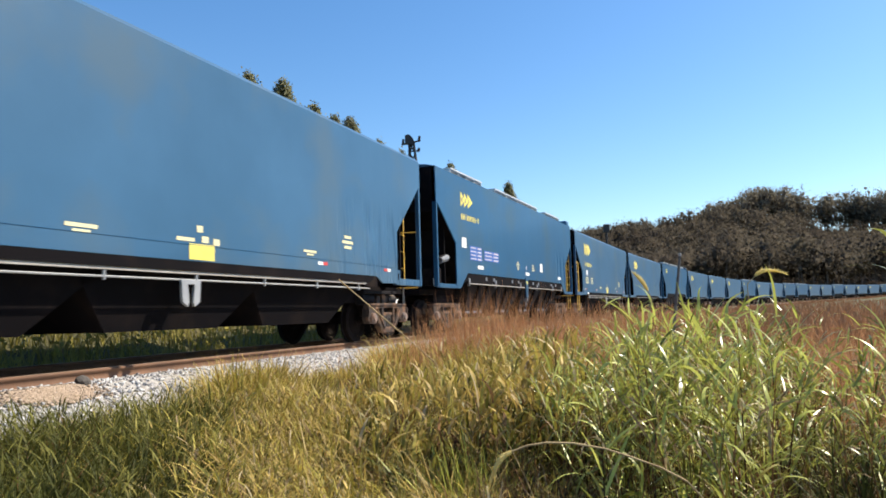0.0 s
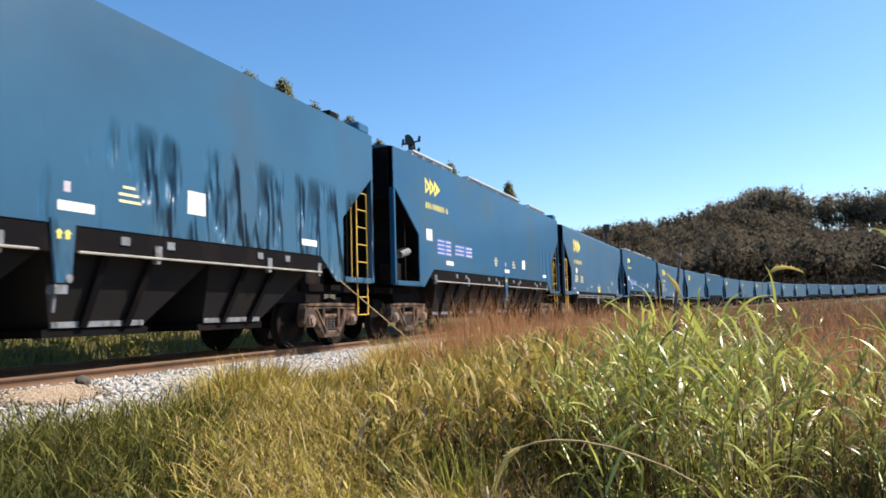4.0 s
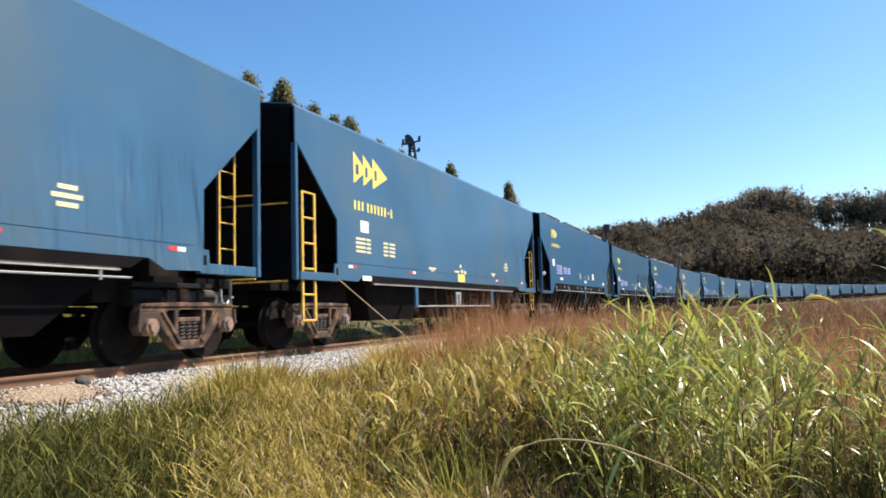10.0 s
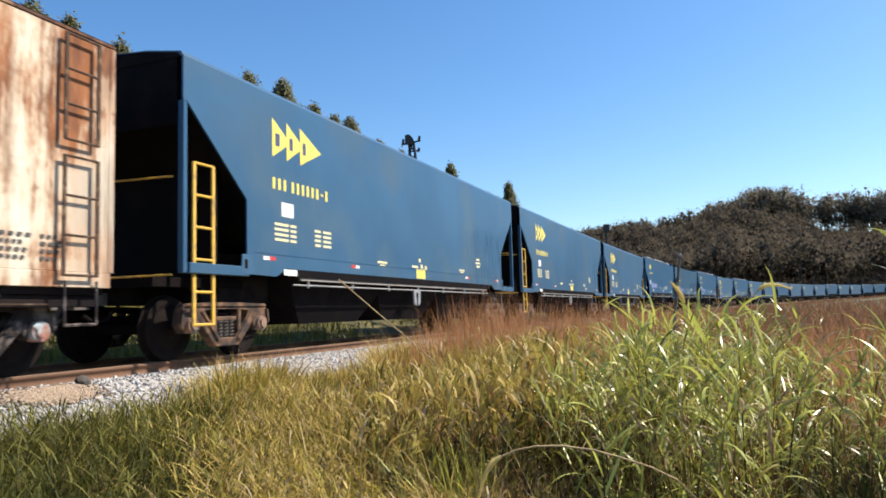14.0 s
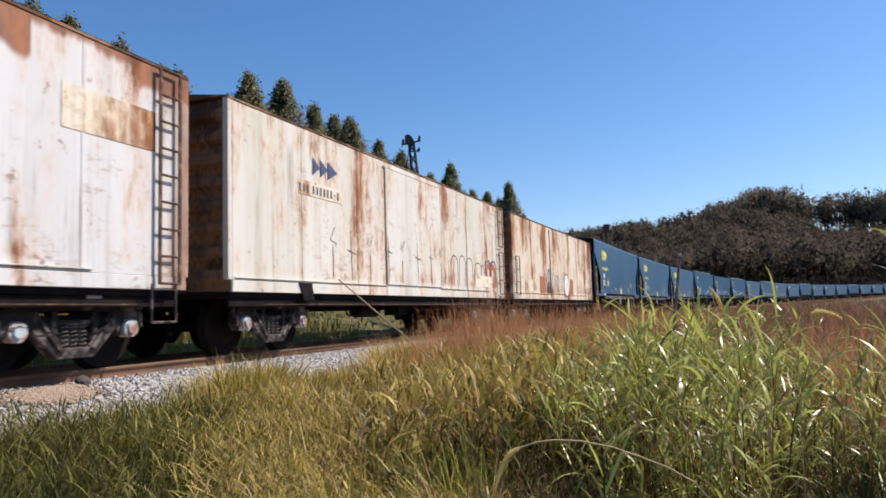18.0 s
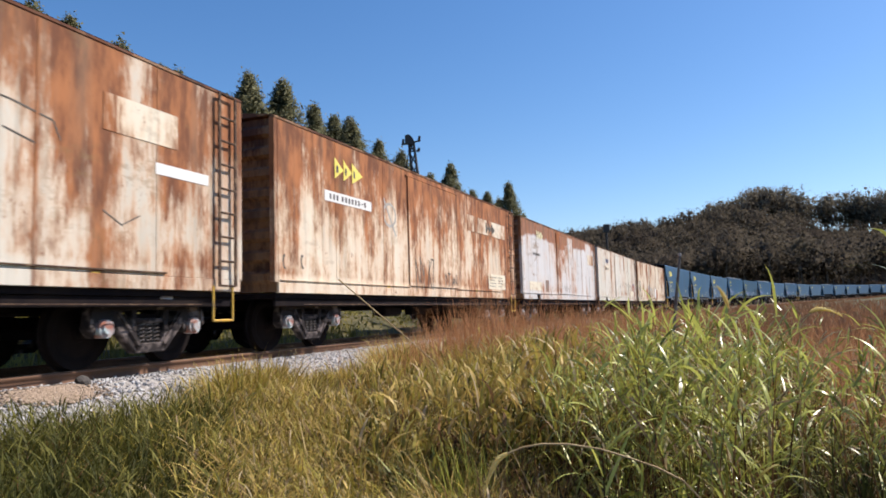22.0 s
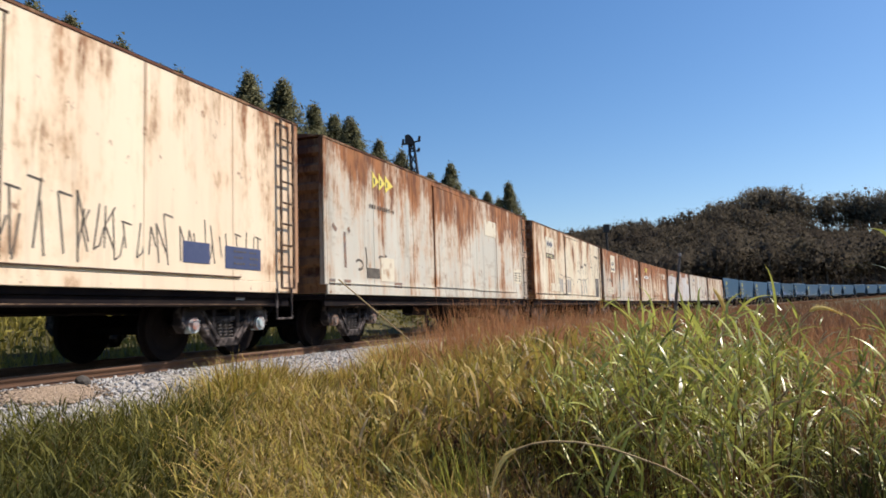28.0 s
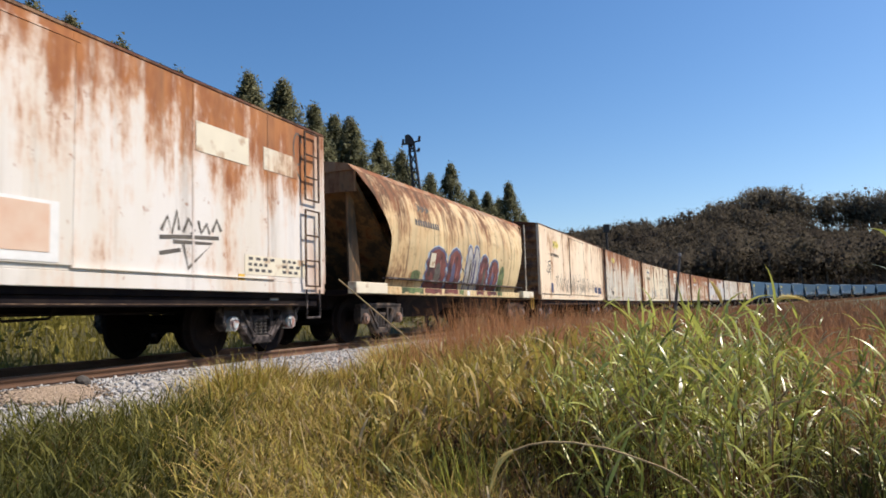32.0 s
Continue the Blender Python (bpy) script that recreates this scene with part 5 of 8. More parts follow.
def split_at(pts, d0, d1):
    """Cuts a stroke where it meets the door's edges; pieces of (points, on the door)."""
    out, cur = [], [pts[0]]
    inside = d0 <= pts[0][0] <= d1
    for p, q in zip(pts, pts[1:]):
        for d in sorted((d0, d1), key=lambda v: abs(v - p[0])):
            if (p[0] - d) * (q[0] - d) < 0:
                f = (d - p[0]) / (q[0] - p[0])
                c = (d, p[1] + f * (q[1] - p[1]))
                out.append((cur + [c], inside))
                cur, inside = [c], not inside
        cur.append(q)
    out.append((cur, inside))
    return [o for o in out if len(o[0]) > 1]


def scrawl(x0, x1, z0, z1, n, seed):
    """Loose sprayed scribbles: slashes, hooks, loops and zigzags, no letters."""
    rng = random.Random(seed)
    out = []
    p = (x1 - x0) / n
    for k in range(n):
        a = x0 + k * p + rng.uniform(-0.2, 0.2) * p
        w = p * rng.uniform(0.35, 0.9)
        lo, hi = z0 + rng.random() * 0.35 * (z1 - z0), z1 - rng.random() * 0.35 * (z1 - z0)
        h = hi - lo
        c = rng.randrange(5)
        if c == 0:
            out.append([(a, hi), (a + w * 0.2, lo + h * 0.4), (a + w * 0.1, lo)])
        elif c == 1:
            out.append([(a + w * 0.5 + w * 0.5 * math.cos(t), lo + h * 0.25 + h * 0.3 * math.sin(t)) for t in [2.6 - i * 0.55 for i in range(9)]])
        elif c == 2:
            out.append([(a, lo + h * 0.7), (a + w * 0.25, lo + h * 0.2), (a + w * 0.45, lo + h * 0.8), (a + w * 0.8, lo + h * 0.1), (a + w, lo + h * 0.5)])
        elif c == 3:
            out.append([(a + w * q, lo + h * (0.5 + 0.35 * math.sin(q * 5 + seed))) for q in [i / 8 for i in range(9)]])
        else:
            out.append([(a + w * 0.3 * math.cos(t) * t / 5, lo + h * 0.5 + h * 0.4 * math.sin(t) * t / 5) for t in [1 + i * 0.6 for i in range(8)]])
    return out


def hooks(xs, z0, z1, seed):
    """Thin sprayed hooks, each with a drip that runs down the side."""
    rng = random.Random(seed)
    out = []
    for a in xs:
        h = (z1 - z0) * rng.uniform(0.34, 0.5)
        w = rng.uniform(0.12, 0.2)
        c = rng.randrange(3)
        if c == 0:
            out.append([(a - w * 0.6, z1 - h * 0.5), (a - w * 0.1, z1 - h * 0.15), (a + w * 0.1, z1 - h * 0.6), (a + w, z1)])
        elif c == 1:
            out.append([(a, z1), (a + w * 0.15, z1 - h)])
            out.append([(a - w * 0.7, z1 - h * 0.85), (a + w, z1 - h)])
        else:
            out.append([(a + w * 0.5, z1), (a - w * 0.4, z1 - h * 0.7), (a + w * 0.9, z1 - h * 0.85), (a + w * 0.6, z1 - h)])
        out.append([(a + w * 0.1, z1 - h), (a + w * 0.2, z0 + (z1 - z0) * 0.3), (a + w * rng.uniform(0, 0.4), z0)])
    return out


def uprights(x0, x1, z0, z1, n, seed):
    """Angular sprayed strokes side by side: uprights, slants and short crossbars."""
    rng = random.Random(seed)
    out = []
    p = (x1 - x0) / n
    for k in range(n):
        a = x0 + (k + rng.uniform(-0.2, 0.2)) * p
        lo, hi = z0 + rng.random() * 0.25 * (z1 - z0), z1 - rng.random() * 0.35 * (z1 - z0)
        lean = rng.uniform(-0.1, 0.1)
        out.append([(a, lo), (a + lean, hi)])
        c = rng.randrange(5)
        if c == 0:
            out.append([(a + lean, hi), (a + p * 0.7, lo + (hi - lo) * 0.3)])
        elif c == 1:
            out.append([(a + lean * 0.6, lo + (hi - lo) * 0.55), (a + p * 0.9, hi)])
            out.append([(a + lean * 0.6, lo + (hi - lo) * 0.55), (a + p * 0.8, lo)])
        elif c == 2:
            out.append([(a - p * 0.4, hi), (a + p * 0.5, hi - 0.03)])
        elif c == 3:
            out.append([(a, lo), (a + p * 0.5, lo + 0.06), (a + p * 0.8, lo + (hi - lo) * 0.5)])
    return out


def round_hopper(side, dark, end_shade):
    """Beige hopper with bulging sides, end overhangs and sprayed letters."""
    E, EU = 6.9, 7.0
    ends = {-1: (6.5, 6.6), 1: (E, EU)}
    th = new("hopper_wagon")
    tagged(th, "rust-streaked beige hopper wagon with round sides and colourful graffiti", "freight wagon", "wagons of the train")

    def edge(z):   # how far the side stands back from the end at this height
        q = (z - 1.2) / 2.45
        return float(np.interp(q, [0, 0.12, 0.35, 0.55, 0.66, 0.78, 0.9, 1.0], [1.8, 1.78, 1.66, 1.52, 1.42, 1.22, 0.95, 0.65]))

    def rear(z):   # the other end's edge, upright below and leaning out above
        q = (z - 1.2) / 2.45
        return float(np.interp(q, [0, 0.3, 0.47, 0.71, 0.9, 0.95, 1.0], [-5.0, -5.0, -5.03, -5.52, -5.92, -5.98, -6.02]))

    def bulge(z):
        q = (z - 1.2) / 2.45
        return float(np.interp(q, [0, 0.15, 0.4, 0.6, 0.8, 0.93, 1.0], [1.30, 1.42, 1.54, 1.56, 1.47, 1.32, 1.2]))
    zs = [1.2 + 2.45 * i / 22 for i in range(23)]
    for y in (-1, 1):
        bm = bmesh.new()
        grid = []
        for z in zs:
            x0, x1 = rear(z), E - edge(z)
            grid.append([bm.verts.new((x0 + (x1 - x0) * k / 24, y * bulge(z), z)) for k in range(25)])
        for a, b in zip(grid, grid[1:]):
            for k in range(24):
                bm.faces.new((a[k], a[k + 1], b[k + 1], b[k]))
        part("side_panel", bm, side, th, "rust-streaked beige round side", shade=True)
    bm = bmesh.new()
    prof = [(-1.2, 3.652), (-1.05, 3.8), (-0.5, 3.9), (0.5, 3.9), (1.05, 3.8), (1.2, 3.652)]
    a = [bm.verts.new((-6.08, y, z)) for y, z in prof]
    b = [bm.verts.new((E - 0.2, y, z)) for y, z in prof]
    for i in range(len(prof) - 1):
        bm.faces.new((a[i], a[i + 1], b[i + 1], b[i]))
    bm.faces.new(a)
    bm.faces.new(b[::-1])
    bm.faces.new((a[0], a[-1], b[-1], b[0]))
    part("roof", bm, dark, th)
    for q in (-1, 1):
        A, AU = ends[q]
        top = 6.05 if q < 0 else A - 0.22

        def box_q(xa, xb, y0, y1, z0, z1, bevel=0.0):
            return box_bm(min(q * xa, q * xb), max(q * xa, q * xb), y0, y1, z0, z1, bevel)
        # wall, slope and braces use the paint that has the end's shade in it
        part("end_wall", box_q(top, top - 0.08, -1.19, 1.19, 3.2, 3.65), end_shade, th)
        part("slope_sheet", prism_bm([(q * (top - 0.09), 3.3), (q * (A - 3.2), 1.2), (q * (A - 3.25), 1.3), (q * (top - 0.09), 3.43)], -1.19, 1.19), end_shade, th)
        for y in (-1, 1):
            part("end_brace", prism_bm([(q * (top - 0.1), 3.3), (q * (A - 0.6), 1.12), (q * (A - 1.15), 1.12), (q * (top - 0.4), 3.1)], y * 0.95, y * 0.91), end_shade, th)
            part("end_plate", box_q(AU, AU - 1.4, min(y * 1.5, y * 1.3), max(y * 1.5, y * 1.3), 1.02, 1.25, 0.01), M["cream_panel"], th, "cream-painted end sill")
        part("end_platform", box_q(AU, AU - 1.6, -1.3, 1.3, 1.0, 1.1), M["frame_black"], th)
    for y in (-1, 1):
        part("side_sill", box_bm(-5.1, E - 1.0, min(y * 1.36, y * 1.2), max(y * 1.36, y * 1.2), 1.02, 1.2, 0.01), side, th)
        part("running_board", box_bm(-5.05, E - 1.3, min(y * 1.46, y * 1.3), max(y * 1.46, y * 1.3), 1.36, 1.4), M["bogie_dark"], th, "dark rusty ledge")
    part("centre_sill", box_bm(-6.4, E - 0.1, -0.7, 0.7, 0.72, 1.0), M["frame_black"], th)
    for k in range(2):
        c = -2.2 + 4.4 * k
        bm = bmesh.new()
        q = [bm.verts.new(p) for p in ((c - 2.0, -1.2, 1.05), (c + 2.0, -1.2, 1.05), (c + 2.0, 1.2, 1.05), (c - 2.0, 1.2, 1.05), (c - 1.1, -0.9, 0.5), (c + 1.1, -0.9, 0.5), (c + 1.1, 0.9, 0.5), (c - 1.1, 0.9, 0.5))]
        for f in ((0, 1, 5, 4), (1, 2, 6, 5), (2, 3, 7, 6), (3, 0, 4, 7), (4, 5, 6, 7), (0, 3, 2, 1)):
            bm.faces.new([q[i] for i in f])
        part("discharge_hopper", bm, M["frame_black"], th, "black discharge hopper")

    def on_side(bm, outline, lift):
        """A painted patch that follows the round side."""
        v = [bm.verts.new((x, -bulge(z) - lift, z)) for x, z in outline]
        bm.faces.new(v)

    def blob(cx, z0, z1, w_, seed):
        """An arch-shaped letter, cut into level slices."""
        n = 18
        out = []
        for i in range(n):
            a, b = z0 + (z1 - z0) * i / n, z0 + (z1 - z0) * (i + 1) / n
            wa = w_ / 2 * math.sqrt(max(0.0, 1 - max(0, (i / n - 0.55) / 0.45) ** 2)) * (1 + 0.08 * math.sin(seed + i * 1.3))
            wb = w_ / 2 * math.sqrt(max(0.0, 1 - max(0, ((i + 1) / n - 0.55) / 0.45) ** 2)) * (1 + 0.08 * math.sin(seed + (i + 1) * 1.3))
            out.append([(cx - wa, a), (cx + wa, a), (cx + wb, b), (cx - wb, b)])
        return out
    letters = [(-2.3, 1.21, 2.2, 1.2, "spray_red"), (-1.05, 1.21, 2.25, 0.9, "spray_red"), (0.08, 1.21, 2.42, 0.42, "spray_pale"), (0.62, 1.21, 2.45, 0.44, "spray_pale"),
               (1.37, 1.21, 2.22, 0.72, "spray_red"), (2.35, 1.21, 2.13, 0.85, "spray_red"), (3.2, 1.21, 2.03, 0.55, "spray_green"), (-3.5, 1.41, 1.62, 0.5, "spray_green")]
    for i, (cx, z0, z1, w_, c) in enumerate(letters):
        if c != "spray_green":
            bm = bmesh.new()
            for o in blob(cx, z0, z1 + 0.1, w_ + 0.19, i + 2):
                on_side(bm, o, 0.004)
            part("graffiti", bm, M["spray_cyan"], th, "faint pale blue letter outline")
            bm = bmesh.new()
            for o in blob(cx, z0, z1 + 0.075, w_ + 0.14, i):
                on_side(bm, o, 0.007)
            part("graffiti", bm, M["spray_blue"], th, "sprayed blue letter outline")
            bm = bmesh.new()
            for o in blob(cx + 0.08 * (-1) ** i, z0 + 0.12, z1 - 0.34, w_ * 0.3, i):
                on_side(bm, o, 0.014)
            part("graffiti", bm, M["spray_blue" if i % 2 else "graffiti"], th, "sprayed letter shading")
        bm = bmesh.new()
        for o in blob(cx, z0, z1, w_, i):
            on_side(bm, o, 0.010)
        part("graffiti", bm, M[c], th, "sprayed coloured letter")
    bm = bmesh.new()
    for k in range(12):
        a = -2.75 + 0.46 * k
        on_side(bm, [(a, 1.41), (a + 0.46, 1.41), (a + 0.46, 1.72 + 0.1 * math.sin(k * 2.1)), (a, 1.72 + 0.1 * math.sin(k * 2.1 - 2.1))], 0.002)
    part("graffiti", bm, M["spray_dark"], th, "dark sprayed ground between the letters")
    for cx, cz, w_, lb in ((-2.5, 1.95, 0.1, "pink"), (-2.1, 1.8, 0.08, "pink"), (-1.2, 1.95, 0.09, "pink"), (-0.85, 1.7, 0.07, "pink"), (1.25, 1.9, 0.08, "pink"), (1.55, 1.7, 0.06, "pink"), (2.2, 1.85, 0.1, "pink"), (2.55, 1.65, 0.07, "pink")):
        bm = bmesh.new()
        for k in range(4):
            za, zb = cz - 0.2 + 0.09 * k, cz - 0.2 + 0.09 * (k + 1)
            on_side(bm, [(cx - w_ + 0.02 * k, za), (cx + w_ * 0.6, za), (cx + w_ * 0.6 - 0.01 * k, zb), (cx - w_ + 0.03 * k, zb)], 0.0125)
        part("graffiti", bm, M["spray_pink"], th, "pink sprayed highlight")
    for x0, x1, c in ((-4.2, -2.95, "spray_green"), (-2.85, -1.75, "spray_red"), (-1.55, -0.55, "spray_red"), (-0.45, -0.1, "spray_green"), (1.0, 1.65, "spray_red"), (1.95, 2.9, "spray_red"), (3.0, 3.5, "spray_green")):
        rr = random.Random(int(x0 * 100))
        n = 7
        for k in range(n):
            a, b = x0 + (x1 - x0) * k / n, x0 + (x1 - x0) * (k + 1) / n
            part("graffiti", box_bm(a, b, -1.3635, -1.3605, 1.05 + 0.05 * rr.random(), 1.195), M[c], th, "sprayed colour on the sill")
    bm = bmesh.new()
    on_side(bm, [(-2.78, 1.72), (-2.46, 1.72), (-2.46, 2.08), (-2.78, 2.08)], 0.02)
    part("white_plate", bm, M["cream_panel"], th, "cream plate")
    part("white_plate", box_bm(0.19, 0.42, -1.366, -1.361, 1.04, 1.19), M["white_mark"], th, "white plate on the sill")
    for k in range(10):
        x = -3.75 + k * 0.152
        bm = bmesh.new()
        on_side(bm, [(x, 2.68), (x + 0.1, 2.68), (x + 0.1, 2.83), (x, 2.83)], 0.006)
        part("running_number", bm, M["dark_mark"], th, "black lettering")
    for k in range(3):
        x = -3.5 + k * 0.25
        bm = bmesh.new()
        on_side(bm, [(x, 3.02), (x + 0.26, 3.14), (x, 3.26)], 0.006)
        part("emblem", bm, M["graffiti"], th, "faded dark triangle")
    for x in (-4.1, -2.6, -0.9, 0.8, 2.5, 4.1):
        bm = bmesh.new()
        for a, b in zip(zs, zs[1:]):
            on_side(bm, [(x - 0.018, a), (x + 0.018, a), (x + 0.018, b), (x - 0.018, b)], 0.003)
        part("seam", bm, dark, th, "rusty weld seam")
    for q in (1,):
        part("handrail_post", tube_bm((q * (E - 0.35), -1.35, 1.1), (q * (E - 0.35), -1.35, 3.75), 0.025), M["cream_panel"], th, "cream handrail post")
    bm = bmesh.new()
    bent(bm, [(EU - 0.05, -1.5, 1.1), (EU - 0.05, -1.5, 0.62), (EU - 0.35, -1.5, 0.62), (EU - 0.35, -1.5, 1.1)], 0.02)
    part("step_stirrup", bm, M["yellow"], th, "yellow step stirrup")
    ws = add_bogies(th, (-5.02, E - 1.5), M["bogie_pale"], M["cap_rust"])
    couplers(th, EU - 0.05)
    return th, ws

# ---------------------------------------------------------------- the train
BLUE_PITCH, BOX_PITCH = 17.0, 14.896


def rear_mark(k):
    """Where wagon k's rear stands along the line at 9 s."""
    return 64.28 - BLUE_PITCH * k if k <= 6 else 64.28 - 6 * BLUE_PITCH - 15.25 - BOX_PITCH * (k - 7)


def run(t):
    """How far the train has gone since 9 s."""
    return 7.7855 * (t - 9) - 0.003633 * (t - 9) * (t - 20)


R = {
    7: rusty("boxcar_paint_a", (0.72, 0.66, 0.54), (0.66, 0.59, 0.47), 0.45, 0.06, shift=2.6, spread=0.12),
    8: rusty("boxcar_paint_b", (0.69, 0.67, 0.61), (0.63, 0.61, 0.53), 0.40, 0.06, shift=11.0, streak=0.7, drift=0.03, spread=0.09, grime=(0.3, 0.27, 0.17), grime_level=0.4),
    9: rusty("boxcar_paint_c", (0.66, 0.655, 0.65), (0.6, 0.59, 0.58), 0.41, 0.08, shift=23.0, band=3.12, streak=1.0, spread=0.12, rust=(0.34, 0.115, 0.035), rust2=(0.17, 0.06, 0.025)),
    10: rusty("boxcar_paint_d", (0.78, 0.7, 0.56), (0.66, 0.57, 0.45), 0.525, 0.22, shift=33.0, rust=(0.42, 0.17, 0.07), panel=0.04, spread=0.12),
    11: rusty("boxcar_paint_e", (0.66, 0.62, 0.53), (0.54, 0.5, 0.42), 0.45, 0.24, shift=47.0, grime_level=0.4, rust=(0.4, 0.165, 0.07), panel=0.04, streak=0.7),
    12: rusty("boxcar_paint_f", (0.85, 0.78, 0.62), (0.77, 0.69, 0.51), 0.385, 0.12, shift=53.0, grime_level=0.3, drift=-0.1, panel=0.06, streak=0.5, rust=(0.42, 0.18, 0.07)),
    13: rusty("boxcar_paint_g", (0.68, 0.66, 0.57), (0.6, 0.58, 0.5), 0.39, 0.27, shift=67.0, grime_level=0.4, rust=(0.4, 0.17, 0.07), spread=0.1, panel=0.04),
    14: rusty("boxcar_paint_h", (0.92, 0.78, 0.58), (0.87, 0.71, 0.52), 0.365, 0.1, shift=71.0, grime_level=0.08, streak=0.25, spread=0.08),
    16: rusty("boxcar_paint_i", (0.75, 0.72, 0.68), (0.7, 0.65, 0.57), 0.355, 0.29, shift=83.0, drift=0.03, rust=(0.44, 0.185, 0.07), rust2=(0.3, 0.115, 0.05), streak=0.35, spread=0.12),
    "end": rusty("boxcar_end_paint", (0.16, 0.10, 0.07), (0.1, 0.065, 0.05), 0.5, 0.1, rust=(0.14, 0.055, 0.03), rust2=(0.07, 0.035, 0.025), shift=5.0),
    15: rusty("round_hopper_paint", (0.78, 0.62, 0.35), (0.62, 0.48, 0.27), 0.36, 0.28, top_z=4.0, rust=(0.25, 0.11, 0.055), rust2=(0.11, 0.06, 0.035), shift=91.0, grime=(0.07, 0.052, 0.032), grime_level=0.75, panel=0.01, drift=-0.17, streak=0.7),
    # end colour darkened for the shade at the wagon's end, rust included
    "end15": rusty("round_hopper_end", (0.09, 0.068, 0.046), (0.055, 0.042, 0.03), 0.42, 0.1, rust=(0.16, 0.08, 0.045), shift=61.0, spread=0.1),
    "roof15": rusty("round_hopper_roof", (0.3, 0.19, 0.11), (0.2, 0.12, 0.075), 0.5, 0.1, shift=19.0),
}
M["worn_patch"] = rusty("worn_white_patch", (0.76, 0.71, 0.58), (0.72, 0.66, 0.53), 0.46, 0.0, shift=37.0, panel=0.02)


def data_rows(x, z, w_, n, gap=0.085, h=0.045):
    return [(x, z - k * gap, w_ * (0.5, 0.36, 0.44, 0.4)[k % 4], h, 4) for k in range(n)] + [(x + w_ * 0.6, z - k * gap, w_ * (0.3, 0.4, 0.34)[k % 3], h, 3) for k in range(n)]


def arc(cx, cz, rx, rz, a0=0.0, a1=6.283, n=12):
    return [(cx + rx * math.cos(a0 + (a1 - a0) * i / n), cz + rz * math.sin(a0 + (a1 - a0) * i / n)) for i in range(n + 1)]


def hump(x, w_, z0, z1):
    """One rounded outline that stands on z0."""
    return [(x, z0), (x + 0.02 * w_, z0 + 0.75 * (z1 - z0))] + arc(x + w_ / 2, z0 + 0.75 * (z1 - z0), w_ * 0.48, 0.25 * (z1 - z0), 3.14, 0, 6) + [(x + w_ * 0.97, z0)]


def build_boxcars():
    made = {}
    DOOR = (-1.75, 1.4)
    made[7] = boxcar(R[7], R["end"], "rust-stained cream boxcar with sprayed figure and patched panels", seed=7, door=DOOR,
                     signs=[("data_plate", "cream_panel", 1.88, 1.26, 0.65, 0.42, "cream plate"), ("patch", "spray_orange", 3.52, 1.17, 0.76, 0.7, "orange sprayed patch"), ("yellow_tag", "yellow", 11.2, 1.0, 0.14, 0.18, "small yellow mark")],
                     extra=[("bars", "dark_mark", data_rows(12.5, 1.52, 0.8, 4, 0.08, 0.04))],
                     strokes=[("spray_dark", 0.3, [[(4.66, 1.2), (4.85, 1.62)], [(5.34, 1.2), (5.15, 1.62)], [(5.0, 1.22), (5.0, 1.5)]]), ("spray_blue", 0.12, [arc(5.0, 1.9, 0.2, 0.27, 0, 6.5)]), ("spray_pale", 0.16, [[(5.0, 2.05), (5.0, 1.75)]]),
                              ("spray_pale", 0.12, [hump(5.5, 0.3, 1.5, 2.0), hump(5.9, 0.3, 1.4, 1.95), hump(6.3, 0.3, 1.4, 1.9)]), ("graffiti", 0.03, [hump(5.45, 0.4, 1.3, 2.08), hump(5.85, 0.4, 1.3, 2.0), hump(6.25, 0.4, 1.3, 1.96)] + hooks((6.9, 7.3), 1.3, 2.0, 5)),
                              ("white_mark", 0.44, [arc(8.02, 1.6, 0.22, 0.24, 0, 6.6, 16)]), ("graffiti", 0.05, [arc(8.02, 1.6, 0.46, 0.5, 0, 6.6, 24)])])
    part("graffiti", box_bm(8.8 - 7.0, 9.45 - 7.0, -HALF - 0.005, -HALF - 0.002, 1.17, 1.9), M["spray_orange"], made[7][0], "orange sprayed panel")
    made[8] = boxcar(R[8], R["end"], "whitish boxcar streaked with rust, cream sign and scrawled graffiti", seed=8, door=DOOR,
                     signs=[("sign", "worn_patch", 1.87, 2.72, 1.5, 0.26, "cream number board"), ("data_plate", "cream_panel", 11.06, 1.3, 1.5, 0.33, "cream plate")],
                     extra=[("tri", "navy_mark", (2.34, 3.28, 0.33)), ("bars", "dark_mark", [(1.9, 2.84, 1.42, 0.15, 10)])],
                     strokes=[("graffiti", 0.028, hooks((3.0, 3.7, 4.5, 5.3, 6.0, 6.85, 7.67, 8.33), 1.26, 2.24, 21)),
                              ("graffiti", 0.035, [hump(9.1, 0.55, 1.15, 2.1), hump(9.75, 0.5, 1.3, 2.14), hump(10.3, 0.55, 1.2, 2.1), hump(11.05, 0.55, 1.45, 2.0), hump(11.6, 0.3, 1.6, 1.95)]),
                              ("spray_orange", 0.2, [hump(12.1, 0.38, 1.62, 1.95), hump(12.5, 0.4, 1.3, 1.95)]), ("spray_blue", 0.08, [hump(12.0, 0.5, 1.7, 2.1), hump(12.5, 0.55, 1.35, 2.12)])])
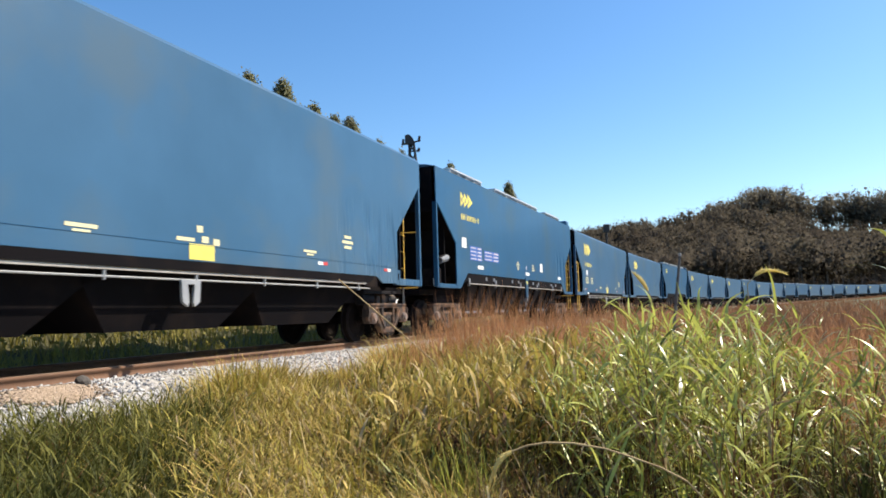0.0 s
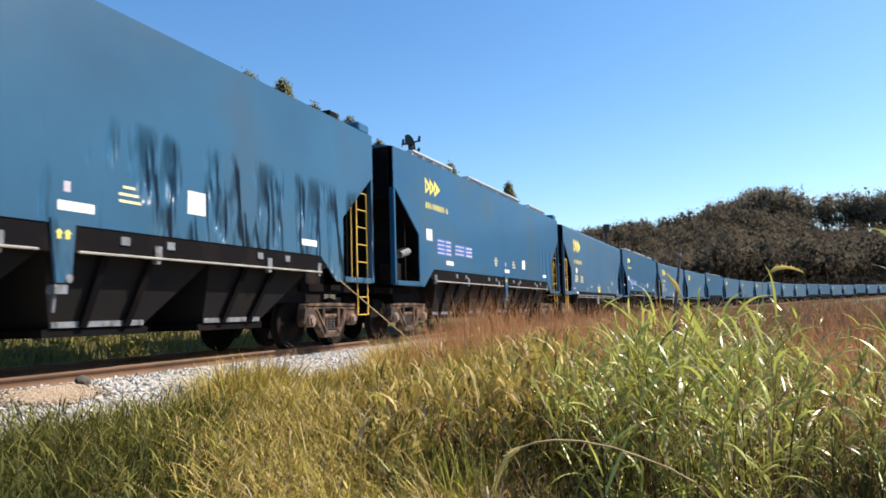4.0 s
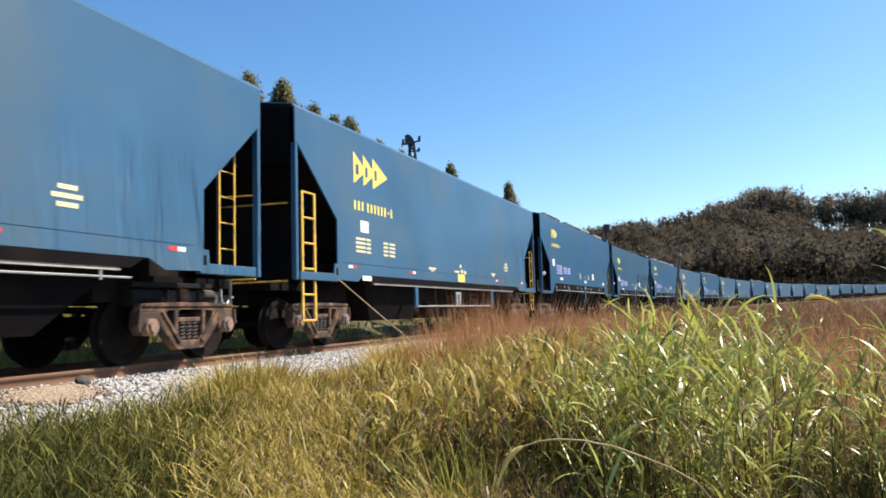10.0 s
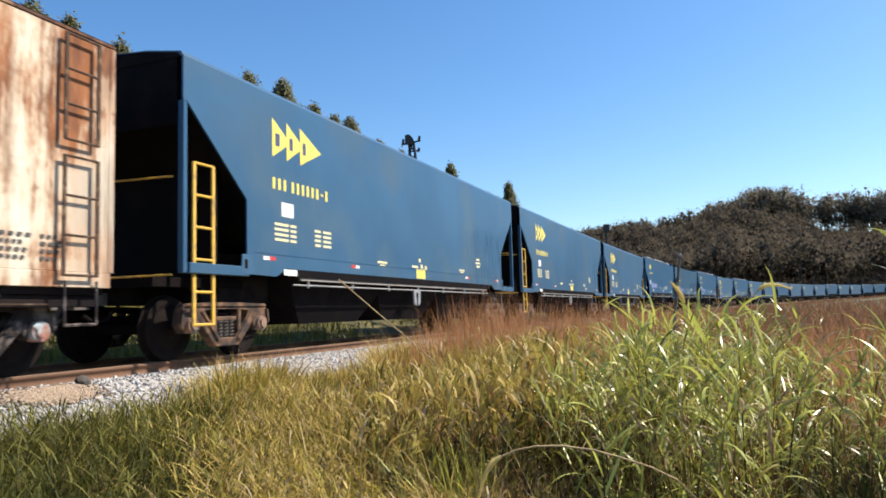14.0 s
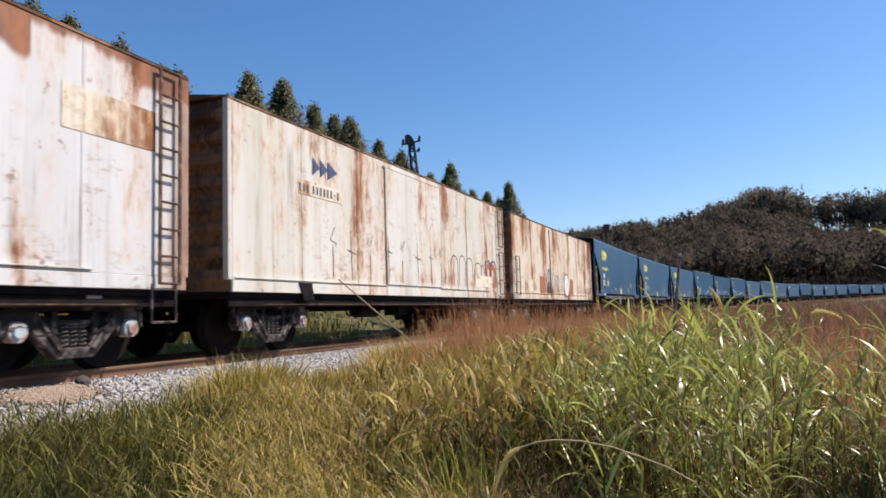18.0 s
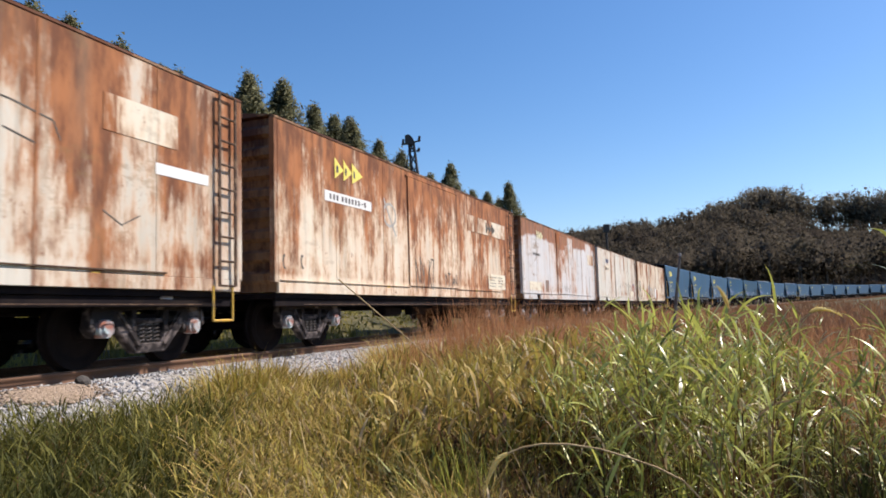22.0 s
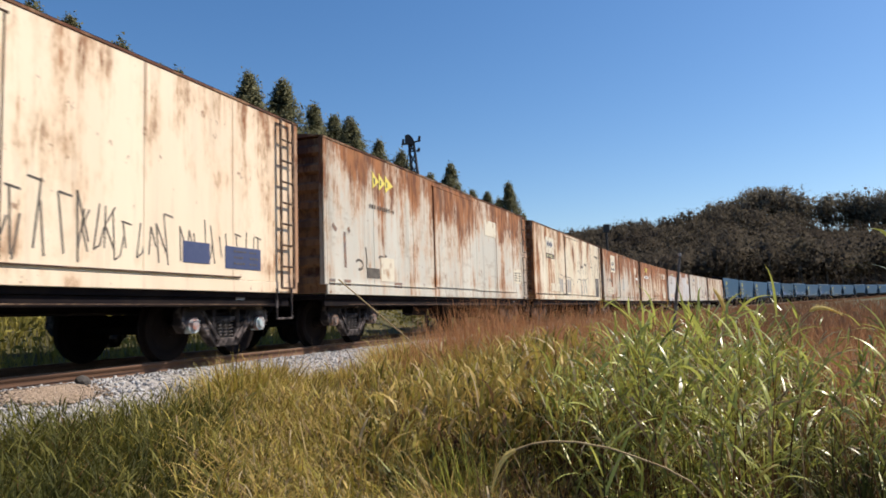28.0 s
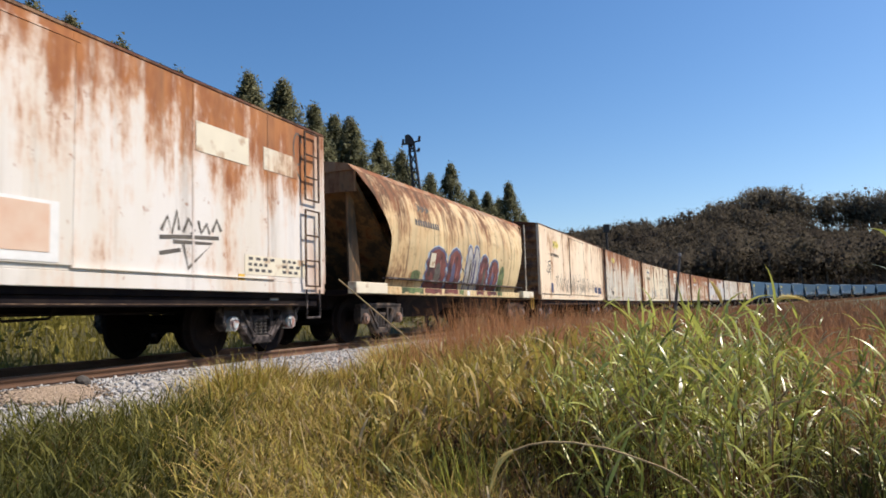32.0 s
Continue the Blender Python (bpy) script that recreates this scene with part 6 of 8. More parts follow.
    made[9] = boxcar(R[9], R["end"], "grey-white boxcar with a deep rusty upper band", seed=9, door=DOOR, lad="tall",
                     signs=[("data_plate", "cream_panel", 0.88, 1.31, 1.74, 0.32, "cream plate"), ("patch", "cap_rust", 3.27, 1.28, 0.49, 0.46, "rust-red patch"),
                            ("patch", "worn_patch", 11.9, 2.77, 1.46, 0.52, "pale patch")],
                     extra=[("tri", "cream_mark", (2.1, 3.46, 0.36)), ("bars", "graffiti", [(1.52, 2.69, 1.0, 0.1, 8)])],
                     strokes=[("graffiti", 0.04, scrawl(5.5, 8.0, 1.25, 1.7, 6, 31))])
    made[10] = boxcar(R[10], R["end"], "heavily rusted boxcar with yellow triangles and pale patches", seed=10, door=DOOR,
                      signs=[("number_plate", "white_mark", 1.58, 2.72, 1.85, 0.2, "white plate"), ("data_plate", "cream_panel", 11.07, 1.25, 1.71, 0.47, "cream plate"), ("yellow_tag", "yellow", 9.85, 1.02, 0.16, 0.2, "small yellow mark"), ("yellow_tag", "yellow", 4.1, 1.05, 0.14, 0.16, "small yellow mark"), ("patch", "worn_patch", 9.3, 2.9, 3.6, 0.46, "worn white patch")],
                      extra=[("tri", "yellow_mark", (1.95, 3.39, 0.42)), ("tri", "graffiti", (10.95, 3.12, 0.34)), ("bars", "graffiti", data_rows(11.2, 1.62, 1.4, 4, 0.09, 0.03)), ("bars", "dark_mark", [(1.75, 2.82, 1.5, 0.1, 9)])],
                      strokes=[("graffiti", 0.04, scrawl(0.3, 1.2, 1.3, 2.0, 2, 41) + uprights(5.6, 6.8, 1.1, 1.95, 5, 42) + uprights(7.5, 8.5, 1.2, 1.6, 5, 43)), ("spray_pale", 0.06, [arc(4.3, 2.75, 0.3, 0.25), [(4.0, 3.1), (4.6, 2.3)]])])
    made[11] = boxcar(R[11], R["end"], "rust-brown boxcar with a large cream sign and dirty white lower side", seed=11, door=DOOR, lad="tall",
                      signs=[("sign", "cream_panel", 2.4, 2.68, 1.45, 1.02, "large cream sign"), ("data_plate", "cream_panel", 1.1, 1.36, 1.85, 0.4, "cream plate"), ("patch", "worn_patch", 11.29, 2.87, 1.28, 0.46, "cream patch"), ("plate", "white_mark", 12.16, 2.48, 1.05, 0.15, "white plate"), ("yellow_tag", "yellow", 11.15, 0.99, 0.12, 0.18, "small yellow mark")]
                      + [("white_plate", "white_mark", x, 1.0, 0.17, 0.15, "white plate") for x in (0.6, 2.1, 3.3, 5.7, 7.0, 9.0, 9.95, 10.84, 12.0)],
                      extra=[("tri", "navy_mark", (2.75, 3.2, 0.28)), ("bars", "dark_mark", [(2.48, 2.86, 1.28, 0.14, 10)]), ("bars", "graffiti", data_rows(1.2, 1.68, 1.6, 4, 0.085, 0.03))],
                      strokes=[("graffiti", 0.08, [[(1.0, 2.12), (1.4, 2.28), (1.6, 2.1), (2.0, 2.25), (2.3, 2.1), (2.6, 2.25), (2.9, 2.08)]]), ("spray_pale", 0.2, [arc(6.55, 2.12, 0.12, 0.26)]), ("spray_cyan", 0.12, [arc(6.55, 1.92, 0.16, 0.16, 3.3, 6.1)]), ("graffiti", 0.05, [arc(6.55, 2.1, 0.25, 0.4, 0.3, 2.6), [(6.3, 1.75), (6.55, 1.62), (6.8, 1.75)], [(6.45, 2.2), (6.6, 2.05)]]),
                               ("graffiti", 0.02, [arc(8.52, 1.96, 0.14, 0.15)] + scrawl(4.4, 6.0, 1.4, 2.3, 4, 52) + [[(9.6, 2.95), (10.1, 2.9), (10.6, 2.8), (10.7, 2.6)], [(10.0, 2.6), (10.4, 2.5)], [(11.3, 1.9), (11.6, 1.75), (11.9, 1.9)]])])
    made[12] = boxcar(R[12], R["end"], "cream boxcar with tall sprayed letters and rust runs", seed=12, door=DOOR, caps="cap_rust",
                      signs=[("sign", "cream_panel", 1.92, 2.86, 1.32, 0.66, "cream sign"), ("data_plate", "cream_panel", 2.55, 1.32, 1.57, 0.33, "cream plate"), ("tag", "dark_mark", 12.24, 1.03, 0.9, 1.1, "black sprayed panel"), ("number_strip", "graffiti", 1.9, 2.66, 1.4, 0.18, "dark grey number strip"), ("yellow_tag", "yellow", 10.9, 1.03, 0.14, 0.2, "small yellow mark")],
                      extra=[("tri", "navy_mark", (2.1, 3.23, 0.3)), ("bars", "cream_mark", [(2.0, 2.75, 1.15, 0.1, 10)]), ("bars", "spray_pale", [(12.32, 2.0 - 0.1 * k, 0.74, 0.035, 1) for k in range(4)])],
                      strokes=[("graffiti", 0.05, [[(8.95, 3.42), (8.64, 2.4)], [(8.95, 3.42), (9.23, 2.2)], [(9.73, 2.68), (9.7, 2.19)], [(10.2, 3.75), (10.15, 2.25)], [(11.24, 3.82), (11.56, 2.23)], [(11.07, 3.85), (11.16, 2.93)],
                                                    [(11.09, 2.68), (11.57, 2.66)], [(12.33, 2.87), (12.35, 2.15)], [(13.07, 3.18), (13.02, 2.17)], [(6.94, 3.65), (6.94, 2.3)], [(7.81, 2.81), (7.8, 2.3)], [(8.0, 2.4), (8.04, 2.21)]]),
                               ("graffiti", 0.1, [[(8.69, 2.6), (9.18, 2.57)], [(9.48, 2.75), (9.98, 2.71)], [(12.23, 3.31), (13.1, 3.25)]]),
                               ("graffiti", 0.035, [[(7.48, 1.77), (7.86, 1.96), (8.32, 1.96), (8.56, 1.96), (8.73, 1.88), (9.09, 2.02), (9.48, 1.93), (10.17, 2.08)], [(8.7, 1.9), (8.9, 1.3)], [(9.4, 1.95), (9.7, 1.3)]]),
                               ("spray_pale", 0.16, [[(8.45, 1.9), (8.7, 1.25)], [(9.1, 1.95), (9.3, 1.25)], [(9.6, 2.0), (9.9, 1.3)]]),
                               ("spray_pale", 0.3, [[(4.1, 1.3), (4.15, 1.9)], [(4.5, 1.3), (4.5, 1.85)], [(5.6, 1.3), (5.6, 1.9)], [(5.95, 1.3), (6.0, 1.85)]]), ("graffiti", 0.028, [[(3.85, 1.2), (3.9, 2.1), (4.65, 2.02), (4.7, 1.25), (5.35, 1.22), (5.4, 1.85)], [(4.7, 1.85), (4.95, 1.98), (5.35, 2.0), (6.1, 1.95), (6.1, 1.2), (4.8, 1.22)], [(6.2, 1.9), (6.6, 1.88), (6.75, 1.25)], arc(5.05, 1.6, 0.1, 0.13)]),
                               ("white_mark", 0.1, [arc(12.7, 1.5, 0.12, 0.2), arc(12.7, 1.5, 0.05, 0.1), [(12.45, 1.12), (12.7, 1.18), (12.95, 1.12)]])])
    made[13] = boxcar(R[13], R["end"], "dirty greenish-white boxcar, rusty above, with yellow triangles", seed=13, door=DOOR,
                      signs=[("data_plate", "graffiti", 1.64, 1.33, 0.58, 0.21, "grey plate"), ("patch", "cream_panel", 2.28, 1.28, 0.64, 0.51, "cream patch"), ("patch", "cream_panel", 9.27, 2.89, 1.1, 0.48, "cream patch"), ("patch", "cream_panel", 12.2, 1.5, 1.0, 0.5, "cream patch")]
                      + [("end_patch", "cap_rust", x, 1.0, w_, 0.27, "rust-red patch") for x, w_ in ((0.17, 0.2), (0.72, 0.24), (2.92, 0.38))],
                      extra=[("tri", "yellow_mark", (1.95, 3.41, 0.37)), ("bars", "graffiti", [(1.8, 2.84, 1.2, 0.09, 9)] + data_rows(12.3, 1.85, 0.8, 4))],
                      strokes=[("graffiti", 0.05, scrawl(1.2, 3.0, 1.5, 2.0, 4, 71)), ("graffiti", 0.05, [[(11.7, 3.3), (11.9, 3.05), (12.2, 3.3), (12.4, 2.95)]]), ("cap_rust", 0.09, [[(0.3, 2.3), (0.45, 2.2)], [(0.75, 2.2), (0.78, 1.5)], [(0.9, 2.3), (0.95, 2.2)]])], caps="cap_rust")
    made[14] = boxcar(R[14], R["end"], "cream boxcar with scrawled graffiti and blue plates", seed=14, door=DOOR, lad="tall",
                      signs=[("data_plate", "navy_mark", 1.67, 1.26, 0.35, 0.39, "blue plate"), ("data_plate", "navy_mark", 11.1, 1.36, 0.55, 0.29, "blue plate"), ("data_plate", "navy_mark", 12.0, 1.32, 0.88, 0.33, "blue plate")],
                      extra=[("tri", "yellow_mark", (2.21, 3.28, 0.38)), ("bars", "graffiti", [(1.75, 2.83, 1.45, 0.13, 11)]), ("bars", "graffiti", data_rows(12.2, 1.58, 0.65, 3, 0.09, 0.03))],
                      strokes=[("graffiti", 0.026, uprights(2.6, 9.6, 1.22, 2.2, 34, 81) + uprights(4.6, 8.8, 1.2, 1.8, 16, 84)), ("graffiti", 0.022, uprights(9.4, 13.0, 1.3, 2.0, 20, 82)),
                               ("graffiti", 0.05, [[(1.3, 2.5), (1.75, 2.55)], [(1.35, 2.5), (1.2, 2.0)], [(1.72, 2.5), (1.6, 1.8)], arc(1.5, 2.28, 0.12, 0.1), [(1.35, 2.1), (1.7, 2.1)], [(1.3, 2.05), (1.0, 2.15)]])])
    made[16] = boxcar(R[16], R["end"], "white boxcar with rust runs, repainted patch and sprayed tag", seed=16, door=DOOR,
                      signs=[("patch", "cream_panel", 10.45, 2.94, 1.22, 0.43, "cream patch"), ("patch", "worn_patch", 12.07, 2.96, 1.0, 0.37, "faint cream patch"), ("data_plate", "cream_panel", 11.56, 1.25, 1.75, 0.3, "cream plate"),
                             ("patch", "white_mark", 6.7, 1.24, 1.5, 0.66, "white sprayed edge"), ("yellow_tag", "yellow", 11.4, 1.03, 0.16, 0.22, "small yellow mark")],
                      extra=[("bars", "dark_mark", data_rows(11.65, 1.5, 1.55, 3, 0.09, 0.045))],
                      strokes=[("graffiti", 0.055, [[(9.78, 1.75), (9.9, 1.95), (9.98, 1.72), (10.08, 2.04), (10.12, 1.78)], [(10.2, 1.76), (10.3, 1.96), (10.42, 1.8), (10.35, 1.74)], [(10.5, 1.95), (10.56, 1.78), (10.68, 1.92), (10.74, 1.78)], [(10.8, 1.82), (10.9, 2.0), (11.0, 1.84)], [(9.75, 1.66), (10.2, 1.7), (10.95, 1.74)], [(10.0, 1.62), (10.8, 1.65), (10.3, 1.28), (10.2, 1.6)], [(9.75, 1.45), (10.15, 1.52)]]), ("graffiti", 0.04, [arc(13.1, 3.5, 0.14, 0.28, 0.5, 6.0), [(13.0, 3.15), (13.2, 2.95)]])])
    part("graffiti", box_bm(-0.25, 1.08, -HALF - 0.0425, -HALF - 0.038, 1.34, 1.86), M["spray_faded"], made[16][0], "faded red sprayed panel")
    return made


def build_train():
    """All wagons; a list of (number, thing, half length, bogie distance, wheelsets)."""
    out = []
    a, aw = hopper_wagon_smooth(True)
    b, bw = hopper_wagon_ribbed(True)
    lo, _ = hopper_wagon_smooth(True, True)
    plain, _ = hopper_wagon_ribbed(True, False)
    fa, _ = hopper_wagon_smooth(False)
    fb, _ = hopper_wagon_ribbed(False)

    def sets(th):
        return [c for c in th.children if c.name.startswith("wheelset")]
    used = set()
    for k in range(-20, 7):
        near = k >= -2
        kind = "b" if k in (-1, 1, 2, 3, -4, -8, -11, -12, -15, -19) else "a"
        src = {("a", True): a, ("b", True): b, ("a", False): fa, ("b", False): fb}[(kind, near)]
        src = {4: lo, 2: plain}.get(k, src)
        th = copy_thing(src, Matrix.Identity(4)) if src in used else src
        used.add(src)
        out.append((k, th, 7.975, 6.675, sets(th) if near else []))
    for k, (th, ws) in build_boxcars().items():
        out.append((k, th, 7.0, 5.43, ws))
    th, ws = round_hopper(R[15], R["roof15"], R["end15"])
    out.append((15, th, 7.0, 5.4, ws))
    return out


def wagon_pose(k, half, bog, t):
    c = rear_mark(k) + half + run(t)
    f, r = Vector(track(c + bog)), Vector(track(c - bog))
    d = (f - r).normalized()
    y = Vector((0, 0, 1)).cross(d).normalized()
    m = Matrix((d, y, d.cross(y))).transposed().to_4x4()
    m.translation = (f + r) / 2
    return m


# ---------------------------------------------------------------- plants
def blades(name, x, y, z, h, w, bend, material, label, rng, segs=3, lean=None, category="grass", turn=None, curl=1.9):
    """Curved tapering blades standing at the given points."""
    n = len(x)
    a = rng.random(n) * 6.283 if lean is None else lean
    f = a + 1.57 + (rng.random(n) - 0.5) * 1.2 if turn is None else turn
    t = np.linspace(0, 1, segs + 1)
    out = h[:, None] * bend[:, None] * t ** curl
    up = h[:, None] * t * (1 - 0.38 * np.clip(bend, 0, 1.6)[:, None] * t ** 2)
    cx, cy, cz = x[:, None] + np.cos(a)[:, None] * out, y[:, None] + np.sin(a)[:, None] * out, z[:, None] + up
    wt_ = w[:, None] * (1.03 - t ** 1.8) * (0.75 + 0.5 * np.minimum(t * 4, 1)) * 0.5
    ox, oy = np.cos(f)[:, None] * wt_, np.sin(f)[:, None] * wt_
    V = np.stack([np.stack([cx - ox, cy - oy, cz], -1), np.stack([cx + ox, cy + oy, cz], -1)], 2).reshape(-1, 3)
    j = np.arange(segs)
    q = np.stack([2 * j, 2 * j + 1, 2 * j + 3, 2 * j + 2], -1)
    Q = (q[None] + (2 * (segs + 1)) * np.arange(n)[:, None, None]).reshape(-1, 4)
    ob = np_mesh(name, V, Q, material, True)
    return tagged(ob, label, category, kind="stuff")


def wedge(rng, n, b0, b1, r0, r1, power=1.0):
    """Points ahead of the stand: bearings in degrees, distances in metres."""
    b = np.radians(b0 + (b1 - b0) * rng.random(n))
    r = r0 + (r1 - r0) * rng.random(n) ** power
    return r * np.sin(b), r * np.cos(b)


def keep_right(x, y, w0, w1=1e9):
    s, w, _ = locate(x, y)
    m = (w > w0) & (w < w1)
    return x[m], y[m]


def tuft(x, y, scale):
    """Uneven growth between 0 and 1 over the plan."""
    return 0.5 + 0.25 * np.sin(x * scale + 1.3 * np.sin(y * scale * 0.7)) + 0.25 * np.sin(y * scale * 1.31 + 2.1 * np.sin(x * scale * 0.6 + 1.0))


def between(rng, n, lo_hi):
    return lo_hi[0] + (lo_hi[1] - lo_hi[0]) * rng.random(n)


def tussocks(name, rng, cx, cy, per, hh, ww, bb, spread, material, label, segs=4):
    """Tufts of blades that lean outwards from each centre."""
    k = len(cx)
    size = 0.65 + 0.7 * rng.random(k)
    x, y, sz = np.repeat(cx, per), np.repeat(cy, per), np.repeat(size, per)
    n = len(x)
    a = rng.random(n) * 6.283
    d = spread * np.sqrt(rng.random(n)) * sz
    x, y = x + d * np.cos(a), y + d * np.sin(a)
    lean = a + rng.normal(0, 0.7, n)
    h = between(rng, n, hh) * sz
    return blades(name, x, y, ground_z(x, y) - 0.03, h, between(rng, n, ww), between(rng, n, bb) * (0.4 + 0.8 * d / (spread * sz)), material, label, rng, segs=segs, lean=lean, curl=1.35)


def build_grass():
    rng = np.random.default_rng(11)
    groups = [
        ("meadow_grass", 420, 22, -30, 9, 2.2, 8.6, "grass", "dense tufts of green and yellow meadow grass", (0.2, 0.54), (0.006, 0.013), (0.4, 1.9), 0.16),
        ("meadow_grass", 340, 20, -23, 11, 2.2, 9.2, "grass_yellow", "tufts of yellowing meadow grass", (0.2, 0.52), (0.005, 0.012), (0.4, 2.0), 0.16),
        ("meadow_grass", 260, 14, -24, 12, 2.0, 8.0, "brown_leaf", "dead brown grass between the green tufts", (0.16, 0.48), (0.005, 0.011), (0.3, 2.2), 0.18),
        ("meadow_grass", 60, 18, -24, -5, 3.9, 5.6, "reed_dry", "dry tan grass litter between the tufts", (0.3, 0.5), (0.006, 0.012), (0.5, 1.9), 0.16),
        ("undergrowth", 40, 14, 2.5, 10, 3.8, 4.7, "reed_dry", "pale dry leaves over a hollow in the grass", (0.4, 0.74), (0.006, 0.012), (0.4, 1.7), 0.15),
        ("lush_grass", 150, 18, -38, -15, 2.4, 8.0, "brown_leaf", "dead brown grass in the lush tufts", (0.26, 0.56), (0.006, 0.012), (0.3, 1.6), 0.17),
        ("lush_grass", 470, 28, -38, -16, 1.8, 8.2, "grass_dark", "lush dark green grass", (0.28, 0.58), (0.008, 0.016), (0.3, 1.4), 0.17),
        ("lush_grass", 260, 20, -38, -14, 2.0, 8.2, "grass_green", "lush green grass", (0.3, 0.6), (0.006, 0.013), (0.4, 1.3), 0.16),
        # next three: dark tufts painted in for the shade between tall stems
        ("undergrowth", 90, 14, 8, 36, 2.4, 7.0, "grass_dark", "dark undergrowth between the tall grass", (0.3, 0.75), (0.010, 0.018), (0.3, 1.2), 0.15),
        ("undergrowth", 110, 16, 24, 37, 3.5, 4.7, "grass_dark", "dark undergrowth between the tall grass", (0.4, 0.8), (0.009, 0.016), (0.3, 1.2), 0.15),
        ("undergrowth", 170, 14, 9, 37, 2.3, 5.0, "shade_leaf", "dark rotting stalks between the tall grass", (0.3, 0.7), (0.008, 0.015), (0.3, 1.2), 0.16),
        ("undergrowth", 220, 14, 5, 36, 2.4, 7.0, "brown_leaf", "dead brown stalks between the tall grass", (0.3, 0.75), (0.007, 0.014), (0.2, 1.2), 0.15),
        ("meadow_grass", 150, 24, -12, 13, 3.3, 6.2, "grass_yellow", "tufts of yellowing meadow grass", (0.25, 0.6), (0.006, 0.013), (0.4, 1.9), 0.15),
        ("fresh_grass", 46, 30, -3.0, 4.5, 3.7, 5.0, "reed", "bright green upright grass tufts", (0.35, 0.68), (0.007, 0.014), (0.15, 0.8), 0.13),
        ("fresh_grass", 46, 30, -1.6, 4.6, 3.6, 4.5, "grass_yellow", "yellow-green grass tufts beside the hollow", (0.42, 0.78), (0.006, 0.012), (0.3, 1.4), 0.13),
        ("meadow_grass", 150, 24, -12, 14, 3.3, 6.2, "grass", "dense tufts of green and yellow meadow grass", (0.25, 0.62), (0.006, 0.014), (0.4, 1.8), 0.15),
    ]
    for name, k, per, b0, b1, r0, r1, mt, lb, hh, ww, bb, sp in groups:
        x, y = wedge(rng, k, b0, b1, r0, r1, 0.8)
        s, w, _ = locate(x, y)
        deg = np.degrees(np.arctan2(x, y))
        m = (w > 2.2 + 0.35 * rng.random(k)) & (rng.random(k) < np.minimum((deg - b0) / 6, (b1 - deg) / 6))
        if mt == "brown_leaf":
            m &= ~((deg > 24.5) & (np.hypot(x, y) < 5.2))
        m &= ~((np.abs(deg - 6.0) < 0.9) & (np.hypot(x, y) > 3.4) & (np.hypot(x, y) < 5.0) & (rng.random(k) < (0.35 if mt == "brown_leaf" else 0.85)))
        tussocks(name, rng, x[m], y[m], per, hh, ww, bb, sp, M[mt], lb)
    # short broad leaves that catch the light over the meadow, in patches
    for name, mt, n, b0, b1, lb in (("meadow_leaves", "grass", 13000, -25, 10, "short broad green leaves of meadow grass"), ("meadow_leaves", "grass_yellow", 11000, -23, 11, "short broad yellow leaves of meadow grass"),
                                    ("lush_leaves", "grass_green", 9000, -38, -14, "dark green grass leaves"), ("lush_leaves", "reed_dry", 4200, -22, 9, "dry curled grass leaves")):
        x, y = wedge(rng, n, b0, b1, 2.6, 9.0, 0.85)
        s, w, _ = locate(x, y)
        deg = np.degrees(np.arctan2(x, y))
        patchy = tuft(x, y, 3.4) * 0.5 + tuft(y + 3, x, 7.3) * 0.5
        m = (w > 2.3 + 0.3 * rng.random(n)) & (rng.random(n) < np.minimum((deg - b0) / 7, (b1 - deg) / 6)) & (rng.random(n) < np.clip(3.2 * patchy - 1.0, 0.04, 1))
        m &= ~((np.abs(deg - 6.0) < 0.9) & (np.hypot(x, y) > 3.4) & (np.hypot(x, y) < 5.0) & (rng.random(n) < 0.8))
        x, y, w = x[m], y[m], w[m]
        n = len(x)
        tall = (0.3 + 0.34 * tuft(x, y, 1.5)) * np.interp(w, [2.3, 3.4], [0.75, 1.0])
        blades(name, x, y, ground_z(x, y) + tall * (0.15 + 0.85 * rng.random(n)), between(rng, n, (0.07, 0.2)), between(rng, n, (0.006, 0.012)), between(rng, n, (0.3, 1.8)), M[mt], lb, rng, segs=4, curl=1.2)
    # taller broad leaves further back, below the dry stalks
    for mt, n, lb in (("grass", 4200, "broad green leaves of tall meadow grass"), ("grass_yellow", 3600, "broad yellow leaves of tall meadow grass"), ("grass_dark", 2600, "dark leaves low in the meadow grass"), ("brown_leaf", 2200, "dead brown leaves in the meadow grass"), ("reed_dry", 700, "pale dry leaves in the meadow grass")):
        x, y = wedge(rng, n, -9, 13, 4.8, 10.8, 0.9)
        s, w, _ = locate(x, y)
        deg = np.degrees(np.arctan2(x, y))
        patchy = tuft(x, y, 2.9) * 0.5 + tuft(y + 5, x, 6.1) * 0.5
        m = (w > 2.4) & (rng.random(n) < np.minimum((deg + 9) / 4, (13 - deg) / 3)) & (rng.random(n) < np.clip(2.4 * patchy - 0.5, 0.08, 1))
        x, y, deg = x[m], y[m], deg[m]
        n = len(x)
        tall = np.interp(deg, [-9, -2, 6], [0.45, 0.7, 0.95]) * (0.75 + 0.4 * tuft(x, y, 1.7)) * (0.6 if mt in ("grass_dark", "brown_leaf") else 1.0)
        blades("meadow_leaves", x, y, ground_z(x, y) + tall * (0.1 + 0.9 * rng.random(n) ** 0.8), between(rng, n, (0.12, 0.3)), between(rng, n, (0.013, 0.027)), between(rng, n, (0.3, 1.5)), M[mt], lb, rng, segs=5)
    # dark brown stalks that put a hollow's shade into colour
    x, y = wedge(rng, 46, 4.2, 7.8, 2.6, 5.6)
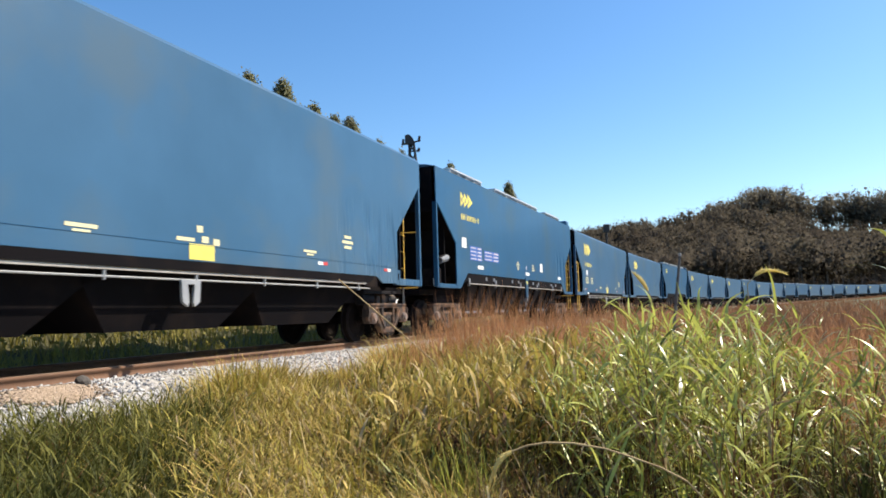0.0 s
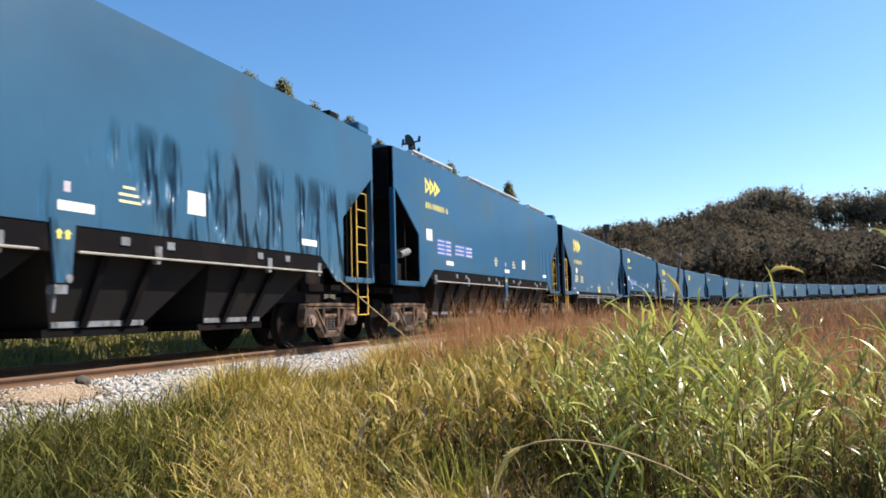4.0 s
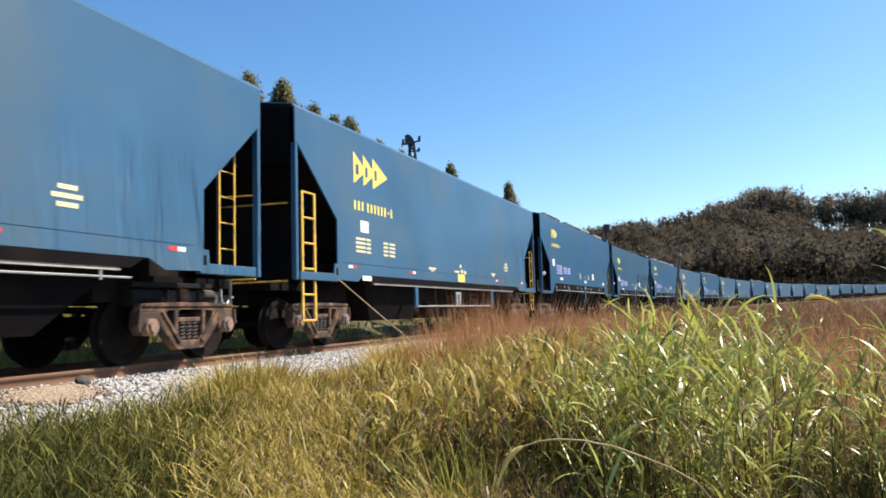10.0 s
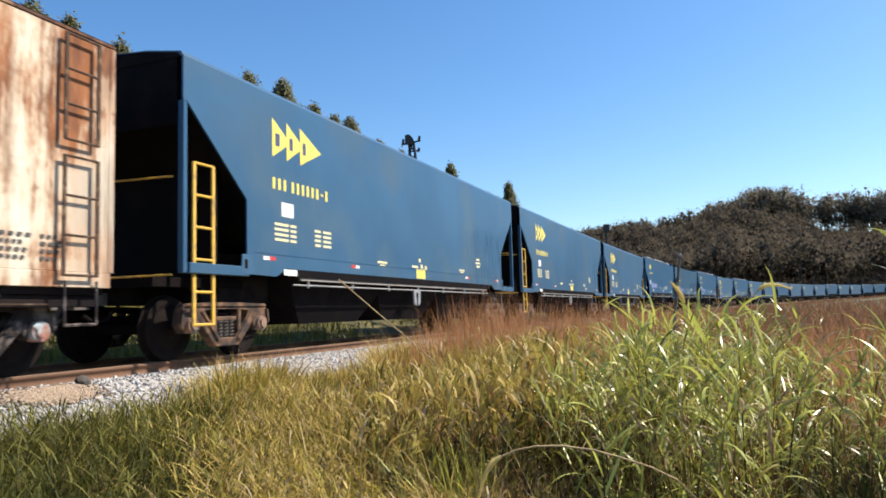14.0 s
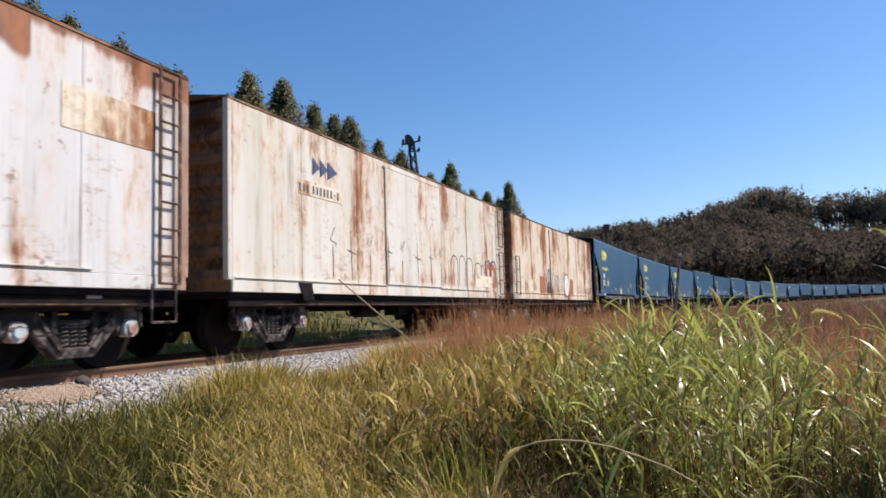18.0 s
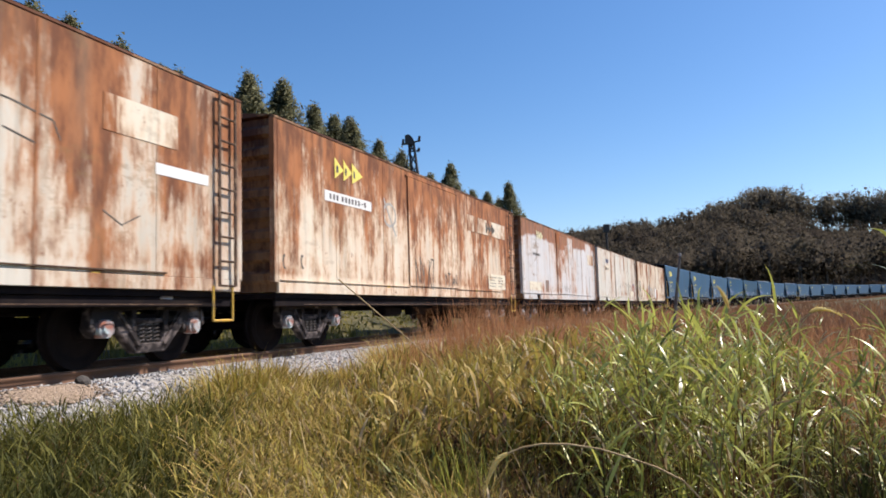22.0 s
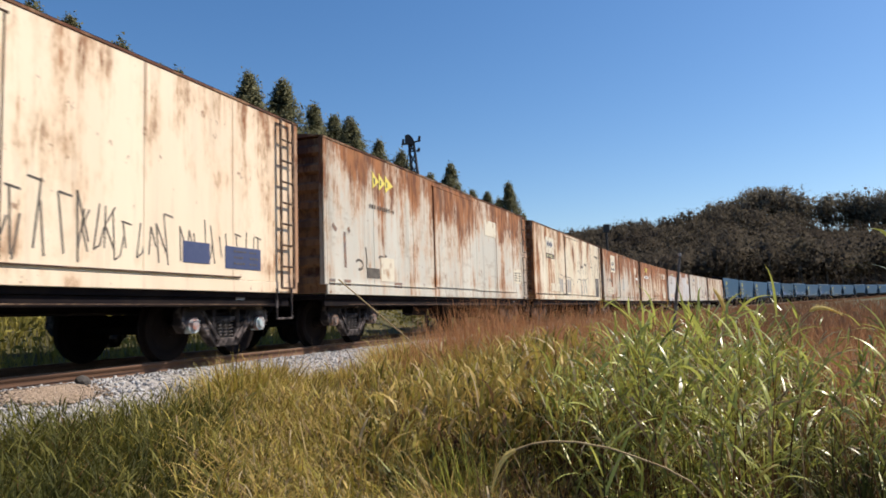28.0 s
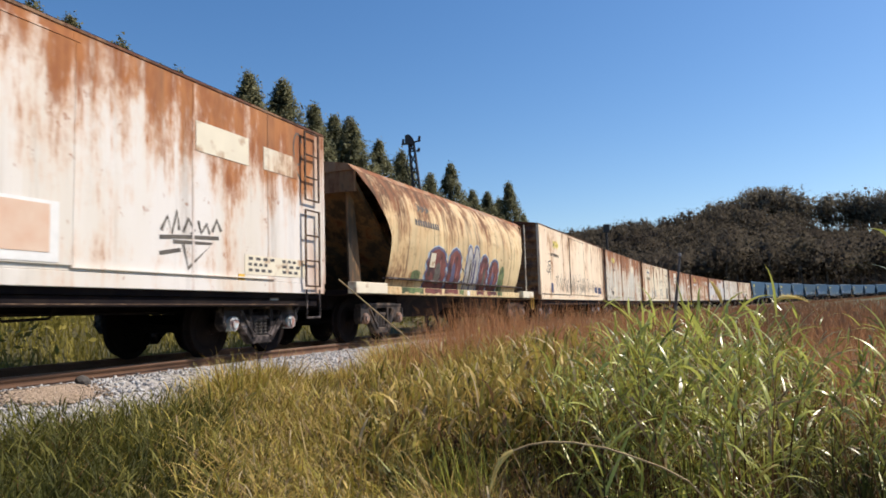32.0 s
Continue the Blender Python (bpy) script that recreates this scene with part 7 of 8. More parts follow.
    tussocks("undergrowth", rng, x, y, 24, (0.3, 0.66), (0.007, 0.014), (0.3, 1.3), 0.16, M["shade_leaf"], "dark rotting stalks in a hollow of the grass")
    # tufts that climb onto the foot of the ballast
    for mt, k, per, b0, b1, w0, w1, hh in (("grass_yellow", 34, 34, -18.2, -12.6, 1.95, 3.0, (0.4, 0.78)), ("grass", 30, 34, -18.2, -12.6, 1.95, 3.0, (0.4, 0.76)),
                                           ("grass_yellow", 60, 26, -13, -3.5, 2.25, 3.3, (0.3, 0.5)), ("grass", 60, 26, -13, -3.5, 2.25, 3.3, (0.3, 0.5)),
                                           ("grass_yellow", 60, 26, -5, 2, 2.0, 3.6, (0.5, 0.85)), ("grass", 45, 26, -5, 2, 2.0, 3.6, (0.5, 0.8))):
        x, y = wedge(rng, k * 14, b0, b1, 6.5, 18.5)
        x, y = keep_right(x, y, w0, w1)
        tussocks("verge_grass", rng, x[:k], y[:k], per, hh, (0.012, 0.022), (0.25, 1.1), 0.16, M[mt], "yellow-green grass tufts at the foot of the ballast")
    x, y = wedge(rng, 14000, -36, 12, 11.0, 26.0)
    s, w, _ = locate(x, y)
    x, y = x[w < -2.6], y[w < -2.6]
    n = len(x)
    blades("bank_grass", x, y, ground_z(x, y) - 0.03, between(rng, n, (0.3, 0.9)), between(rng, n, (0.012, 0.03)), between(rng, n, (0.2, 0.8)), M["bush"], "sunlit green grass on the far bank", rng)
    # grass along the foot of the ballast: short and green at first, then tall, thin and dry
    for name, mt, n, s0, s1, w0, w1, hh, bb, ww, lb in (
            ("verge_grass", "grass_yellow", 2600, -1.0, 9, 2.5, 4.2, (0.3, 0.62), (0.3, 1.1), (0.006, 0.012), "yellow grass along the ballast"),
            ("verge_grass", "grass", 2200, -5, 9, 2.5, 4.2, (0.3, 0.55), (0.3, 1.1), (0.006, 0.012), "green grass along the ballast"),
            ("verge_stalks", "straw", 330, 0.0, 9, 2.0, 3.8, (0.7, 1.25), (0.2, 1.0), (0.004, 0.007), "thin pale grass stalks along the ballast"),
            ("verge_stalks", "dry", 260, 1.0, 10, 2.0, 3.8, (0.7, 1.2), (0.1, 0.8), (0.004, 0.008), "thin reddish grass stalks along the ballast"),
            ("dry_grass", "dry", 6500, 9.5, 44, 2.3, 5.0, (0.8, 1.6), (0.06, 0.45), (0.006, 0.012), "tall reddish dry grass beside the track"),
            ("dry_grass", "straw", 1600, 8, 44, 2.3, 5.0, (0.7, 1.45), (0.06, 0.5), (0.005, 0.009), "pale stalks among the dry grass"),
            ("dry_grass", "grass_yellow", 4200, 7, 40, 2.6, 5.5, (0.45, 0.95), (0.2, 0.9), (0.006, 0.012), "yellow grass among the dry stalks")):
        s = s0 + (s1 - s0) * rng.random(n) ** (1.0 if s1 < 20 else 1.25)
        w = w0 + (w1 - w0 + 0.1 * np.maximum(s, 0)) * rng.random(n)
        x, y, _ = track(s, w)
        grow = np.clip((s - s0) / 5, 0, 1) * 0.5 + 0.5
        h = between(rng, n, hh) * grow * (0.75 + 0.5 * tuft(x, y, 1.9))
        blades(name, x, y, ground_z(x, y) - 0.03, h, between(rng, n, ww), between(rng, n, bb), M[mt], lb, rng)
    for mt, n, hh, lb in (("dry", 4400, (1.1, 1.85), "tall reddish dry grass beside the track"), ("straw", 700, (0.9, 1.6), "pale stalks among the dry grass"), ("grass_yellow", 4600, (0.6, 1.15), "yellow grass among the dry stalks"), ("grass", 4600, (0.6, 1.1), "green grass among the dry stalks")):
        x, y = wedge(rng, n, -6, 14, 9.5 if mt in ("dry", "straw") else 6.0, 16 if mt in ("dry", "straw") else 10.5, 1.0)
        s, w, _ = locate(x, y)
        deg = np.degrees(np.arctan2(x, y))
        m = (w > 2.5) & (rng.random(n) < (deg + 6) / 8) & (rng.random(n) < (14 - deg) / 5)
        x, y, deg = x[m], y[m], deg[m]
        n = len(x)
        h = between(rng, n, hh) * np.interp(deg, [-6, 2], [0.6, 1.0]) * (0.7 + 0.45 * tuft(x, y, 2.3))
        blades("dry_grass", x, y, ground_z(x, y) - 0.03, h, between(rng, n, (0.005, 0.010)), between(rng, n, (0.06, 0.5)), M[mt], lb, rng)
    x, y = wedge(rng, 9000, 6, 36, 7.5, 26, 1.2)
    x, y = keep_right(x, y, 4.0)
    n = len(x)
    blades("dry_grass", x, y, ground_z(x, y) - 0.03, between(rng, n, (0.5, 1.2)), between(rng, n, (0.006, 0.014)), between(rng, n, (0.1, 0.6)), M["dry"], "tall reddish dry grass beside the track", rng)
    n = 9000
    x, y, _ = track(22 + 300 * rng.random(n) ** 1.4, 1.75 + 2.4 * rng.random(n))
    blades("field_grass", x, y, ground_z(x, y) - 0.05, between(rng, n, (0.35, 0.95)), between(rng, n, (0.03, 0.11)), between(rng, n, (0.1, 0.5)), M["field"], "reddish brown dry grass along the far track", rng, segs=2)
    x, y = wedge(rng, 16000, 8, 40, 25, 240, 1.5)
    x, y = keep_right(x, y, 3.5)
    n = len(x)
    blades("field_grass", x, y, ground_z(x, y) - 0.05, between(rng, n, (0.5, 1.1)), between(rng, n, (0.05, 0.16)), between(rng, n, (0.1, 0.5)), M["field"], "reddish brown dry field grass", rng, segs=2)
    build_reeds(rng)


def arch_leaves(name, x, y, z, az, e0, e1, length, w, material, label, rng, segs=7):
    """Leaves that leave the stem at the angle e0 and bow over to e1 at the tip."""
    n = len(x)
    t = np.linspace(0, 1, segs + 1)
    el = e0[:, None] + (e1 - e0)[:, None] * ((t[:-1] + t[1:]) / 2) ** 1.25
    bow = az[:, None] + (rng.normal(0, 0.5, n))[:, None] * t[1:] ** 2
    d = np.stack([np.cos(el) * np.cos(bow), np.cos(el) * np.sin(bow), np.sin(el)], -1) * (length / segs)[:, None, None]
    c = np.concatenate([np.zeros((n, 1, 3)), np.cumsum(d, 1)], 1) + np.column_stack([x, y, z])[:, None]
    ww = w[:, None] * np.minimum(0.35 + 3.2 * t, 1.0) * (1.0 - t ** 2.2 * 0.96) * 0.5
    f = az + 1.5708 + rng.normal(0, 0.45, n)
    tip = rng.normal(0, 0.35, n)
    o = np.stack([np.cos(f)[:, None] * ww, np.sin(f)[:, None] * ww, tip[:, None] * ww], -1)
    V = np.stack([c - o, c + o], 2).reshape(-1, 3)
    j = np.arange(segs)
    q = np.stack([2 * j, 2 * j + 1, 2 * j + 3, 2 * j + 2], -1)
    Q = (q[None] + (2 * (segs + 1)) * np.arange(n)[:, None, None]).reshape(-1, 4)
    return tagged(np_mesh(name, V, Q, material, True), label, "grass", kind="stuff")


def build_reeds(rng):
    """Broad-leaved tall grass: shoots with leaves that leave the stem in turn and arch over."""
    # bed runs on unseen right of the view, added to shade that corner
    cx, cy = wedge(rng, 235, 8.5, 50, 3.2, 6.6, 0.8)
    k = 5
    x, y = (np.repeat(v, k) + rng.normal(0, 0.13, len(v) * k) for v in (cx, cy))
    deg, r = np.degrees(np.arctan2(x, y)), np.hypot(x, y)
    m = (rng.random(len(x)) < np.interp(deg, [8.0, 12, 15, 24, 27, 29, 30, 31.5, 34, 35], [0.1, 0.75, 1.0, 1.0, 0.5, 0.4, 0.75, 0.5, 0.4, 1.0])) & ~((deg > 24.5) & (r < 4.7) & (deg < 34) & (np.abs(deg - 30.5) > 0.7)) & ~((deg > 29) & (deg < 34) & (r < 4.1)) & ~((deg < 11) & (r < 4.2))
    x, y, deg, r = x[m], y[m], deg[m], r[m]
    g = ground_z(x, y)
    n = len(x)
    # tallest in the added unseen part, which casts the shade
    crown = np.interp(deg, [6, 10, 13, 17, 21, 24.5, 26.5, 29.2, 30.4, 31.5, 34, 36], [0.62, 0.8, 0.92, 1.0, 0.99, 0.98, 0.87, 0.82, 1.0, 0.88, 0.86, 1.1])
    top = (0.519 - g - 0.03 + 0.004 * r) * crown * (1.09 - 0.4 * rng.random(n) ** 1.5) * (0.9 + 0.16 * tuft(x, y, 2.2))
    lean = rng.random(n) * 6.283
    tilt = between(rng, n, (0.03, 0.3))
    blades("tall_grass_stems", x, y, g, top, between(rng, n, (0.006, 0.010)), tilt, M["brown_leaf"], "brown stems of tall broad-leaved grass", rng, lean=lean)
    for mt, per, lo, ll, ww, lb in (("reed", 9, 0.22, (0.2, 0.42), (0.010, 0.0185), "arching green leaves of tall broad grass"), ("grass", 3, 0.25, (0.16, 0.34), (0.008, 0.014), "yellow-green leaves of tall broad grass"),
                                    ("reed_dry", 2, 0.15, (0.22, 0.46), (0.007, 0.013), "pale dry leaves of tall broad grass")):
        X, Y, G, T, L, K = (np.repeat(v, per) for v in (x, y, g, top, lean, tilt))
        q = np.tile(np.arange(per), n) / per
        q = lo + (1.0 - lo) * np.clip(q ** 0.8 + rng.normal(0, 0.05, len(X)), 0, 1)
        X, Y = X + np.cos(L) * T * K * q ** 1.9, Y + np.sin(L) * T * K * q ** 1.9
        az = np.repeat(rng.random(n) * 6.283, per) + np.tile(np.arange(per), n) * 3.1416 + rng.normal(0, 0.6, len(X))
        e0 = np.radians(between(rng, len(X), (38, 80)))
        e1 = np.radians(between(rng, len(X), (-62, 45))) * (1.0 if mt != "reed_dry" else 1.2)
        arch_leaves("tall_grass_leaves", X, Y, G + T * q * 0.97, az, e0, e1, between(rng, len(X), ll) * (1.1 - 0.35 * q), between(rng, len(X), ww), M[mt], lb, rng)


def grass_spike(x, y, z, pts, r, head, label, side=1):
    """One long stalk with a seed head at its tip."""
    th = new("grass_stalk")
    th.matrix_basis = pose(x, y, z)
    tagged(th, label, "grass stalk", "tall seed stalks")
    bm = bmesh.new()
    bent(bm, pts, r, 5)
    part("stem", bm, M["straw"], th)
    if head:
        bm = bmesh.new()
        p, q = Vector(pts[-2]), Vector(pts[-1])
        d = (q - p).normalized()
        u = Vector((0, 1, 0))
        v = d.cross(u).normalized()
        bow = Vector((0.3, 0, -0.75)) if side > 0 else Vector((-0.25, 0, -0.08))
        rings = []
        for i in range(9):
            a = i / 8
            c = q + d * head * a + bow * (head * a * a)
            r_ = head * (0.022 + 0.062 * math.sin(math.pi * min(1.0, 0.12 + 0.88 * a)))
            rings.append([bm.verts.new(c + (u * math.cos(t) + v * math.sin(t)) * r_) for t in [g_ * 0.7854 for g_ in range(8)]])
        for e, g_ in zip(rings, rings[1:]):
            for i in range(8):
                bm.faces.new((e[i], e[(i + 1) % 8], g_[(i + 1) % 8], g_[i]))
        bm.faces.new(rings[0][::-1])
        bm.faces.new(rings[-1])
        rr = random.Random(int(x * 1000))
        for k in range(110):
            a, t = rr.random(), rr.random() * 6.283
            c = q + d * head * a + bow * (head * a * a)
            o = (u * math.cos(t) + v * math.sin(t)) * head * (0.02 + 0.06 * math.sin(math.pi * min(1.0, 0.12 + 0.88 * a)))
            tip = c + o * 1.9 + d * head * 0.1
            e = d.cross(o).normalized() * 0.0011
            bm.faces.new([bm.verts.new(c + o * 0.8 + e), bm.verts.new(c + o * 0.8 - e), bm.verts.new(tip)])
        part("seed_head", bm, M["seed"], th, "yellow bristly seed head")
    return th


SWAY = []
# seconds, lean in degrees and lift of the two stalks that nod above the reeds
HEAD_A = [(0.0, -11.8, 0.111), (2.0, -10.9, 0.066), (6.0, -1.9, 0.076), (8.0, -0.6, -0.005), (10.0, -3.8, -0.01), (12.0, -5.9, 0.035), (14.0, -5.9, 0.035), (17.0, -1.0, 0.008), (19.0, 0.7, -0.013), (21.0, 1.6, -0.004),
          (23.0, 0.5, 0.0), (25.0, -0.3, 0.025), (28.0, 0.6, -0.013), (30.0, -0.4, -0.013), (31.0, -0.5, 0.01), (32.0, 0.2, 0.02)]
HEAD_B = [(0.0, -7.3, 0.167), (2.0, -10.6, 0.18), (6.0, 1.3, 0.109), (8.0, -1.3, 0.012), (10.0, 0.6, 0.04), (12.0, -2.1, 0.051), (14.0, -6.9, 0.105), (17.0, 0.5, -0.002), (19.0, 1.4, -0.028), (21.0, 1.1, -0.002),
          (23.0, 1.5, -0.023), (25.0, -0.9, 0.019), (28.0, 1.3, -0.007), (30.0, 0.8, 0.0), (31.0, -1.5, 0.043), (32.0, -4.1, 0.046)]


def build_stalks():
    """Single stalks that stand out of the grass."""
    def at(b, r):
        x, y = r * math.sin(radians(b)), r * math.cos(radians(b))
        return x, y, float(ground_z([x], [y])[0])
    x, y, z = at(-2.0, 7.4)
    grass_spike(x, y, z, [(0.32, 0, 0.0), (0.26, 0, 0.6), (0.15, 0, 0.88), (-0.1, 0, 1.11), (-0.45, 0, 1.42), (-0.83, 0, 1.76)], 0.007, 0, "thick dry leaning grass stalk beside the ballast")
    for x, y, top, head, side, rows in ((1.145, 2.952, 0.582, 0.1, -1, HEAD_A), (1.544, 3.014, 0.52, 0.125, 1, HEAD_B)):
        z = float(ground_z([x], [y])[0])
        h = top - z
        tip = [(-0.005, 0, h - 0.09), (-0.012, 0, h - 0.05)] if side < 0 else [(-0.09, 0, h - 0.035), (-0.05, 0, h - 0.005)]
        th = grass_spike(x, y, z, [(-0.1, 0, 0), (-0.11, 0, h * 0.6), (-0.06 if side < 0 else -0.11, 0, h * 0.86)] + tip, 0.002, head, "tall grass stalk with a yellow seed head", side)
        SWAY.append((th, th.matrix_basis.copy(), rows))
    x, y, z = at(14.6, 2.35)
    th = grass_spike(x, y, z, [(0.32, 0, 0.0), (0.29, 0, 0.5), (0.22, 0, 0.78), (0.15, 0, 0.86), (0.07, 0, 0.905), (-0.02, 0, 0.94), (-0.1, 0, 0.968), (-0.2, 0, 0.988), (-0.28, 0, 0.992), (-0.34, 0, 0.985), (-0.39, 0, 0.968)], 0.0035, 0.12, "long arching grass stalk with a yellow seed head")
    SWAY.append((th, th.matrix_basis.copy(), [(float(t), 1.6 * math.sin(t * 0.8 + 6) + 0.8 * math.sin(t * 0.31), 0) for t in range(33)]))


# ---------------------------------------------------------------- trees
def leaf_cards(rng, centres, size, n_each, spread):
    """Small leaf quads spread round the given centres."""
    c = np.repeat(centres, n_each, 0) + rng.normal(0, 1, (len(centres) * n_each, 3)) * np.asarray(spread)
    n = len(c)
    u = rng.normal(0, 1, (n, 3))
    u /= np.linalg.norm(u, axis=1)[:, None]
    v = np.cross(u, rng.normal(0, 1, (n, 3)))
    v /= np.linalg.norm(v, axis=1)[:, None]
    s = size * (0.6 + 0.8 * rng.random(n))[:, None]
    a, b = u * s, v * s * 0.45
    V = np.stack([c - a, c + b, c + a, c - b], 1).reshape(-1, 3)
    return V, np.arange(4 * n).reshape(-1, 4)


def eucalyptus(seed, height, width):
    """A slender tree: leaning trunk, short limbs, and a pointed crown of leaf clumps."""
    rng = np.random.default_rng(seed)
    th = new("eucalyptus_tree")
    tagged(th, "tall slender eucalyptus with a pointed dark green crown", "tree", "row of eucalyptus trees")
    bm = bmesh.new()
    tube(bm, (0, 0, -0.5), (0.1, 0, height * 0.5), 0.2, 8, 0.12)
    tube(bm, (0.1, 0, height * 0.5), (0, 0.1, height * 0.97), 0.12, 6, 0.02)
    for k in range(14):
        z = height * (0.25 + 0.05 * k)
        a = rng.random() * 6.283
        l = width * 0.5 * (1.05 - z / height)
        tube(bm, (0.05, 0, z), (math.cos(a) * l, math.sin(a) * l, z + l * 0.9), 0.045, 5, 0.01)
    part("trunk", bm, M["bark"], th, "pale smooth trunk")
    n = 300
    q = rng.random(n) ** 0.8
    zc = height * (0.22 + 0.76 * q)
    prof = np.interp(q, [0, 0.2, 0.45, 0.75, 0.92, 1.0], [0.65, 1.0, 0.86, 0.46, 0.15, 0.0]) * width / 2
    a = rng.random(n) * 6.283
    rr = prof * np.sqrt(rng.random(n)) * (0.8 + 0.4 * rng.random(n))
    c = np.repeat(np.column_stack([rr * np.cos(a), rr * np.sin(a), zc]), 80, 0)
    c = c + rng.normal(0, 1, c.shape) * (0.21, 0.21, 0.33)
    V = (c[:, None] + rng.normal(0, 0.085, (len(c), 3, 3))).reshape(-1, 3)
    Q = np.arange(len(V)).reshape(-1, 3)
    cr = np_mesh("crown", V, Q, M["leaf"], True)
    nrm = np.column_stack([V[:, 0] / width, V[:, 1] / width, 0.12 + 0.3 * (V[:, 2] / height - 0.5)])
    nrm = nrm / np.linalg.norm(nrm, axis=1)[:, None] + np.random.default_rng(seed).normal(0, 0.2, nrm.shape)
    nrm /= np.linalg.norm(nrm, axis=1)[:, None]
    cr.data.normals_split_custom_set_from_vertices(nrm.tolist())
    cr.parent = th
    return th


def build_trees():
    protos = [eucalyptus(20 + k, hgt, wd) for k, (hgt, wd) in enumerate(((17.0, 7.4), (18.5, 6.8), (15.5, 7.2)))]
    rows = [(-30.4, 52, 21.6), (-28.0, 53, 21.5), (-24.6, 55, 20.8), (-21.7, 60, 21.1), (-20.5, 58, 20.3), (-15.2, 56, 19.7), (-12.6, 57, 19.7), (-10.2, 60, 18.8), (-8.6, 66, 19.4), (-7.3, 64, 18.8), (-5.0, 68, 17.8), (-3.2, 72, 17.5),
            (-0.9, 76, 16.1), (0.8, 80, 18.0), (2.5, 86, 15.9), (3.7, 92, 16.7), (5.4, 94, 18.2), (6.5, 98, 14.5), (-13.8, 62, 18.6), (-29.2, 60, 22.1), (4.6, 97, 16.5), (-9.4, 68, 17.5)]
    for k, (b, r, h) in enumerate(rows):
        src = protos[k % 3]
        x, y = r * math.sin(radians(b)), r * math.cos(radians(b))
        g = float(ground_z([x], [y])[0])
        base = (17.0, 18.5, 15.5)[k % 3]
        m = pose(x, y, g, 0, 0, k * 77)
        if k < 3:
            src.matrix_basis = m
            th = src
        else:
            th = copy_thing(src, m)
        s = (h - 0.42 - g) / base
        th.scale = (s * 1.1, s * 1.1, s * 1.02)


def build_woods():
    """The wooded hill: every tree a trunk and clumps of leaves."""
    rng = np.random.default_rng(7)
    n = 3600
    b = np.radians(5 + 42 * rng.random(n))
    r = 290 + 480 * rng.random(n) ** 0.8
    x, y = r * np.sin(b), r * np.cos(b)
    s, w, _ = locate(x, y)
    g = ground_z(x, y)
    m = ((w < -14) | (s > 630)) & (g > 4 + 5 * rng.random(n))
    x, y, g = x[m], y[m], g[m]
    n = len(x)
    deg, far = np.degrees(np.arctan2(x, y)), np.hypot(x, y)
    keep = ~((deg > 24) & (far > 618) & (far < 900))
    x, y, g, deg, far = x[keep], y[keep], g[keep], deg[keep], far[keep]
    # thin tall trees that stand out on the low skyline
    td = np.array([9.6, 10.3, 11.5, 12.4, 13.3, 14.0, 14.7, 15.6, 16.5, 17.4])
    tx, ty = 565 * np.sin(np.radians(td)), 565 * np.cos(np.radians(td))
    x, y, deg, far = np.append(x, tx), np.append(y, ty), np.append(deg, td), np.append(far, np.full(len(td), 565.0))
    g = ground_z(x, y)
    n = len(x)
    thin_tree = np.arange(n) >= n - len(td)
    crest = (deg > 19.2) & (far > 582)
    h = np.where(crest, np.interp(deg, [19.2, 20, 22, 24.6, 28, 31.7], [19, 25, 28, 33, 33, 36]) * (0.82 + 0.22 * rng.random(n)), np.interp(deg, [8, 17, 22], [8, 9, 15]) * (0.75 + 0.5 * rng.random(n)))
    wide = np.where(crest, 6.8, np.interp(h, [6, 18], [3.2, 5.2])) * (0.75 + 0.5 * rng.random(n))
    slope = ~crest & (deg > 14) & (far < 560)
    big = np.where(slope, 1.25 + 0.3 * rng.random(n), 1.0)
    big = np.where(~crest & (deg > 26.5) & (far > 510), 0.55, big)
    h, wide = h * big, wide * big
    h = np.where(thin_tree, 13 + 5 * rng.random(n), h)
    wide = np.where(thin_tree, 2.3, wide)
    open_foot = crest & (deg > 26.5)
    clumps = np.where(crest, 42, np.where(slope, 17, np.where(thin_tree, 9, 12)))
    cid = np.repeat(np.arange(n), clumps)
    k = len(cid)
    d = rng.normal(0, 1, (k, 3))
    d /= np.linalg.norm(d, axis=1)[:, None]
    rad = (rng.random(k) ** 0.4)[:, None]
    mid = np.column_stack([x, y, g + h * np.where(open_foot, 0.57, np.where(crest, 0.57, 0.62))])[cid]
    size = np.column_stack([wide, wide, np.where(crest, h * np.where(open_foot, 0.42, 0.43), np.minimum(h * 0.35, 11.0))])[cid]
    c = mid + d * rad * size
    # every clump: a ragged twelve-cornered tuft and loose leaves round it
    bm = bmesh.new()
    bmesh.ops.create_icosphere(bm, subdivisions=1, radius=1.0)
    ball = np.array([v.co[:] for v in bm.verts])
    tri = np.array([[v.index for v in f.verts] for f in bm.faces])
    bm.free()
    blob = np.where(crest, 0.8, 0.85)[cid] * (0.7 + 0.6 * rng.random(k))
    V1 = c[:, None] + ball[None] * blob[:, None, None] * (0.55 + 0.75 * rng.random((k, 12, 1))) * (1, 1, 1.15)
    Q1 = (tri[None] + 12 * np.arange(k)[:, None, None]).reshape(-1, 3)
    per = 17
    c2 = np.repeat(c, per, 0) + rng.normal(0, 1, (k * per, 3)) * (1.8, 1.8, 1.5)
    V2 = c2[:, None] + rng.normal(0, 0.42, (len(c2), 3, 3))
    V = np.vstack([V1.reshape(-1, 3), V2.reshape(-1, 3)])
    Q = np.vstack([Q1, 12 * k + np.arange(3 * len(c2)).reshape(-1, 3)])
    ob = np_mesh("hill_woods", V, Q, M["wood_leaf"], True)
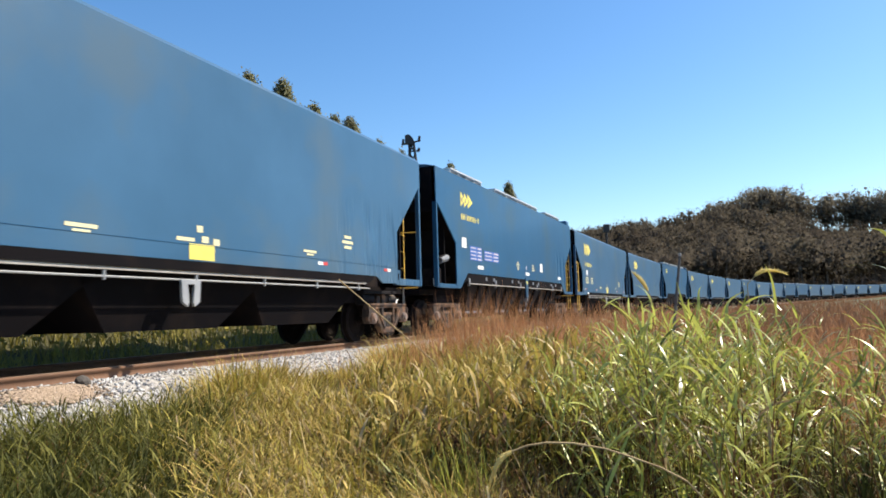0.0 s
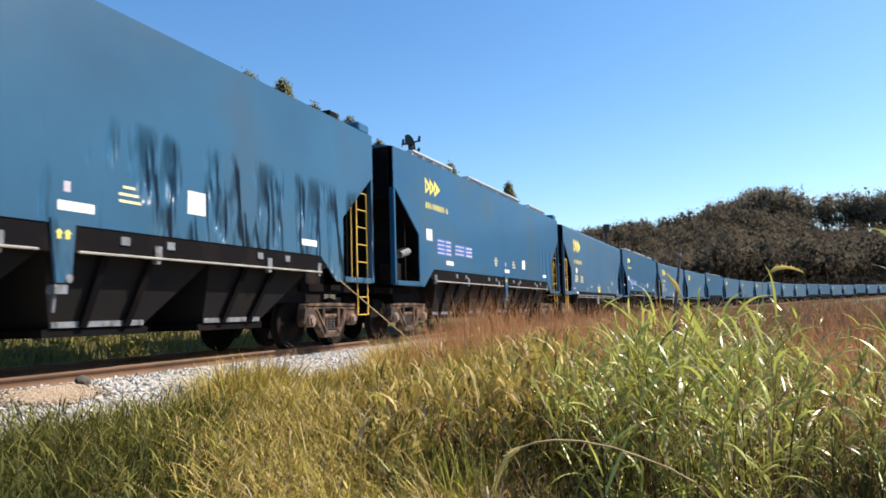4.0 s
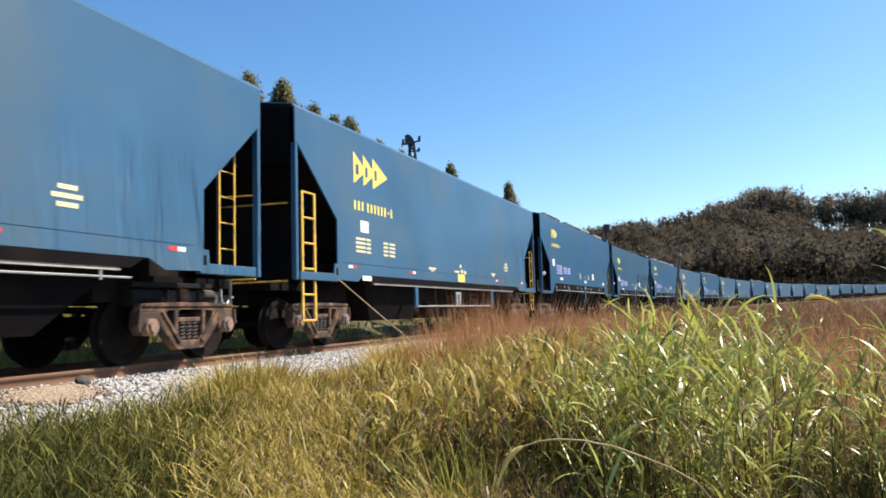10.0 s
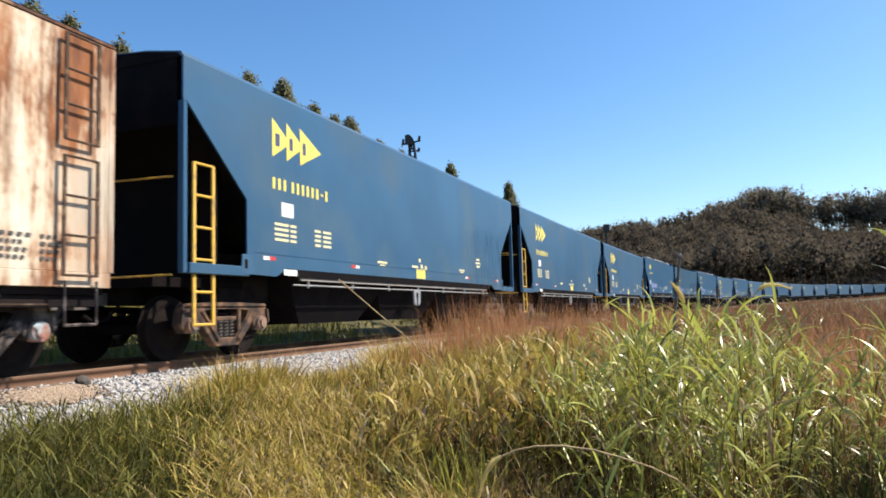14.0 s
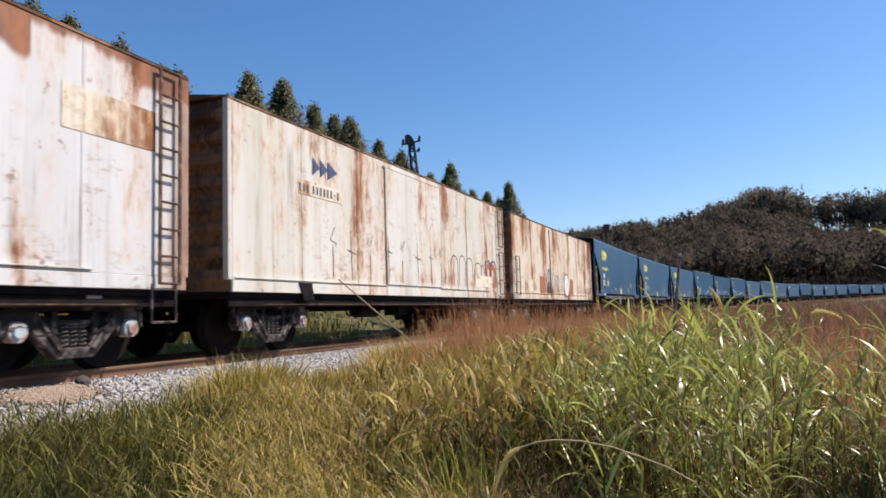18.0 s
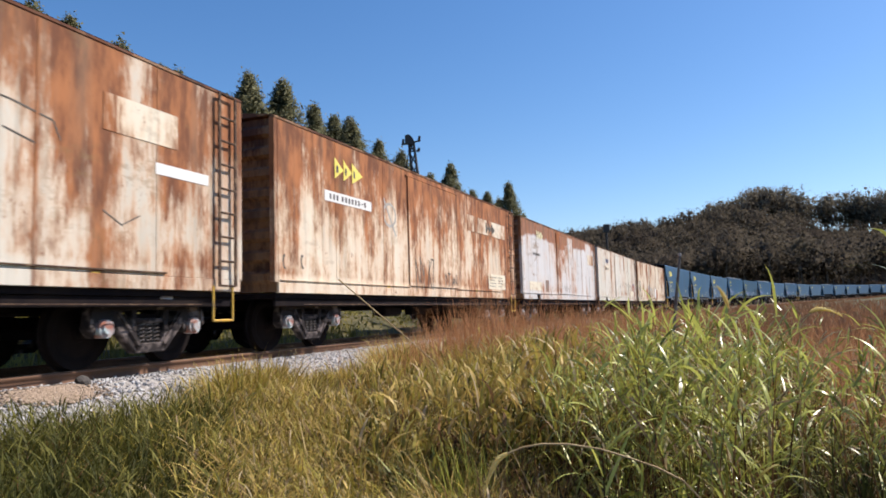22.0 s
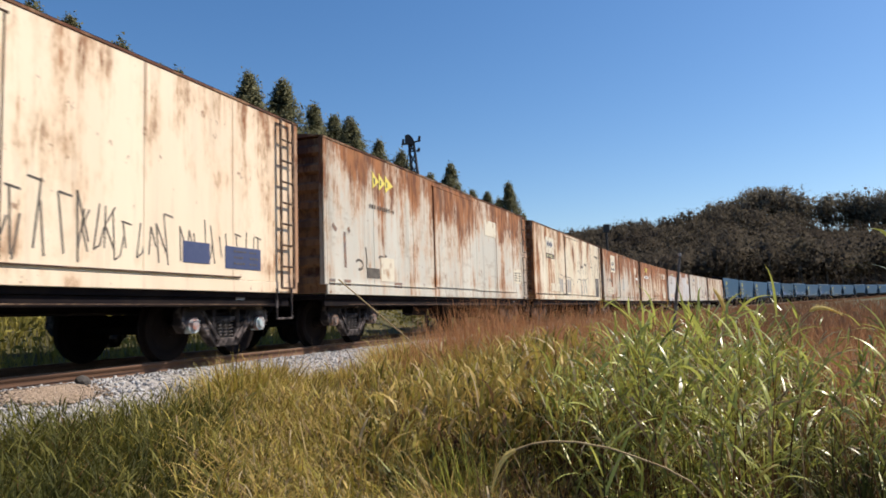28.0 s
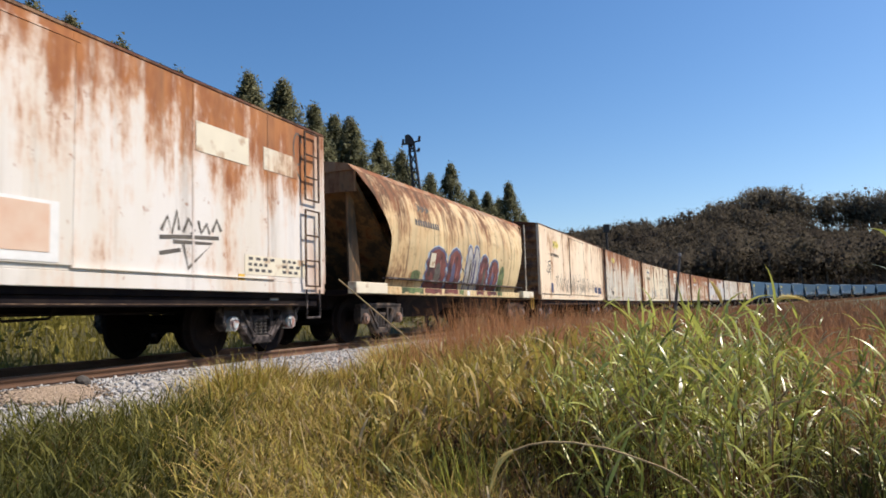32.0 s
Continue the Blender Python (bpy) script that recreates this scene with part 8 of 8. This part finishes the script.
    # crest trees take the leaf tone lightened for their lit look
    ob.data.materials.append(M["crest_leaf_lit"])
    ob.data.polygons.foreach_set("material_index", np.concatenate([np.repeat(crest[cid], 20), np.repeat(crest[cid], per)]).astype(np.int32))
    own = np.concatenate([np.repeat(np.arange(k), 12), np.repeat(np.arange(k), per * 3)])
    nrm = (V - np.column_stack([x, y, g + h * 0.5])[cid][own]) / size[own]
    nrm /= np.maximum(np.linalg.norm(nrm, axis=1), 1e-6)[:, None]
    puff = V - c[own]
    nrm = nrm + 0.25 * puff / np.maximum(np.linalg.norm(puff, axis=1), 1e-6)[:, None]
    nrm /= np.maximum(np.linalg.norm(nrm, axis=1), 1e-6)[:, None]
    ob.data.normals_split_custom_set_from_vertices(nrm.tolist())
    tagged(ob, "dark brownish wood covering the hill", "woods", kind="stuff")
    blades("hill_trunks", x, y, g - 0.5, h * 0.95, 0.3 + 0.25 * rng.random(n), 0.05 * rng.random(n), M["wood_trunk"], "thin dull trunks in the hill wood", rng, segs=2, category="woods", turn=np.zeros(n))
    n = 9000
    b = np.radians(4 + 44 * rng.random(n))
    r = 280 + 480 * rng.random(n) ** 0.8
    x, y = r * np.sin(b), r * np.cos(b)
    s, w, _ = locate(x, y)
    g = ground_z(x, y)
    m = ((w < -9) | (s > 630)) & (g > 3) & ~((np.degrees(b) > 22) & (r > 560))
    V, Q = leaf_cards(rng, np.column_stack([x[m], y[m], g[m] + 0.8]), 1.0, 9, (1.7, 1.7, 0.7))
    ob = np_mesh("hill_scrub", V, Q, M["shrub"])
    tagged(ob, "brown scrub between the trees on the hill", "scrub", kind="stuff")
    # bushes along the far side of the line
    n = 900
    ss, ww = -10 + 330 * rng.random(n) ** 1.3, -3.4 - 9 * rng.random(n)
    bxx, byy, bz = track(ss, ww)
    gz = ground_z(bxx, byy)
    V, Q = leaf_cards(rng, np.column_stack([bxx, byy, gz + 0.2 + 0.5 * rng.random(n)]), 0.08, 80, (0.42, 0.42, 0.28))
    ob = np_mesh("bushes", V, Q, M["bush"])
    tagged(ob, "low green bushes on the bank behind the track", "bushes", kind="stuff")


# ---------------------------------------------------------------- posts beside the line
def post_at(b, r):
    x, y = r * math.sin(radians(b)), r * math.cos(radians(b))
    return x, y, float(ground_z([x], [y])[0])


def build_posts():
    x, y, z = post_at(-2.55, 30.0)
    th = new("signal_mast")
    th.matrix_basis = pose(x, y, z)
    tagged(th, "black leaning lattice signal mast with arms and small lamps", "signal mast")
    H = 8.36 - z
    bm = bmesh.new()
    for a in (-1, 1):
        tube(bm, (a * 0.24 + 0.85, 0, 0), (a * 0.1 + 0.1, 0, H - 0.3), 0.075, 6, 0.055)
    for k in range(16):
        lo, hi = k / 16, (k + 1) / 16
        xa, xb = 0.85 - 0.75 * lo, 0.85 - 0.75 * hi
        tube(bm, (xa - 0.24 + 0.14 * lo, 0, (H - 0.3) * lo), (xb + 0.24 - 0.14 * hi, 0, (H - 0.3) * hi), 0.03, 5)
        tube(bm, (xa + 0.24 - 0.14 * lo, 0.03, (H - 0.3) * lo), (xb - 0.24 + 0.14 * hi, 0.03, (H - 0.3) * hi), 0.03, 5)
    part("mast", bm, M["post"], th, "black lattice mast")
    bm = bmesh.new()
    prism(bm, [(-0.16, H - 0.4), (0.22, H - 0.46), (0.2, H - 0.2), (0.06, H - 0.04), (-0.02, H), (-0.16, H - 0.05)], -0.11, 0.11)
    part("signal_head", bm, M["post"], th, "black signal lamp housing")
    bm = bmesh.new()
    bent(bm, [(-0.32, 0, H - 0.42), (-0.05, 0, H - 0.38), (0.5, 0, H - 0.26)], 0.035)
    part("arm", bm, M["post"], th, "black cross arm")
    for a, zl, l in ((-0.26, H - 0.42, 0.22), (0.43, H - 0.27, 0.2), (0.0, H - 0.74, 0.14), (0.4, H - 0.74, 0.16)):
        part("lamp", tube_bm((a, 0, zl), (a + 0.03, 0, zl + l), 0.055, 8), M["post"], th, "small black lamp")
    bm = bmesh.new()
    bent(bm, [(0.0, 0.0, H - 0.7), (-0.06, 0, H - 1.0), (-0.14, 0, H - 1.4), (0.1, 0, H - 2.2)], 0.018)
    bent(bm, [(0.0, 0.0, H - 0.72), (0.42, 0, H - 0.72)], 0.03)
    part("cable", bm, M["post"], th, "black cable and bracket")
    x, y, z = post_at(12.95, 80.0)
    th = new("signal_post")
    th.matrix_basis = pose(x, y, z)
    tagged(th, "dark slim signal post with a square head", "signal post")
    H = 10.3 - z
    part("pole", tube_bm((0, 0, 0), (0, 0, H), 0.13, 8), M["post"], th)
    part("signal_head", box_bm(-0.32, 0.32, -0.2, 0.2, H - 0.9, H, 0.03), M["post"], th, "black square head")
    x, y, z = post_at(18.4, 18.0)
    th = new("marker_post")
    th.matrix_basis = pose(x, y, z)
    tagged(th, "thin weathered leaning post in the grass", "post")
    part("pole", tube_bm((-0.4, 0, 0), (-0.03, 0, 1.85 - z), 0.045, 7, 0.03), M["post_grey"], th)
    part("cap", tube_bm((-0.03, 0, 1.85 - z), (-0.03, 0, 1.93 - z), 0.04, 7), M["strip"], th, "pale cap")


# ---------------------------------------------------------------- build
build_ground()
build_track()
build_posts()
TRAIN = build_train()
build_trees()
build_woods()
build_grass()
build_stalks()
scatter_stones()


def motions():
    """The train rolls past; near wheels turn."""
    for k, th, half, bog, sets in TRAIN:
        walk(th, [(float(t), wagon_pose(k, half, bog, t)) for t in range(33)])
        if not sets:
            continue
        for ws in sets:
            x = ws.matrix_basis.translation.x
            t0 = max(0.0, 9 + (-13 - rear_mark(k) - half - x) / 7.78)
            t1 = min(32.0, 9 + (30 - rear_mark(k) - half - x) / 7.78)
            if t1 <= 0 or t0 >= 32:
                continue
            times = [0.0] + [i / 15 for i in range(int(t0 * 15) + 1, int(t1 * 15) + 1)] + [32.0]
            rows, last = [], times[1]
            for t in times:
                a = (min(max(t, times[1]), times[-2]) - times[1]) * 7.78 / RW
                rows.append((t, pose(x, 0, RW, 0, math.degrees(a), 0)))
            walk(ws, rows)
    for th, m, rows in SWAY:
        walk(th, [(t, Matrix.Translation((0, 0, lift)) @ m @ pose(0, 0, 0, 0, lean, 0)) for t, lean, lift in rows])


motions()
